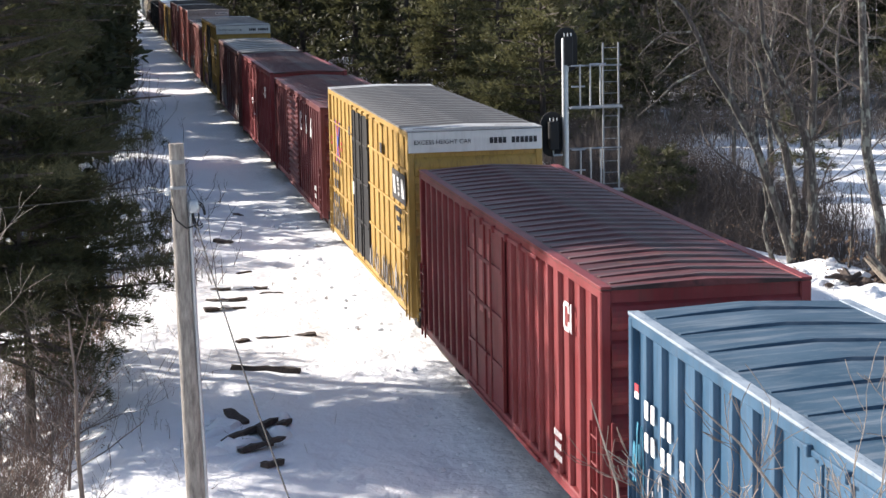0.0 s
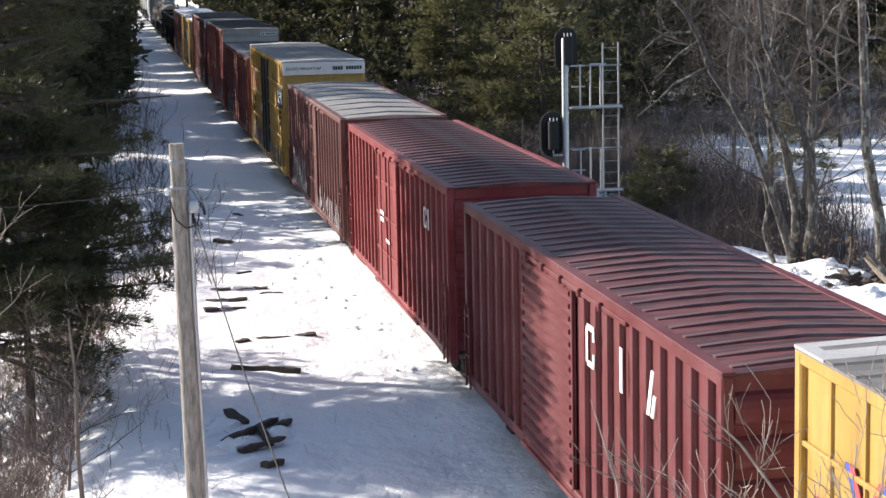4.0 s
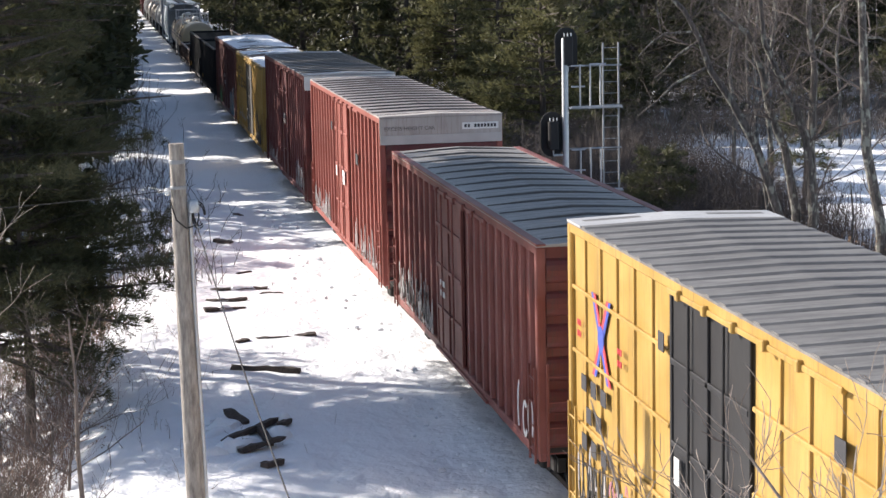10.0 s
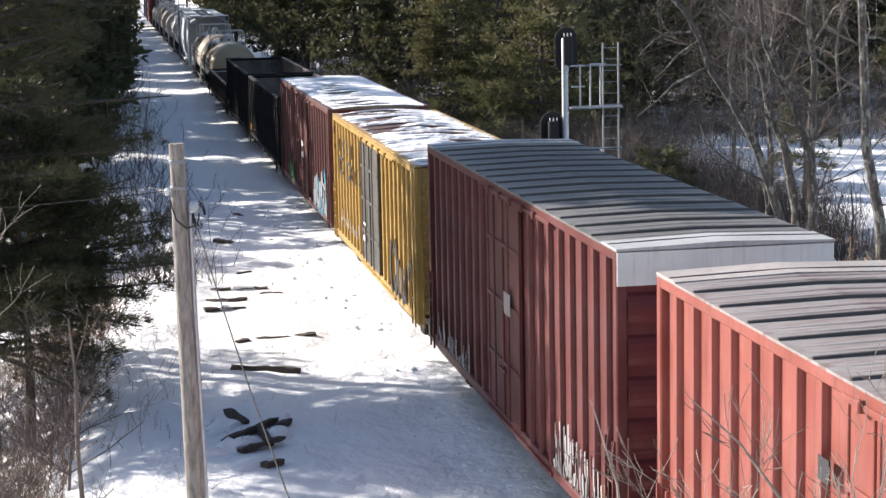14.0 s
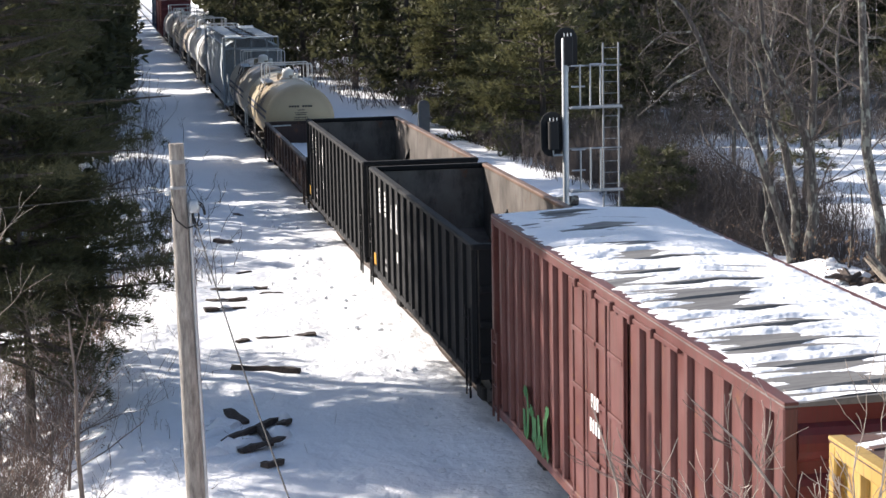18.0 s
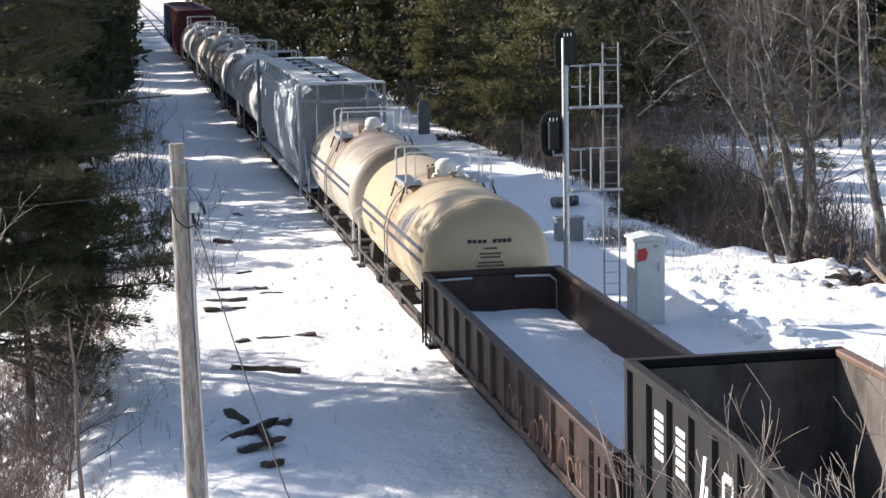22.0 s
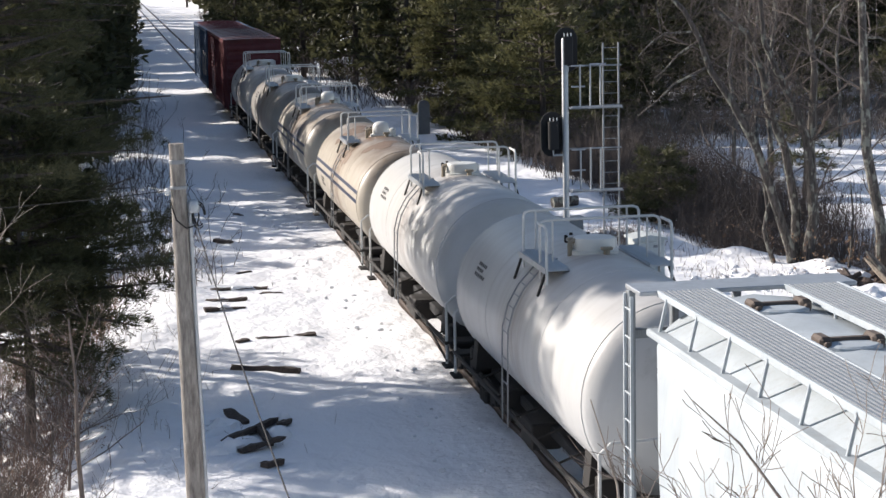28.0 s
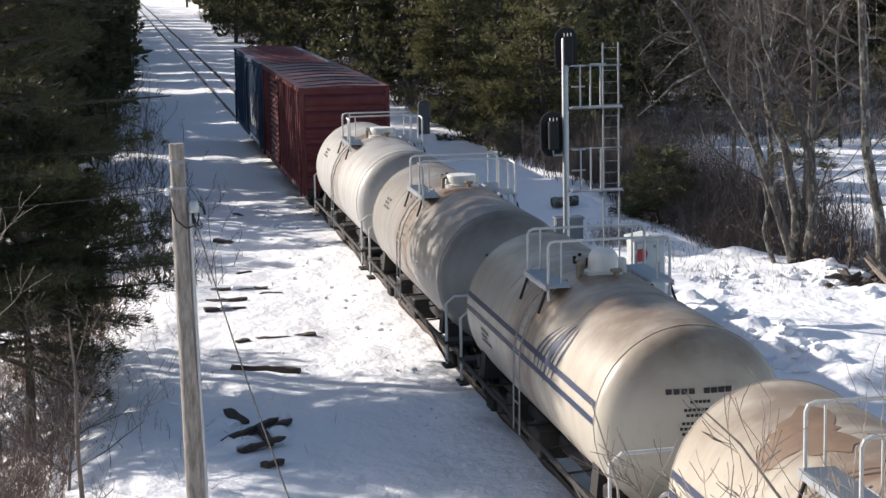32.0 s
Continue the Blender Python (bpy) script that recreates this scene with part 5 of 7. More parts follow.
    for y in (6.15, 4.5):
        for y0, y1, z0, z1 in ((y - 0.08, y + 0.08, 2.85, 3.35), (y - 0.7, y - 0.08, 3.27, 3.35), (y - 0.6, y - 0.08, 2.85, 2.93)):
            blob(c, "emblem", [(y0, z0), (y1, z0), (y1, z1), (y0, z1)], BLACK, -1.604, "black painted arrow shape")
    wash(c, 2.0, 6.6, 1.3, 2.0, MARK_PALE, 216, 40)
    decal(c, "notice", 0.55, 0.95, 2.0, 2.06, WHITE, -1.64, "white notice bar")
    decal(c, "notice", 0.75, 1.0, 1.55, 1.7, WHITE, -1.64)
    scrawl(c, -7.0, -3.6, 0.95, 2.4, BLACK, 16, 6, 0.2)
    snow_roof(c, 7.7, 4.46, 0.09, 4, 0.82, (-0.6, 1.5))
    c = boxcar("dark brown boxcar with graffiti and a snow-covered roof", 203.3, 15.5, 4.5, CAR_BROWN, ROOF_GREY, CAR_MAROON, CAR_BROWN, (-1.3, 1.7), ribs=14)
    scrawl(c, -7.1, -3.2, 0.95, 2.6, MARK_TEAL, 17, 7, 0.3)
    scrawl(c, -7.0, -3.4, 1.05, 2.4, MARK_PALE, 19, 7, 0.16, -1.612)
    scrawl(c, 3.1, 5.2, 1.0, 2.0, MARK_GREEN, 20, 5, 0.16)
    word_bars(c, 0.1, 2.6, (3, 4), WHITE, 0.12, 0.2)
    end_plate(c, 7.75, 0.72, 4.24, 0.66, 0.12)
    snow_roof(c, 7.75, 4.5, 0.09, 9, 0.62, (-0.55, 0.9))

    for y in (220.7, 236.3):
        c = gondola("empty black high-sided gondola with ribbed sides", y, 14.3, 3.69, GON_BLACK, GON_INNER, 15)
        for yy in (5.6, 4.65):
            for k in range(5):
                decal(c, "emblem", yy - 0.2, yy + 0.2, 2.66 + 0.135 * k, 2.75 + 0.135 * k, WHITE, -1.556, "white painted bars")
        for yy in (3.7, 2.75):
            for pts in HOOK if yy < 3 else CROSS:
                blob(c, "emblem", [(yy - p * 0.55, 2.84 + q * 0.72) for p, q in pts], WHITE, -1.556, "white painted emblem shape")
        for k in range(2):
            decal(c, "emblem", 2.78 - 0.24 * k, 2.93 - 0.24 * k, 1.76, 2.02, WHITE, -1.556)
        word_bars(c, 4.7, 1.45, (3, 4), MARK_PALE, 0.07, 0.11).location.x = -1.558
        decal(c, "reflector", 6.15, 6.45, 1.2, 1.5, MARK_YELLOW, -1.625, "yellow reflector")
    c = gondola("low rusty brown gondola with snow on its floor", 251.3, 16.3, 2.18, GON_RUST, GON_RUST_IN, 13, False, True)
    scrawl(c, -6.5, -1.0, 1.1, 1.7, CHORD_RUST, 21, 11, 0.05, -1.62)

    wave_emblem(tank_car("cream-yellow tank car with two dark blue stripes", 273.35, TANK_YELLOW, stripes=True))
    tank_car("dirty cream tank car with two dark blue stripes", 286.4, TANK_CREAM, stripes=True, stains=((50, -0.6, 14, 0.5, 3, RUST_STAIN), (30, -0.9, 10, 0.25, 4, RUST_STAIN)))
    hopper_car("pale grey covered hopper with roof walkways", 294.0, 18.1, 4.74)
    tank_car("white tank car with grey handrails", 319.8, TANK_WHITE, r=1.57, half=5.8, zc=2.42, dome="flat", pitch=13.6)
    tank_car("white tank car with flat valve housing", 332.6, TANK_WHITE, r=1.57, half=5.8, zc=2.42, dome="flat", pitch=13.4)
    tank_car("dirty cream tank car with blue stripes and brown spills", 346.1, TANK_CREAM, stripes=True, stains=((68, 2.6, 20, 0.8, 5, RUST_STAIN), (75, -2.6, 18, 0.7, 6, RUST_STAIN), (40, -0.8, 14, 0.3, 7, RUST_STAIN)))
    c = tank_car("grimy cream tank car with blue stripes and emblem", 360.1, TANK_CREAM, stripes=True)
    wave_emblem(c)
    tank_car("grey-brown grimy tank car", 373.6, TANK_GREY, dome="flat", stains=((72, -0.9, 22, 0.5, 8, RUST_STAIN),))
    tank_car("off-white tank car with rust streaks", 387.0, TANK_OFFWHITE, dome="flat", stains=((70, 0.4, 24, 0.5, 9, RUST_STAIN),))
    c = boxcar("maroon boxcar with ribbed sliding door", 395.8, 15.6, 4.6, CAR_MAROON, ROOF_RED, CAR_MAROON, CAR_MAROON, (1.0, 4.2), ribs=8, rib_broad=0.1, door_style="louvre")
    c = boxcar("dark blue boxcar at the end of the train", 412.8, 15.6, 4.55, CAR_BLUE_DARK, CAR_MAROON, CAR_BLUE_DARK, CAR_BLUE_DARK, (0.5, 3.5), ribs=14)
    scrawl(c, -6.5, -2.0, 1.5, 3.2, MARK_PALE, 25, 6, 0.12)


def yellow_marks(c, h):
    end_writing(c, h, 5.2, BLACK, True)
    square_logo(c, -6.2, 3.75)
    word_bars(c, -6.2, 3.12, (13, 9, 7), BLACK, 0.055, 0.12)
    star_mark(c, 5.9, 3.7)
    for y in (4.7, 7.0):
        word_bars(c, y, 3.7, (3, 3), MARK_RED, 0.06, 0.09)
    word_bars(c, 5.8, 2.75, (3, 2, 3), BLACK, 0.42, 0.24)
    wash(c, -7.4, -0.5, 0.92, 1.9, MARK_PALE, 33, 60)
    wash(c, 3.6, 7.5, 0.92, 2.0, MARK_PALE, 36, 60)
    scrawl(c, -7.0, -2.0, 0.95, 1.7, STEEL_DARK, 37, 12, 0.05)
    scrawl(c, 3.6, 7.2, 0.95, 1.9, STEEL_DARK, 34, 13, 0.05)
    decal(c, "plate", 2.5, 2.75, 4.2, 4.45, BLACK, -1.64, "black bracket plate")
    decal(c, "plate", -3.6, -3.3, 4.3, 4.55, BLACK, -1.62, "black tack board")
    decal(c, "notice", 1.85, 2.05, 2.6, 2.95, WHITE, -1.64)


build_train()


# ---- trackside things
def build_signal():
    x, y, k = 12.06, 49.5, 0.7783
    foot = -2.75
    s = thing("railway_signal", "grey steel signal mast with two black signal heads and ladder", "railway signal", pose(x, y, 1.885) @ Matrix.Scale(k, 4))
    part("mast", Geo().lathe([(0.11, foot), (0.11, 6.55), (0.09, 6.6), (0.02, 6.62)], "z", (0, 0, 0), 18), GALV, s, "galvanised steel mast", smooth=True)
    part("base", Geo().lathe([(0.30, foot - 0.2), (0.30, foot + 0.12), (0.18, foot + 0.2), (0.12, foot + 0.24)], "z", (0, 0, 0), 16), GALV_DULL, s)
    for zc, dx in ((6.18, 0.10), (3.35, -0.42)):
        prof = []
        for a in np.linspace(0, math.pi, 9):
            prof.append((0.39 * math.cos(a), 0.38 + 0.39 * math.sin(a)))
        for a in np.linspace(math.pi, 2 * math.pi, 9):
            prof.append((0.39 * math.cos(a), -0.38 + 0.39 * math.sin(a)))
        head = part("signal_head", Geo().prism(prof, "y", 0.20, 0.24), STEEL_BLACK, s, "black oval signal backboard", pose(dx, 0, zc))
        part("housing", Geo().box(-0.17, 0.17, -0.12, 0.20, -0.52, 0.45, 0.04), STEEL_BLACK, head)
        for k in (-0.33, 0.0, 0.33):
            part("hood", Geo().lathe([(0.10, 0.24), (0.12, 0.5)], "y", (0, 0, k), 14), STEEL_BLACK, head)
            part("finial", shared(("finial",), lambda: Geo().lathe([(0.022, 0.0), (0.02, 0.08), (0.008, 0.11)], "z", (0, 0, 0), 8), WHITE), None, head, "", pose(k * 0.36, -0.02, 0.47))
        part("bracket", Geo().tube([(-dx, 0, -0.7), (0, 0, -0.7), (0, 0.05, -0.5)], 0.04, 8), GALV, head)
    for zc in (4.25, 1.42):
        part("platform", Geo().box(0.1, 1.95, -0.3, 0.3, zc - 0.04, zc, 0.01), GALV_DULL, s, "grated working platform")
        part("rail", Geo().tube([(0.15, -0.28, zc + 0.04), (1.9, -0.28, zc + 0.04)], 0.03, 6), GALV, s)
        part("rail", Geo().tube([(0.15, -0.28, zc + 1.42), (0.62, -0.28, zc + 1.42)], 0.03, 6), GALV, s)
        part("rail", Geo().tube([(0.15, -0.28, zc + 0.72), (0.62, -0.28, zc + 0.72)], 0.03, 6), GALV, s)
        part("rail", Geo().tube([(0.78, -0.28, zc + 1.46), (1.35, -0.28, zc + 1.46)], 0.03, 6), GALV, s)
        for px in (0.45, 0.80, 1.15):
            part("rail_post", Geo().tube([(px, -0.28, zc), (px, -0.28, zc + 1.46)], 0.03, 6), GALV, s)
    for px in (1.32, 1.86):
        part("ladder_stile", Geo().box(px - 0.025, px + 0.025, -0.03, 0.03, foot, 6.4), GALV_DULL, s)
    for i in range(24):
        part("rung", shared(("signal_rung",), lambda: Geo().tube([(1.32, 0, 0), (1.86, 0, 0)], 0.013, 6), GALV_DULL), None, s, "", pose(0, 0, -2.62 + i * 0.385))
    for zc in (5.65, 2.85):
        part("stay", Geo().tube([(0.1, 0, zc), (1.95, -0.05, zc)], 0.03, 6), GALV_DULL, s)
    # case well behind the mast, placed to line up with it from the camera
    c = thing("junction_box", "small grey junction box behind the signal, lined up from the camera", "junction box", pose(15.15, 61.9, gz(15.15, 61.9)))
    part("case", Geo().box(-0.45, 0.45, -0.25, 0.25, -0.1, 0.72, 0.02), GALV_DULL, c)
    part("lid", Geo().box(-0.49, 0.49, -0.29, 0.29, 0.70, 0.77, 0.015), GALV_DULL, c)


def build_cabinet():
    x, y, k = 13.6, 47.3, 0.9202
    c = thing("relay_cabinet", "grey metal relay cabinet with a red sign on it", "cabinet", pose(x, y, 0.525) @ Matrix.Scale(k, 4))
    part("body", Geo().box(-0.44, 0.44, -0.4, 0.4, -0.95, 1.58, 0.02), GREY_BOX, c)
    part("roof", Geo().prism([(-0.5, 1.57), (0.5, 1.57), (0.5, 1.63), (0.0, 1.72), (-0.5, 1.63)], "y", -0.46, 0.46), GREY_BOX, c)
    part("door", Geo().box(-0.38, 0.38, -0.43, -0.40, -0.7, 1.5, 0.01), GREY_BOX, c)
    part("door_handle", Geo().box(0.24, 0.30, -0.47, -0.43, 0.7, 0.95, 0.01), GALV, c)
    part("sign", Geo().prism([(-0.36, 1.32), (-0.12, 1.36), (-0.06, 1.2), (-0.12, 1.02), (-0.36, 0.98)], "y", -0.445, -0.436), RED_SIGN, c, "red sign")
    part("lifting_eye", Geo().tube([(0.10, -0.02, 1.70), (0.08, -0.02, 1.78), (0.14, -0.02, 1.82), (0.20, -0.02, 1.78), (0.18, -0.02, 1.70)], 0.014, 6), GALV, c)
    part("hasp", Geo().box(0.10, 0.22, -0.45, -0.43, 1.36, 1.44, 0.01), GALV_DULL, c)
    for z in (-0.4, 1.25):
        part("hinge", Geo().box(-0.40, -0.36, -0.45, -0.40, z - 0.06, z + 0.06, 0.01), GALV, c)


def build_marker():
    x, y = 16.9, 101.0
    p = thing("stone_marker", "grey concrete trackside marker post", "marker post", pose(x, y, gz(x, y)))
    prof = [(-0.30, -0.3), (0.30, -0.3), (0.30, 1.55), (0.22, 1.72), (0.0, 1.80), (-0.22, 1.72), (-0.30, 1.55)]
    part("slab", Geo().prism(prof, "y", -0.12, 0.12), plain("old_concrete", (0.20, 0.195, 0.19), 0.9), p)


def build_pole():
    x, y = 1.10, 29.0
    base = gz(x, y) - 0.2
    p = thing("utility_pole", "weathered grey wooden utility pole with a cable conduit", "utility pole", pose(x, y, 0))
    path = [(0.12, 0, base), (0.08, 0, 1.5), (0.03, 0, 4.2), (0.0, 0, 6.58)]
    part("post", Geo().tube(path, [0.165, 0.15, 0.13, 0.112], 20), POLE_WOOD, p, smooth=True)
    part("band", Geo().lathe([(0.118, 6.28), (0.122, 6.29), (0.122, 6.33), (0.118, 6.34)], "z", (0, 0, 0), 20), GALV_DULL, p)
    part("band", Geo().lathe([(0.126, 5.9), (0.13, 5.91), (0.13, 5.94), (0.126, 5.95)], "z", (0.01, 0, 0), 20), GALV_DULL, p)
    part("conduit", Geo().tube([(0.26, -0.04, base), (0.235, -0.04, 1.5), (0.18, -0.04, 4.2), (0.165, -0.04, 5.45), (0.19, -0.04, 5.6)], 0.032, 10), GALV, p, "pale steel conduit", smooth=True)
    part("weather_head", Geo().lathe([(0.04, -0.02), (0.09, 0.0), (0.10, 0.10), (0.07, 0.17), (0.02, 0.19)], "z", (0.22, -0.04, 5.55), 14), GALV, p, "rounded conduit cap", smooth=True)
    for k, (a, r) in enumerate(((0.0, 0.20), (0.3, 0.16))):
        loop = [(0.29 + r * 0.5 * math.cos(t), -0.06 - a * 0.1, 5.50 + r * math.sin(t)) for t in np.linspace(0, 5.4, 18)]
        part("cable_loop", Geo().tube(loop, 0.011, 6), STEEL_BLACK, p)
    part("cable_loop", Geo().tube([(-0.12, -0.05, 5.72), (-0.05, -0.16, 5.45), (0.10, -0.16, 5.32), (0.26, -0.1, 5.36), (0.30, -0.05, 5.52)], 0.012, 6), STEEL_BLACK, p)
    part("insulator", Geo().lathe([(0.02, -0.05), (0.05, -0.03), (0.03, 0.0), (0.05, 0.03), (0.02, 0.06)], "z", (-0.16, -0.04, 5.86), 12), WHITE, p)
    # service wires
    def wire(name, a, b, sag, label, r=0.008, n=16):
        pts = []
        for i in range(n + 1):
            t = i / n
            q = Vector(a).lerp(Vector(b), t)
            q.z -= sag * 4 * t * (1 - t)
            pts.append(q)
        solid(name, Geo().tube(pts, r, 5), STEEL_BLACK, label, "wire")
    wire("cable", (1.33, 28.95, 5.45), (2.02, 15.0, 3.05), 0.25, "thin dark cable hanging from the pole", 0.010)
    wire("cable", (0.95, 28.96, 5.88), (-9.0, 31.0, 5.6), 0.2, "thin pale wire running off the pole", 0.007)


def build_ties():
    """Old ties dumped in the snow beside the track."""
    rows = [(2.73, 38.22, -37, 2.05, 0), (2.82, 36.98, -50, 1.2, 1), (2.95, 37.75, 6, 1.2, 3), (2.50, 39.40, 22, 0.85, 6), (3.42, 38.62, -24, 0.70, -6), (2.92, 35.50, -58, 0.5, 0),
            (3.52, 44.16, -118, 1.75, 0), (3.27, 47.7, -77, 0.32, 3), (4.06, 47.84, -96, 0.9, 1), (4.84, 47.92, -75, 0.6, 2), (3.62, 55.3, -97, 1.9, 0), (3.26, 53.6, -110, 1.2, 4),
            (4.59, 54.3, -107, 0.65, 2), (3.14, 52.3, -85, 1.15, -3), (4.11, 58.16, -74, 0.5, 2), (3.9, 65.0, 50, 0.8, 3), (4.9, 71.5, 30, 0.5, 3), (1.6, 129.0, 140, 3.0, 2), (1.2, 117.0, 140, 1.6, 2)]
    rnd = random.Random(3)
    for x, y, turn, long, tip in rows:
        w = rnd.uniform(0.075, 0.105)
        deep = 0.055 if y < 40 else 0.12
        prof = [(-w, -deep), (w, -deep * 0.9), (w * 1.03, 0.03), (w * 0.9, 0.05), (-w * 0.95, 0.045), (-w * 1.02, 0.02)]
        n, k, vs, fs = max(4, int(long * 5)), len(prof), [], []
        for i in range(n + 1):
            worn = 0.9 if i in (0, n) else 1.0
            for q, (a, c) in enumerate(prof):
                end = rnd.uniform(-0.06, 0.03) if i in (0, n) else 0.0
                vs.append((a * worn * rnd.uniform(0.90, 1.08), (i / n - 0.5) * long + (end if i == n else -end), c * worn + rnd.uniform(-0.02, 0.02)))
        for i in range(n):
            for q in range(k):
                q2 = (q + 1) % k
                fs.append((i * k + q, i * k + q2, (i + 1) * k + q2, (i + 1) * k + q))
        fs += [tuple(range(k))[::-1], tuple(range(n * k, n * k + k))]
        m = pose(x, y, gz(x, y) + (0.09 if y < 40 else 0.06 if y < 46 else 0.02), tip, rnd.uniform(-9, 9), turn)
        t = thing("old_tie", "dark rotten railway tie lying half buried in snow", "railway tie", m, "dumped ties")
        part("timber", Geo().add(vs, fs), CREOSOTE, t)
        if long > 0.9 and y > 46:
            cap, a0 = Geo(), rnd.uniform(-0.5, -0.1) * long
            ln = rnd.uniform(0.3, 0.55) * long
            cap.add([(-w * 1.15, a0, 0.0), (w * 1.1, a0 + 0.08, 0.0), (w * 1.15, a0 + ln, 0.0), (-w * 1.1, a0 + ln - 0.1, 0.0),
                     (-w * 0.6, a0 + 0.1, 0.10), (w * 0.6, a0 + 0.14, 0.11), (w * 0.6, a0 + ln - 0.12, 0.10), (-w * 0.6, a0 + ln - 0.16, 0.11)],
                    [(0, 1, 2, 3), (4, 7, 6, 5), (0, 4, 5, 1), (1, 5, 6, 2), (2, 6, 7, 3), (3, 7, 4, 0)])
            part("snow_cap", cap, SNOW, t, "small cap of snow", smooth=True)


def lump(g, rnd, p, size):
    """A rough clod: a bent block with uneven corners."""
    n, rings = 7, ((0.75, -0.4), (1.0, 0.0), (0.85, 0.45), (0.35, 0.75))
    vs, a0 = [], rnd.uniform(0, 6.28)
    for q, z in rings:
        for k in range(n):
            a = a0 + 6.283 * k / n
            f = size * q * rnd.uniform(0.65, 1.25)
            vs.append((p[0] + math.cos(a) * f * 1.25, p[1] + math.sin(a) * f, p[2] + size * z * rnd.uniform(0.75, 1.2)))
    fs = [(i * n + k, i * n + (k + 1) % n, (i + 1) * n + (k + 1) % n, (i + 1) * n + k) for i in range(len(rings) - 1) for k in range(n)]
    g.add(vs, fs + [tuple(range(n))[::-1], tuple(range(3 * n, 4 * n))])


def clods(label, count, area, size, seed):
    """Broken snow thrown up by a plough."""
    rnd, g = random.Random(seed), Geo()
    for i in range(count):
        x, y = area(rnd)
        lump(g, rnd, (x, y, gz(x, y) + 0.02), size * rnd.uniform(0.4, 1.2) ** 1.4)
    solid("snow_clods", g, SNOW, label, "snow", "stuff", smooth=True)


def build_edge():
    clods("jagged clods of ploughed snow beside the track", 42, lambda r: (15.6 + r.gauss(0, 0.4), r.uniform(40.5, 46.5)), 0.20, 81)
    clods("lumps of snow along the field edge", 26, lambda r: (16.6 + 3.4 * r.random(), 53.0 + r.gauss(0, 1.0)), 0.15, 82)
    clods("lumps of snow at the foot of the bare trees", 20, lambda r: (20.4 + r.gauss(0, 0.6), r.uniform(48.5, 54.5)), 0.17, 83)
    for x, y, a, b, h, turn in ((2.42, 37.10, 0.27, 0.62, 0.22, -40), (2.22, 38.75, 0.22, 0.70, 0.12, -37), (3.25, 37.95, 0.26, 0.34, 0.20, -30), (2.55, 35.75, 0.30, 0.55, 0.16, -60), (3.45, 39.05, 0.16, 0.25, 0.22, -24)):
        rnd, vs, fs = random.Random(round(x * 100)), [(0, 0, h)], []
        for i, (q, e) in enumerate(((0.30, 0.95), (0.6, 0.76), (0.85, 0.42), (1.0, 0.0), (1.1, -0.5))):
            for k in range(14):
                j = rnd.uniform(0.93, 1.07)
                vs.append((a * q * j * math.cos(k * math.tau / 14), b * q * j * math.sin(k * math.tau / 14), h * e))
                k2 = (k + 1) % 14
                fs.append((0, 1 + k, 1 + k2) if i == 0 else (1 + 14 * (i - 1) + k, 1 + 14 * i + k, 1 + 14 * i + k2, 1 + 14 * (i - 1) + k2))
        mound = thing("snow_mound", "smooth mound of snow lying over dumped ties", "snow", pose(x, y, gz(x, y), 0, 0, turn), "snow mounds")
        part("mound", Geo().add(vs, fs), SNOW, mound, smooth=True)
    clods("small snow mounds round the dumped ties", 5, lambda r: (2.5 + r.gauss(0, 0.35), 37.4 + r.gauss(0, 0.7)), 0.26, 84)
    clods("small lumps of snow along the rails", 110, lambda r: (6.3 + r.gauss(0, 0.45), r.uniform(24, 75)), 0.05, 85)
    # splintered log and upturned roots at the foot of the trees
    log = thing("broken_log", "splintered pale log with torn bark beside the snow", "log", pose(21.5, 50.6, gz(21.5, 50.6)))
    rnd = random.Random(8)
    for k in range(5):
        a = rnd.uniform(-0.12, 0.12)
        part("splinter", Geo().tube([(-0.45 + k * 0.05, 0.4, 0.75 + a), (-0.2 + k * 0.06, 0.0, 0.36 + a * 0.5), (0.05 + k * 0.07, -0.5, -0.05)], [0.03, 0.085, 0.09], 6), PALE_WOOD if k != 1 else GREY_BARK, log, "pale split wood" if k != 1 else "")
    for k in range(6):
        a = rnd.uniform(0, 6.28)
        d = Vector((math.cos(a), math.sin(a), rnd.uniform(0.05, 0.35)))
        part("root", Geo().tube([(-0.9, 0.3, 0.1), Vector((-0.9, 0.3, 0.15)) + d * 0.45, Vector((-0.9, 0.3, 0.12)) + d * rnd.uniform(0.5, 0.8)], [0.10, 0.07, 0.03], 6), CREOSOTE, log, "dark torn root")
    g = Geo()
    for k in range(20):
        x, y = -0.3 + rnd.gauss(0, 0.45), 0.2 + rnd.gauss(0, 0.7)
        lump(g, rnd, (x, y, 0.0), rnd.uniform(0.10, 0.2))
    tagged(part("soil_clump", g, plain("dark_forest_soil", (0.06, 0.042, 0.034), 0.95, vary=0.5), log, "dark torn soil"), kind="stuff")
    # grey log lying on the snow behind the signal
    lay = thing("fallen_log", "grey fallen log lying on the snow", "log", pose(16.9, 69.6, gz(16.9, 69.6) + 0.1, 0, 0, -80))
    part("trunk", Geo().tube([(0, -0.5, 0.12), (0, 0.0, 0.16), (0, 0.5, 0.14)], [0.2, 0.22, 0.19], 9), GREY_BARK, lay, smooth=True)
    part("snow_cap", Geo().tube([(0.02, -0.4, 0.27), (0.0, 0.0, 0.33), (0, 0.42, 0.28)], [0.05, 0.13, 0.05], 8), SNOW, lay, "small cap of snow", smooth=True)


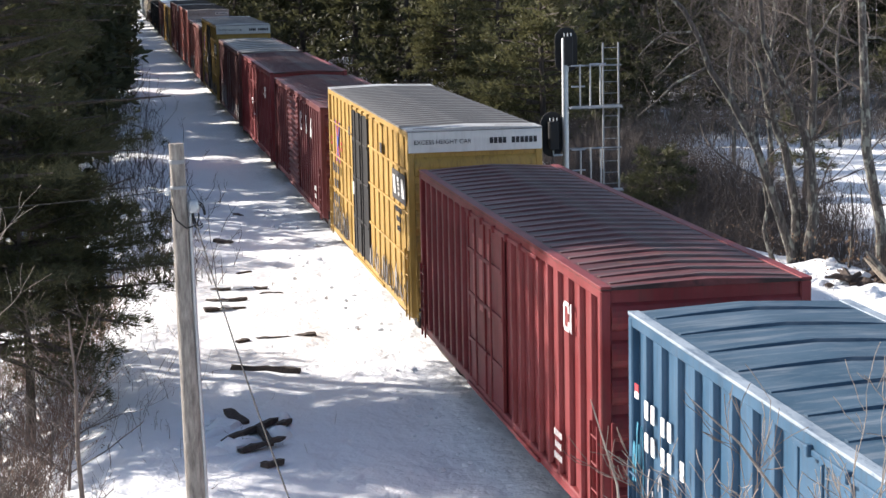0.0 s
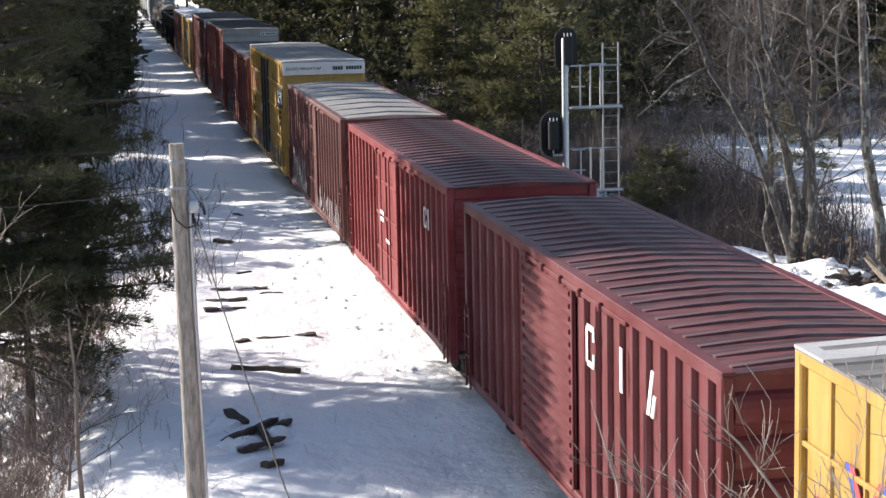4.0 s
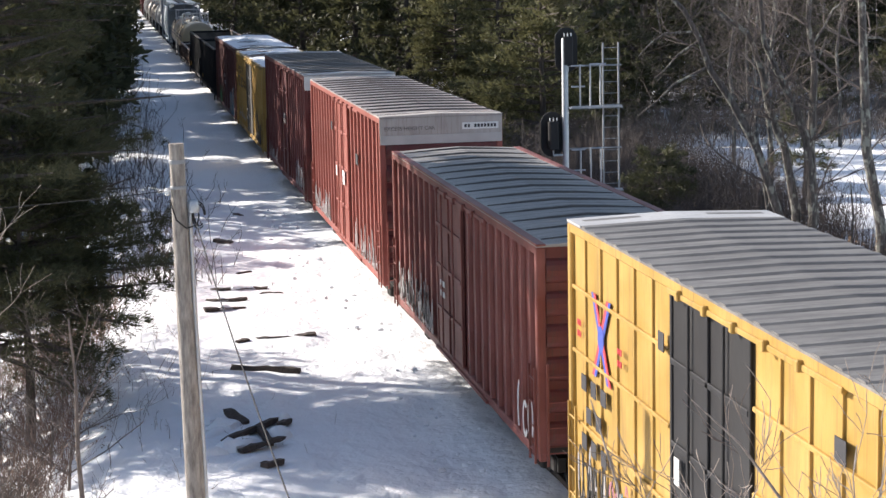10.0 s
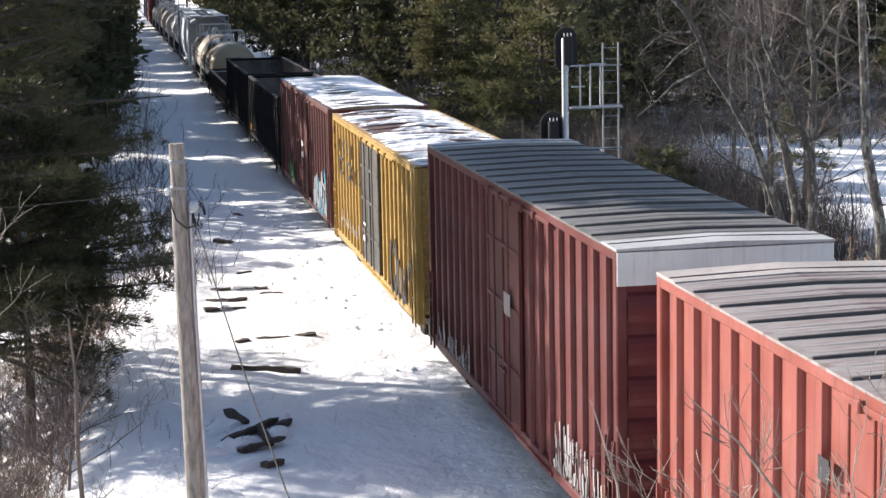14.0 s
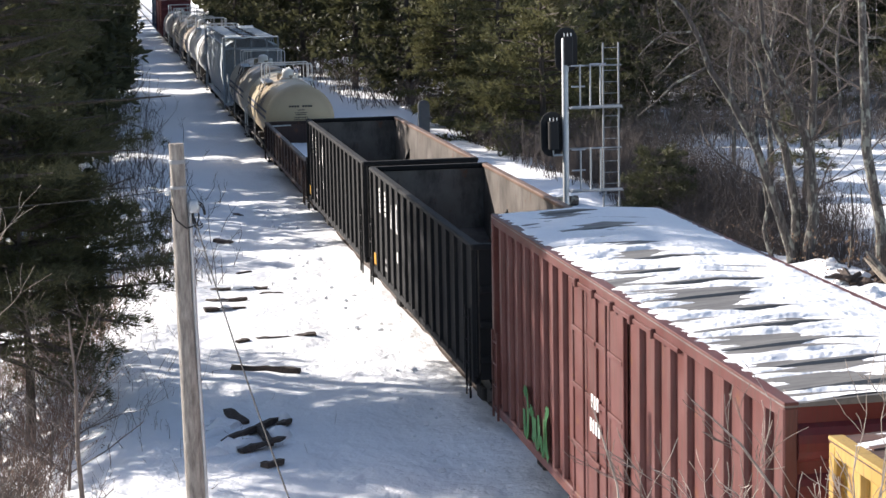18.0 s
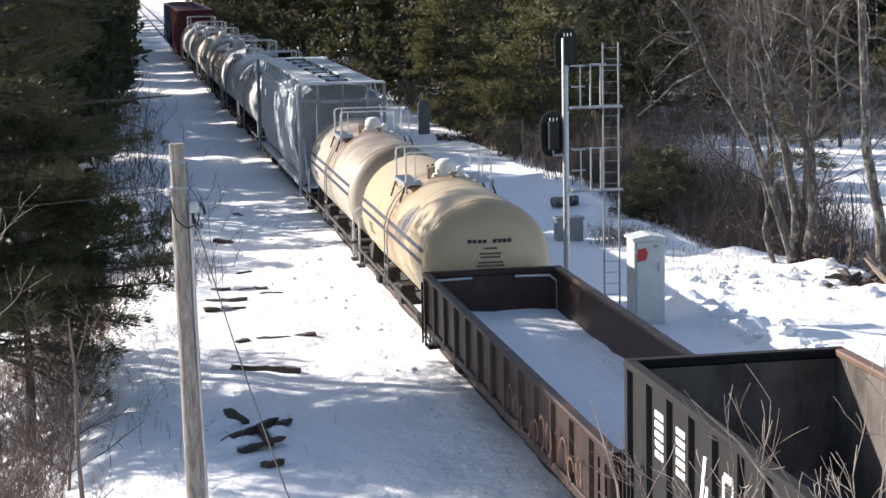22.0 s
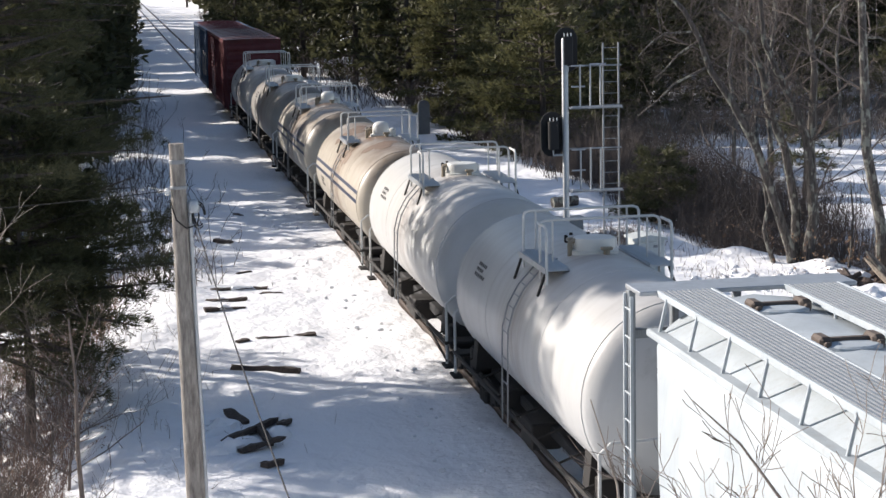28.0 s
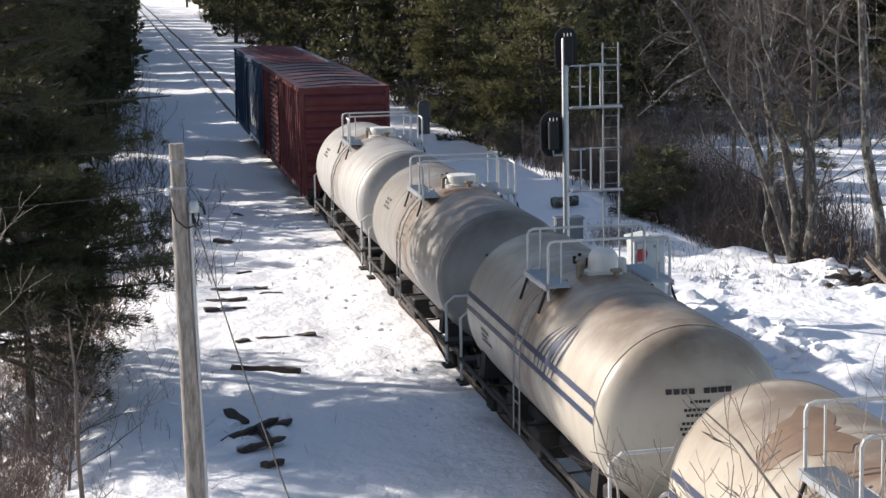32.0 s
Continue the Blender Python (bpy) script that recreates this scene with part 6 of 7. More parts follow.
def build_bridge():
    """Plain unseen road bridge, assumed by the camera, also blocking sky light; the train runs below it."""
    b = thing("bridge", "plain grey concrete road bridge over the track, assumed and out of view", "bridge", kind="structure")
    concrete = plain("bridge_concrete", (0.30, 0.29, 0.275), 0.9, vary=0.2)
    part("deck", Geo().box(-22, 36, -8.0, -0.4, 6.5, 7.6, 0.05), concrete, b)
    part("parapet", Geo().box(-22, 36, -0.75, -0.45, 7.604, 8.5, 0.03), concrete, b)
    part("parapet", Geo().box(-22, 36, -7.95, -7.65, 7.604, 8.5, 0.03), concrete, b)
    for x in (-3.5, 20.0):
        part("pier", Geo().box(x - 0.6, x + 0.6, -7.0, -1.4, -3.0, 6.496, 0.05), concrete, b)


build_bridge()
build_signal()
build_cabinet()
build_marker()
build_pole()
build_ties()
build_edge()


# ---- trees and brush
def needle_mesh(name, spots, dirs, sizes, material, rng, per=7, thin=0.07, spread=0.62):
    """Tufts of flat needles: at each spot, thin blades that fan out round a direction."""
    n = len(spots)
    s, d, z = np.repeat(spots, per, 0), np.repeat(dirs, per, 0), np.repeat(sizes, per)[:, None]
    d = d + rng.normal(0, spread, (n * per, 3))
    d /= np.linalg.norm(d, axis=1)[:, None] + 1e-9
    side = np.cross(d, rng.normal(0, 1, (n * per, 3)))
    side /= np.linalg.norm(side, axis=1)[:, None] + 1e-9
    ln = z * rng.uniform(0.6, 1.15, (n * per, 1))
    w = ln * thin
    a = s + rng.normal(0, 0.03, s.shape)
    verts = np.stack([a - side * w * 0.4, a + d * ln * 0.55 - side * w, a + d * ln, a + d * ln * 0.55 + side * w], 1).reshape(-1, 3)
    k = np.arange(n * per) * 4
    faces = np.stack([k, k + 1, k + 2, k + 3], 1)
    me = bpy.data.meshes.new(name)
    me.from_pydata(verts.tolist(), [], faces.tolist())
    me.materials.append(material)
    return me


def pine(name, label, seed, height, crown_base, radius, material, density=1.0, tuft=0.30, lean=0.0, m=None, per=7, thin=0.08, seen=99.0, gaps=-0.12, low_gaps=-0.12, break_z=5.5, broad=0.8):
    """A pine: tapered trunk, whorls of limbs that sag, and tufts of needles along their twigs. Above seen metres the tufts are fewer and larger.
    gaps and low_gaps: how much of the crown is left open above and below break_z; broad: how small these openings are."""
    rnd, rng = random.Random(seed), np.random.default_rng(seed)
    tree = thing(name, label, "pine tree", m, "trees beside the track")
    path = [(lean * (i / 8) ** 2 + 0.05 * math.sin(i + seed), 0.05 * math.cos(i * 1.3), height * i / 8 - 0.4) for i in range(9)]
    r0 = height * 0.012 + 0.04
    part("trunk", Geo().tube(path, [r0 * (1 - 0.115 * i) for i in range(9)], 9), PINE_BARK, tree, smooth=True)
    limbs = Geo()
    low, high = [], []
    z = crown_base
    while z < height - 0.3:
        f = (z - crown_base) / (height - crown_base)
        reach = radius * (1 - f) ** 0.6 * (0.8 + 0.2 * min(1, f * 6)) + 0.25
        coarse = z > seen
        for k in range(rnd.randint(4, 6) if not coarse else 4):
            az = rnd.uniform(0, 6.283)
            ln = reach * rnd.uniform(0.55, 1.15)
            rise = rnd.uniform(-0.05, 0.30) + 0.25 * f
            pts = []
            for i in range(6):
                t = i / 5
                pts.append(Vector((math.cos(az) * ln * t + lean * f, math.sin(az) * ln * t, z + ln * (rise * t - 0.28 * t * t + 0.16 * t ** 3))))
            limbs.tube([pts[0], pts[2], pts[3], pts[5]], [0.012 + 0.016 * ln * (1 - i / 5.2) for i in (0, 2, 3, 5)], 3, False)
            steps = max(3, int(ln * (6.0 * density if not coarse else 1.6)))
            for j in range(steps):
                t = 0.22 + 0.78 * (j + rnd.random()) / steps
                i = min(4, int(t * 5))
                p = pts[i].lerp(pts[i + 1], t * 5 - i)
                out = (pts[i + 1] - pts[i]).normalized()
                sidew = Vector((-math.sin(az), math.cos(az), 0))
                span = 0.42 * ln * (1.08 - t) + 0.18
                for q in range(3):
                    w = rnd.uniform(-1, 1)
                    sp = p + sidew * w * span + out * abs(w) * span * 0.5 + Vector((0, 0, rnd.uniform(-0.12, 0.14)))
                    if noise.noise((sp + Vector((seed * 7.3, 0, 0))) * (0.55 if coarse else broad)) < (gaps if z > break_z else low_gaps):
                        continue
                    (high if coarse else low).append((sp, out * 0.8 + sidew * w * 0.9 + Vector((0, 0, 0.35)), (0.75 if coarse else tuft) * rnd.uniform(0.7, 1.2)))
        z += rnd.uniform(0.32, 0.55) / density ** 0.5 if not coarse else rnd.uniform(0.5, 0.8)
    tagged(part("scaffold", limbs, PINE_BARK, tree, fix=False), kind="stuff")
    for group, thick in ((low, thin), (high, 0.20)):
        if group:
            s, d, q = zip(*group)
            part("crown", needle_mesh("crown", np.array(s), np.array(d), np.array(q), material, rng, per, thick), None, tree)
    return tree


def grow(g, rnd, p, d, ln, r, depth, droop=0.0, spread=0.5, tips=None, sides=5, keep=0.85):
    """A bare branch with its forks."""
    pts, rad = [p], [r]
    n = 4
    for i in range(n):
        d = (d + Vector((rnd.gauss(0, 0.13), rnd.gauss(0, 0.13), rnd.gauss(0, 0.10) + 0.04 - droop))).normalized()
        p = p + d * ln / n
        pts.append(p)
        rad.append(max(0.0022, r * (1 - 0.42 * (i + 1) / n)))
    g.tube(pts, rad, sides, False)
    if depth > 0:
        for k in range(rnd.randint(2, 4)):
            i = rnd.randint(1, n)
            a = Vector((rnd.gauss(0, 1), rnd.gauss(0, 1), rnd.gauss(0, 0.6))).normalized()
            grow(g, rnd, pts[i], (d + a * spread * 1.6).normalized(), ln * rnd.uniform(0.5, keep), rad[i] * rnd.uniform(0.45, 0.7), depth - 1, droop, spread, tips, max(3, sides - 1), keep)


def bare_tree(label, seed, stems, material, m=None, depth=4, category="bare tree", long=(1.2, 2.6), fine=None):
    """A leafless tree; stems: paths of points with a radius at foot and top, from which branches fork."""
    rnd = random.Random(seed)
    tree = thing("bare_tree", label, category, m, "bare trees")
    for pts, r0, r1, forks in stems:
        v = [Vector(p) for p in pts]
        n = len(v)
        part("trunk", Geo().tube(v, [0.9 * (r0 + (r1 - r0) * i / (n - 1)) for i in range(n)], 9), material, tree, smooth=True)
        g = Geo()
        for k in range(round(forks * 1.1)):
            t = rnd.uniform(0.35, 1.0) * (n - 1)
            i = min(n - 2, int(t))
            p = v[i].lerp(v[i + 1], t - i)
            a = Vector((rnd.gauss(0, 1), rnd.gauss(0, 1), 0.35 + rnd.random() * 0.7)).normalized()
            grow(g, rnd, p, a, rnd.uniform(*long), (r0 + (r1 - r0) * t / (n - 1)) * rnd.uniform(0.13, 0.30), depth - 1, 0.0, 0.5)
        part("crown", g, fine or material, tree, fix=False)
    return tree


def sapling(label, seed, path, r0, r1, branches, material):
    """A thin bare sapling: a stem through points, and the branches that start on it as (point, direction, length, radius, forks)."""
    rnd = random.Random(seed)
    tree = thing("bare_sapling", label, "sapling", None, "bare trees")
    n = len(path)
    part("trunk", Geo().tube(path, [r0 + (r1 - r0) * i / (n - 1) for i in range(n)], 8), material, tree, smooth=True)
    for p, d, ln, r, depth in branches:
        g = Geo()
        grow(g, rnd, Vector(p), Vector(d).normalized(), ln, r, depth, 0.0, 0.42, None, 5, 0.75)
        tagged(part("branch", g, material, tree, fix=False), kind="stuff")
    return tree


def brush(name, label, area, count, tall, material, seed, lean=0.25, kind="stuff", twigs=3, r=0.006):
    """Thicket of thin bare stems; area gives a place on the ground."""
    rnd = random.Random(seed)
    g = Geo()
    for i in range(count):
        x, y = area(rnd)
        z = gz(x, y) - 0.05
        h = tall * rnd.uniform(0.45, 1.15)
        d = Vector((rnd.gauss(0, lean), rnd.gauss(0, lean), 1)).normalized()
        p0 = Vector((x, y, z))
        p1 = p0 + d * h * 0.5
        p2 = p1 + (d + Vector((rnd.gauss(0, 0.25), rnd.gauss(0, 0.25), 0))).normalized() * h * 0.5
        g.tube([p0, p1, p2], [r * 1.6, r * 1.2, r * 0.5], 3, False)
        for k in range(twigs):
            q = p0.lerp(p2, rnd.uniform(0.35, 0.9))
            e = q + Vector((rnd.gauss(0, 0.5), rnd.gauss(0, 0.5), rnd.uniform(0.1, 0.7))).normalized() * h * rnd.uniform(0.15, 0.4)
            g.tube([q, e], [r * 0.8, r * 0.35], 3, False)
    return solid(name, g, material, label, "brush", kind, fix=False)


def dry_leaves(label, area, count, low, high, size, seed):
    rnd, rng = random.Random(seed), np.random.default_rng(seed)
    s = []
    for i in range(count):
        x, y = area(rnd)
        s.append((x, y, gz(x, y) + rnd.uniform(low, high)))
    me = needle_mesh("dry_leaves", np.array(s), rng.normal(0, 1, (count, 3)), np.full(count, size), DRY_LEAF, rng, 3, 0.3)
    tagged(new("dry_leaves", me), label, "leaves", "", "stuff")


def place(x, y, turn=0.0, sink=0.0):
    return pose(x, y, gz(x, y) - sink, 0, 0, turn)


def build_woods():
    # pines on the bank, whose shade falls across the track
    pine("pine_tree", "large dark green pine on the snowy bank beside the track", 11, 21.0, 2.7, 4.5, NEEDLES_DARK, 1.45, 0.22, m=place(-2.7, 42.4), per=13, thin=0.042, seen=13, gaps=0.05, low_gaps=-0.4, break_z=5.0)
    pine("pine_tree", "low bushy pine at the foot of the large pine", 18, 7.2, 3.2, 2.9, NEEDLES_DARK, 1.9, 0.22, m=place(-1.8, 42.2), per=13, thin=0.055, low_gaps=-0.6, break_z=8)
    # out of view; added to shade the snow beside the track
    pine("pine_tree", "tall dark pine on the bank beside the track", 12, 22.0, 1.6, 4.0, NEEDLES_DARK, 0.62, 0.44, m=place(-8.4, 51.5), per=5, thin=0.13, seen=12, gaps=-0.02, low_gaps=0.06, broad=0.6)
    distant = []
    for x, y, a in ((-4.6, 77.0, 40), (-3.6, 86.0, 100), (-8.0, 84.0, 200), (-2.6, 103.0, 10), (-6.0, 110.0, 150), (-2.0, 124.0, 220), (-6.0, 134.0, 75), (-1.0, 150.0, 120),
                    (-5.0, 165.0, 300), (-0.5, 185.0, 15), (-4.0, 205.0, 250), (0.0, 228.0, 95), (-17.0, 98.0, 130), (-10.0, 100.0, 20), (-12.0, 95.0, 270), (-10, 120, 33), (1.0, 262.0, 60), (-9.0, 145.0, 160), (0.5, 300, 10),
                    (-1.8, 113.0, 64), (-0.9, 137.0, 8), (-0.2, 162.0, 210), (0.6, 174.0, 99), (0.9, 196.0, 180), (1.2, 215.0, 45), (1.6, 242.0, 320), (-5.5, 93.0, 111), (-8.0, 178.0, 240), (-7.0, 215.0, 70), (2.6, 252.0, 14), (3.0, 274.0, 140), (3.2, 296.0, 222), (3.4, 318.0, 80)):
        distant.append((x, y, a))
    low = pine("pine_tree", "bushy young dark pine on the lower bank", 16, 8.0, 0.3, 3.0, NEEDLES_DARK, 0.9, 0.34, m=place(-4.2, 66.0), per=5, thin=0.12, low_gaps=-0.4)
    for x, y, a in ((-6.6, 68.0, 120), (-9.6, 70.0, 170), (-2.6, 70.0, 300)):
        copy_thing(low, place(x, y, a))
    for i in range(16):
        distant.append((-5.5 - 2 * (i % 3), 118 + 12.5 * i, 47 * i))
    # mostly out-of-view pines, set where their crowns shade the passing train
    tall = pine("pine_tree", "tall pine with a bare lower trunk, added off view to shade the train", 15, 22.0, 6.0, 4.2, NEEDLES_DARK, 0.8, 0.36, m=place(-6.8, 47.5), per=7, thin=0.10, seen=17, gaps=-0.42, low_gaps=0.42, break_z=9.5, broad=0.5)
    for x, y, a in ((-9.8, 46.0, 215), (-4.8, 45.2, 320)):
        copy_thing(tall, place(x, y, a))
    pine("pine_tree", "unseen tall pine whose high crown shades the car roofs", 17, 23.0, 10.5, 4.0, NEEDLES_DARK, 0.7, 0.42, m=place(-5.0, 50.0), per=6, thin=0.11, seen=18, gaps=-0.45, low_gaps=-0.2)
    # pines behind the signal with sunlight coloured in; shade-toned woods along the far side
    lit = pine("pine_tree", "sunlit olive green pine at the edge of the woods", 13, 13.0, 0.4, 3.4, NEEDLES_SUNLIT, 1.0, 0.34, m=place(20.8, 90.0), per=6, thin=0.11, seen=8.5)
    for x, y, a in ((20.2, 97.0, 80), (22.4, 104.0, 200), (19.6, 106.0, 140), (25.6, 116.0, 20), (22.0, 112.0, 300), (29.5, 121.0, 10)):
        copy_thing(lit, place(x, y, a))
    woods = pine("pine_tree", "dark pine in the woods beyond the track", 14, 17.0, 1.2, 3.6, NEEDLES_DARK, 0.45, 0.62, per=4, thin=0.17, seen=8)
    woods.matrix_basis = place(19.5, 122.0)
    for x, y, a in distant:
        copy_thing(woods, place(x, y, a) @ Matrix.Scale(1.22 if y < 140 else 1.0, 4))
    rnd = random.Random(5)
    for i in range(56):
        y = 112 + 4.8 * i + rnd.uniform(-3, 3)
        x = 18.0 + rnd.uniform(0, 1) ** 1.6 * 22 + (y > 220) * 2 - (y > 150) * 3.0
        copy_thing(woods, place(x, y, rnd.uniform(0, 360)))
    for i in range(34):
        x, y = rnd.uniform(28, 95), rnd.uniform(126, 165)
        copy_thing(woods, place(x, y, rnd.uniform(0, 360)))
    # two bank rows added to shade the far track and train
    for i in range(26):
        copy_thing(woods, place(-9.5 - rnd.uniform(0, 7), 98 + 8.2 * i + rnd.uniform(-3, 3), rnd.uniform(0, 360)))
    for i in range(16):
        copy_thing(woods, place(-3.6 + rnd.uniform(-1.6, 1.2) + 0.012 * i * 6.5, 92 + 10.2 * i + rnd.uniform(-2, 2), rnd.uniform(0, 360)))
    for i in range(34):
        copy_thing(woods, place(rnd.uniform(22, 52), rnd.uniform(135, 270), rnd.uniform(0, 360)))
    # another bank row added to shade the track further off
    for i in range(18):
        copy_thing(woods, place(-3.8 + rnd.uniform(-1.5, 1.5) + 0.010 * i * 7, 175 + 13.0 * i + rnd.uniform(-2, 2), rnd.uniform(0, 360)))
    # unseen deep woods added beyond the bank to cut low sky light on cars
    for i in range(24):
        copy_thing(woods, place(rnd.uniform(-46, -29), -6 + 5.8 * i, rnd.uniform(0, 360)))
    # far right pines, then unseen ones behind the bridge that block sky light
    for x, y in ((43, 128), (48, 132), (52, 130), (56, 138), (46, 142), (61, 140), (58, 126), (51, 146), (64, 131), (40, 136)):
        copy_thing(woods, place(x, y, rnd.uniform(0, 360)))
    for i in range(6):
        copy_thing(woods, place(rnd.choice((-1, 1)) * rnd.uniform(14, 48) + 8, rnd.uniform(-60, -14), rnd.uniform(0, 360)))
    # round dark shrub
    bush = pine("evergreen_shrub", "dense dark green evergreen shrub", 21, 2.9, 0.1, 1.5, NEEDLES_DARK, 2.2, 0.20, m=place(19.6, 66.5), per=7, low_gaps=-0.6)
    tagged(bush, "dense dark green evergreen shrub", "shrub")
    young = pine("pine_tree", "young green pine among bare trees", 22, 5.6, 2.2, 1.3, NEEDLES_DARK, 1.0, 0.26, m=place(27.2, 72.0), per=7)
    copy_thing(young, place(42.0, 95.0, 50))

    # three-stemmed bare tree with lichen on its bark
    stems = [([(-0.2, 0, -0.35), (-0.30, 0, 0.1), (-0.37, 0, 0.58), (-0.62, 0.05, 1.38), (-1.42, 0.1, 3.73), (-1.85, 0.1, 4.54), (-2.21, 0.1, 5.16), (-2.84, 0.2, 6.12), (-3.19, 0.2, 7.07), (-3.61, 0.3, 7.89), (-4.3, 0.4, 8.6)], 0.20, 0.07, 13),
             ([(-0.15, 0.15, -0.35), (-0.18, 0.2, 0.2), (-0.14, 0.25, 0.96), (-0.10, 0.3, 1.7), (-0.45, 0.35, 3.69), (-0.71, 0.4, 4.29), (-1.04, 0.4, 5.32), (-1.15, 0.4, 5.94), (-1.43, 0.5, 6.82), (-1.65, 0.5, 7.23), (-2.63, 0.6, 7.9)], 0.19, 0.07, 10),
             ([(0.1, 0.05, -0.35), (0.10, 0, 0.3), (0.17, -0.05, 0.88), (0.30, -0.05, 1.6), (0.08, -0.1, 3.92), (-0.21, -0.1, 4.75), (-0.65, -0.1, 5.58), (-1.01, -0.1, 6.34), (-1.29, -0.1, 6.95), (-1.44, -0.1, 8.4)], 0.21, 0.07, 10),
             ([(0.2, 0.1, -0.35), (0.22, 0.12, 0.4), (0.33, 0.15, 1.0), (0.42, 0.15, 1.6), (0.30, 0.2, 3.77), (0.36, 0.2, 4.87), (0.41, 0.2, 6.09), (0.31, 0.2, 6.77), (0.19, 0.2, 7.45), (0.26, 0.2, 8.8)], 0.20, 0.08, 10),
             ([(-0.74, 0.2, -0.3), (-0.86, 0.2, 0.3), (-1.05, 0.2, 0.81), (-1.16, 0.2, 1.27), (-1.05, 0.2, 1.9), (-1.2, 0.2, 2.9)], 0.10, 0.045, 4),
             ([(-2.98, 0.2, 6.2), (-3.96, 0.2, 5.76), (-4.52, 0.2, 5.24), (-5.08, 0.2, 4.85)], 0.045, 0.02, 5),
             ([(-3.23, 0.25, 6.97), (-3.82, 0.25, 6.62), (-4.24, 0.25, 6.17), (-4.52, 0.25, 5.94)], 0.04, 0.018, 4),
             ([(-3.33, 0.25, 7.28), (-4.24, 0.25, 7.24), (-4.66, 0.25, 6.98), (-5.04, 0.25, 6.59)], 0.04, 0.018, 5),
             ([(0.41, 0.2, 6.09), (0.6, 0.2, 6.56), (0.77, 0.2, 6.96)], 0.05, 0.025, 2),
             ([(0.27, 0.2, 6.74), (0.69, 0.2, 7.31), (0.98, 0.2, 7.84), (1.4, 0.2, 8.1)], 0.05, 0.025, 3)]
    bare_tree("grey many-stemmed bare tree with pale lichen at the field edge", 31, stems, GREY_BARK, pose(20.76, 55.1, -0.45), fine=TWIG_DARK)
    bare_tree("tall grey bare tree leaning at the field edge", 32, [([(-0.35, 0, -0.4), (-0.25, 0, 0.05), (-0.06, 0, 0.77), (-0.07, 0, 1.71), (-0.55, 0, 3.96), (-0.62, 0, 5.63), (-0.7, 0, 7.13), (-0.8, 0, 9.4)], 0.22, 0.12, 7),
              ([(-0.63, 0, 7.16), (-0.22, 0, 7.15), (0.3, 0, 6.9)], 0.05, 0.03, 3), ([(-0.57, 0, 5.57), (-0.2, 0, 5.59), (0.4, 0.1, 5.4)], 0.05, 0.03, 3)], GREY_BARK, pose(22.18, 52.36, -0.5), fine=TWIG)
    bare_tree("thin dark bare sapling beside the leaning tree", 34, [([(0, 0, -0.2), (0.1, 0, 1.0), (0.2, 0.1, 1.9), (0.1, 0.1, 2.9)], 0.05, 0.02, 4)], GREY_BARK, pose(21.6, 53.6, -0.6), 3, fine=TWIG)
    a = bare_tree("slender bare tree with a fan of fine branches", 33, [([(0, 0, -0.3), (0.1, 0.1, 2.5), (-0.2, 0.2, 5.0), (0.2, 0, 8.0), (0.1, 0.2, 11.0)], 0.13, 0.05, 11)], GREY_BARK, place(26.5, 74.0), 4, fine=TWIG)
    for i, (x, y) in enumerate(((31, 92), (36, 104), (42, 108), (33, 112), (47, 110), (25, 100), (39, 98), (19.5, 140), (52, 112), (29, 118), (17.5, 160), (35, 122), (45, 125), (56, 108), (60, 114), (50, 104), (30, 84), (34, 97))):
        copy_thing(a, place(x, y, i * 67))

    # brush along the edges of the snow
    brush("brush", "grey-brown bare brush along the field edge", lambda r: (lambda y: (19.3 + 2.5 * float(smooth((62 - y) / 9)) + r.random() ** 1.6 * 3.2 + r.random() * 1.0, y))(r.uniform(50, 84)), 2900, 1.6, TWIG_DARK, 41, twigs=4)
    brush("brush", "grey-brown bare brush at the foot of the woods", lambda r: (18.4 + r.random() ** 1.3 * 7, r.uniform(76, 125)), 2200, 2.0, TWIG_DARK, 42, r=0.010, twigs=4)
    brush("brush", "dense bare brush on the far bank of the pond", lambda r: (r.uniform(24, 90), 103 + r.random() ** 1.4 * 40), 4200, 3.6, FAR_TWIG, 43, r=0.016, twigs=4)
    brush("brush", "reddish-brown bare brush below the snowy bank", lambda r: (lambda y: (float(bank_edge(y)) - 1.1 - abs(r.gauss(0, 2.6)), y))(r.uniform(29, 56)), 2600, 1.05, TWIG_BROWN, 44, 0.3, r=0.0058, twigs=4)
    brush("brush", "tangled dark bare brush at the foot of the bank", lambda r: (-1.6 - abs(r.gauss(0, 1.4)), r.uniform(28, 38)), 520, 1.5, TWIG_DARK, 56, 0.7, r=0.0065, twigs=5)
    brush("brush", "thin bare stems on the snowy bank", lambda r: (-0.1 + r.gauss(0, 1.1), r.uniform(34, 130)), 620, 0.62, TWIG, 45, 0.4, r=0.005)
    brush("brush", "dark bare brush along the far track edge", lambda r: (0.9 + r.gauss(0, 1.2) + 0.008 * r.uniform(0, 100), 56 + 200 * r.random() ** 1.5), 1500, 1.3, TWIG_DARK, 46, 0.4, r=0.010)
    brush("brush", "dark bare brush along the woods", lambda r: (15.5 + abs(r.gauss(0, 4)), r.uniform(118, 300)), 1600, 2.2, TWIG_DARK, 47, 0.4, r=0.016)
    brush("brush", "tall dense grey-brown thicket beside the pond", lambda r: (20.6 + r.random() ** 0.9 * 5.4, r.uniform(62, 92)), 2400, 2.8, TWIG_DARK, 48, 0.22, r=0.010, twigs=5)
    brush("brush", "bare brush in front of the far woods", lambda r: (r.uniform(26, 60), r.uniform(99, 112)), 1500, 2.2, FAR_TWIG, 49, 0.3, r=0.013, twigs=4)
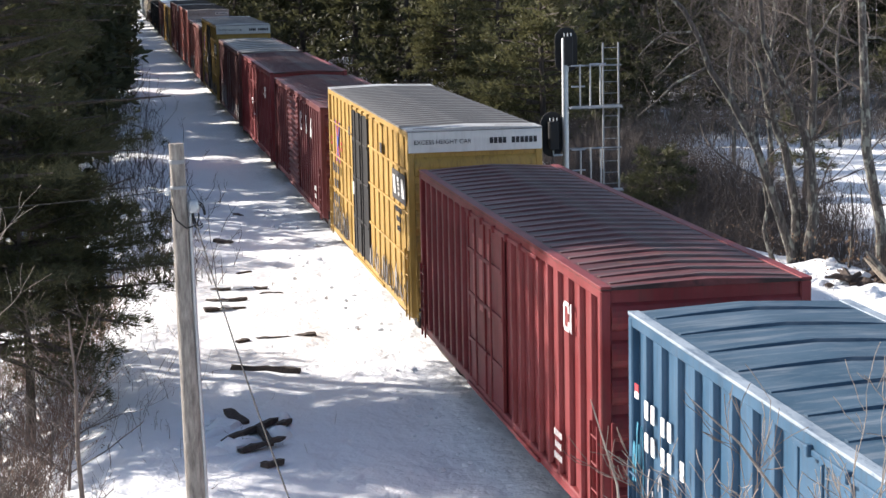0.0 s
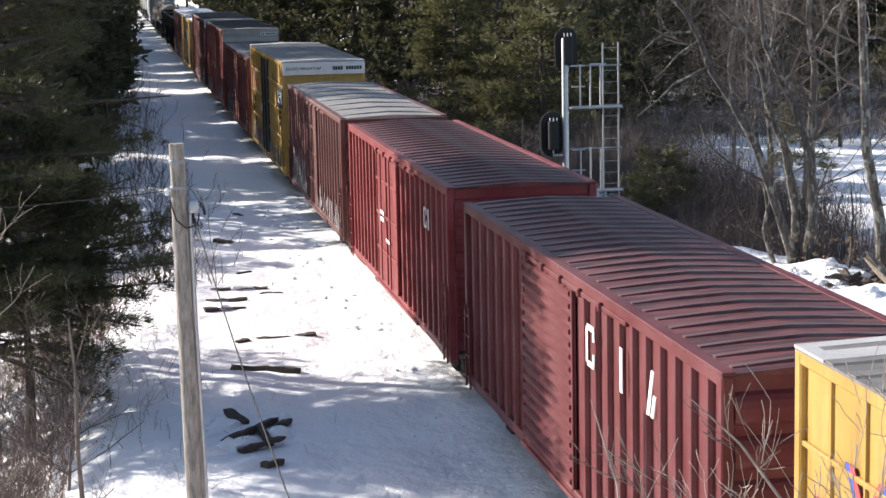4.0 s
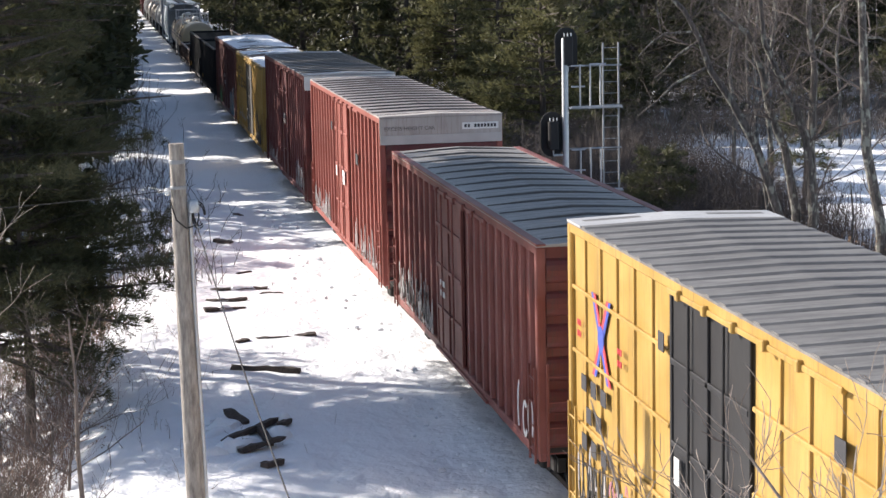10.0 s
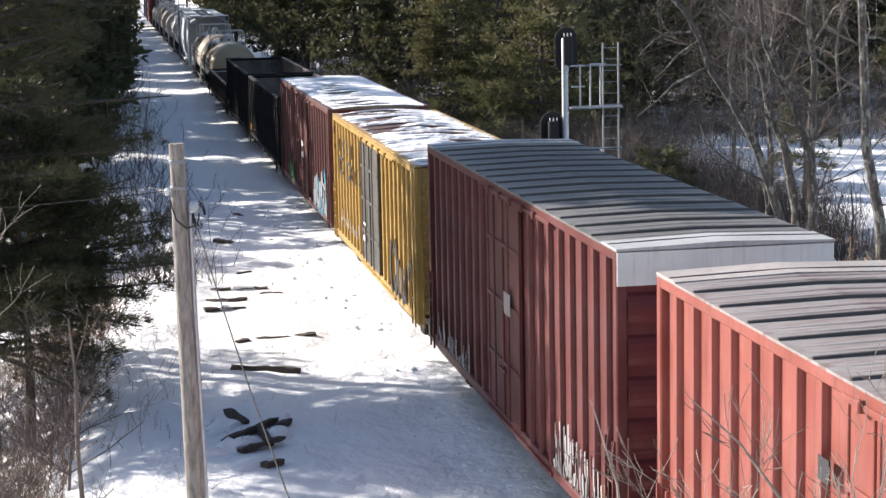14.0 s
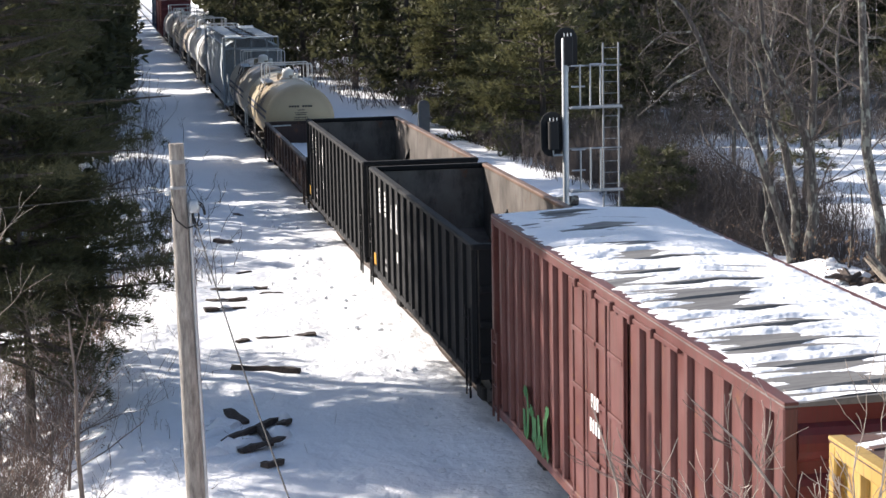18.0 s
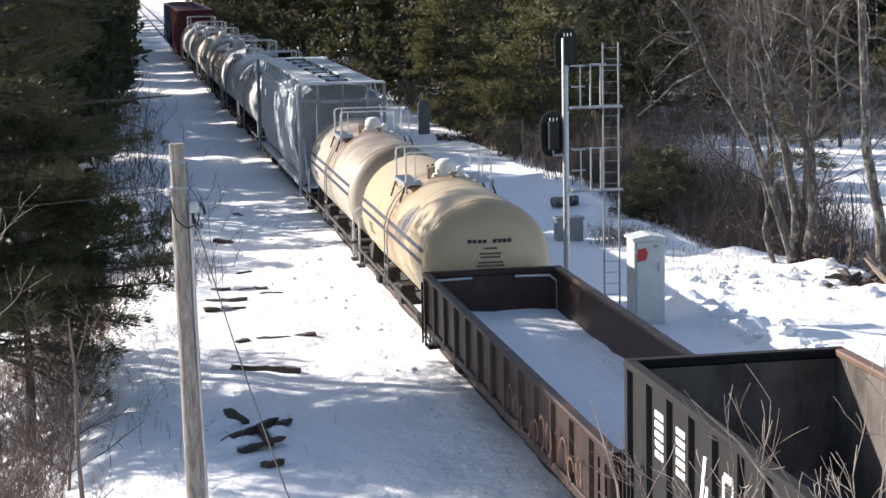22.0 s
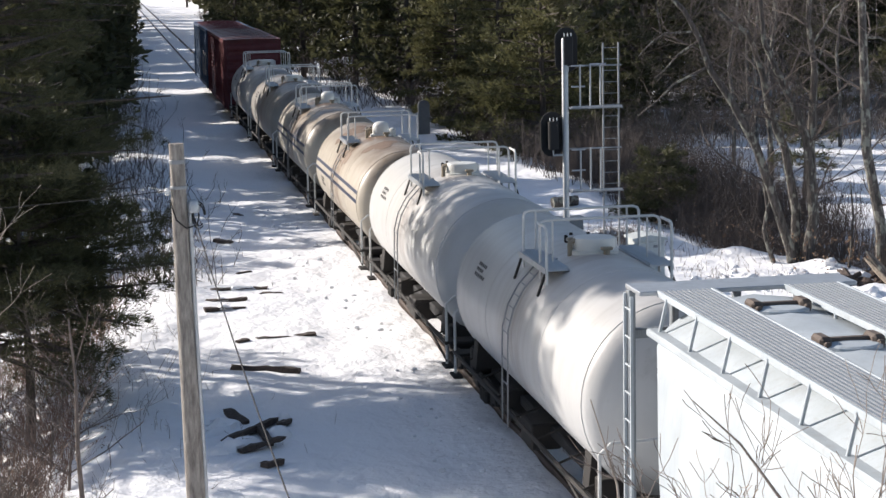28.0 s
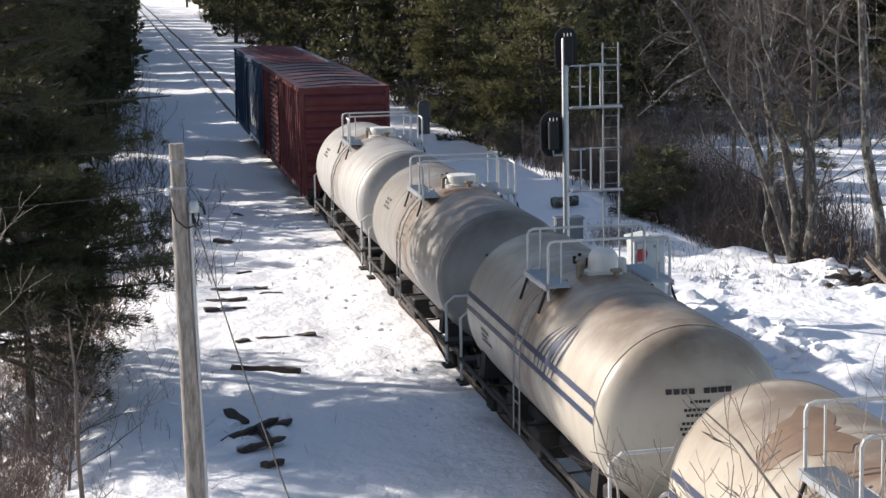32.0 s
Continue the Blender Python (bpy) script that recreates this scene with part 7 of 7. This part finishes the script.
    for i, (x, y) in enumerate(((29.0, 106.0), (35.5, 109.0), (41.0, 107.0), (48.0, 110.0), (55.0, 108.0), (24.0, 99.0), (62.0, 112.0))):
        copy_thing(low, place(x, y, 51 * i))
    brush("brush", "small dark bare brush on the snow behind the cabinet", lambda r: (16.7 + r.gauss(0, 0.45), 60.6 + r.gauss(0, 0.8)), 200, 0.75, TWIG, 53, 0.5, twigs=4)
    brush("brush", "thin dry weed stems standing in the snow", lambda r: (2.6 + r.gauss(0, 1.4), r.uniform(36, 66)), 45, 0.32, TWIG, 54, 0.3, r=0.0032, twigs=2)
    brush("brush", "thin dry weed stems at the field edge", lambda r: (16.6 + r.random() * 3.5, r.uniform(50, 60)), 160, 0.45, TWIG, 55, 0.35, r=0.005, twigs=3)
    dry_leaves("withered brown leaves hanging in the brush", lambda r: (0.0 - abs(r.gauss(0, 3.0)), r.uniform(36, 54)), 700, 0.1, 0.9, 0.06, 51)
    dry_leaves("withered brown leaves in the field edge brush", lambda r: (19.6 + r.random() * 6, r.uniform(50, 90)), 1800, 0.1, 1.2, 0.09, 52)

    # saplings whose tops reach into view below the camera
    sapling("pale bare sapling top below the bridge", 61, [(3.55, 8.4, -0.4), (3.5, 8.3, 3.0), (3.42, 8.2, 5.6), (3.38, 8.1, 6.75)], 0.022, 0.004,
            [((3.4, 8.2, 6.3), (-0.55, 0.1, 0.9), 0.55, 0.005, 2), ((3.4, 8.2, 6.45), (-0.1, 0, 1), 0.6, 0.005, 2), ((3.4, 8.2, 6.4), (0.35, 0.1, 1), 0.7, 0.0045, 3),
             ((3.4, 8.15, 6.5), (-0.9, 0, 0.7), 0.5, 0.0045, 2), ((3.38, 8.1, 6.7), (0.3, 0, 1.0), 0.6, 0.005, 2), ((3.42, 8.2, 6.35), (-0.75, 0, 0.55), 0.6, 0.0045, 3)], TWIG_PALE)
    sapling("bare sapling top with reddish buds below the bridge", 65, [(2.95, 8.9, -0.4), (2.95, 8.8, 3.0), (2.92, 8.7, 6.2)], 0.02, 0.004,
            [((2.92, 8.7, 6.1), (-0.6, 0, 1), 0.55, 0.0045, 3), ((2.92, 8.7, 6.2), (0.3, 0, 1), 0.6, 0.0045, 3), ((2.92, 8.7, 6.15), (-0.05, 0.1, 1), 0.7, 0.0045, 2)], TWIG)
    sapling("thin bare sapling top below the bridge", 62, [(2.35, 8.3, -0.4), (2.34, 8.3, 3.0), (2.30, 8.2, 6.2), (2.22, 8.2, 6.95), (2.10, 8.2, 7.35)], 0.016, 0.0025,
            [((2.26, 8.2, 6.6), (0.35, 0, 1), 0.4, 0.004, 1)], TWIG_PALE)
    sapling("thin bare sapling top below the bridge", 66, [(3.15, 8.3, -0.4), (3.14, 8.3, 4.0), (3.05, 8.2, 6.75), (2.80, 8.2, 7.10), (2.57, 8.2, 7.32)], 0.016, 0.0025,
            [((2.9, 8.2, 7.0), (0.1, 0, 1), 0.3, 0.003, 1)], TWIG_PALE)
    sapling("pale bare sapling at the edge of the bank", 63, [(-3.6, 20.5, -2.6), (-2.6, 20.3, 1.0), (-1.75, 20.0, 4.5), (-1.5, 20.0, 8.0)], 0.05, 0.02,
            [((-1.7, 20.0, 4.9), (1.0, 0, 0.9), 0.8, 0.014, 2), ((-1.6, 20.0, 5.9), (0.8, 0, 1.0), 0.9, 0.014, 2)], TWIG_PALE)
    for i, (x, y) in enumerate(((-1.5, 33.0), (-2.3, 36.5), (-1.3, 38.5), (-0.9, 36.0), (-2.0, 31.0))):
        z = gz(x, y)
        sapling("dark spreading bare shrub on the bank", 70 + i, [(x, y, z - 0.1), (x + 0.05, y, z + 0.5), (x + 0.1, y, z + 0.9)], 0.035, 0.02,
                [((x, y, z + 0.3), (math.cos(a), 0.5 * math.sin(a), 0.55), 1.7, 0.016, 3) for a in (0.2, 1.4, 2.4, 3.3, 4.6)], TWIG)
    x, y = -0.62, 34.5
    sapling("thin grey bare sapling on the bank", 64, [(x, y, gz(x, y) - 0.1), (x - 0.05, y, 0.6), (x - 0.02, y, 1.9), (x - 0.1, y, 3.0)], 0.05, 0.018,
            [((x, y, 1.2), (0.7, 0, 1), 1.3, 0.018, 3), ((x, y, 1.6), (-0.7, 0.2, 1), 1.2, 0.016, 3), ((x, y, 2.2), (0.5, -0.2, 1), 1.0, 0.014, 3), ((x, y, 0.8), (-1, 0.1, 0.7), 1.6, 0.016, 3)], TWIG)


build_woods()


def motions():
    """Every car rolls towards the camera at one speed."""
    for car, y0 in TRAIN:
        walk(car, [(t, pose(TRACK_X, y0 - SPEED * t, 0)) for t in (0.0, 8.0, 16.0, 24.0, END)])


motions()
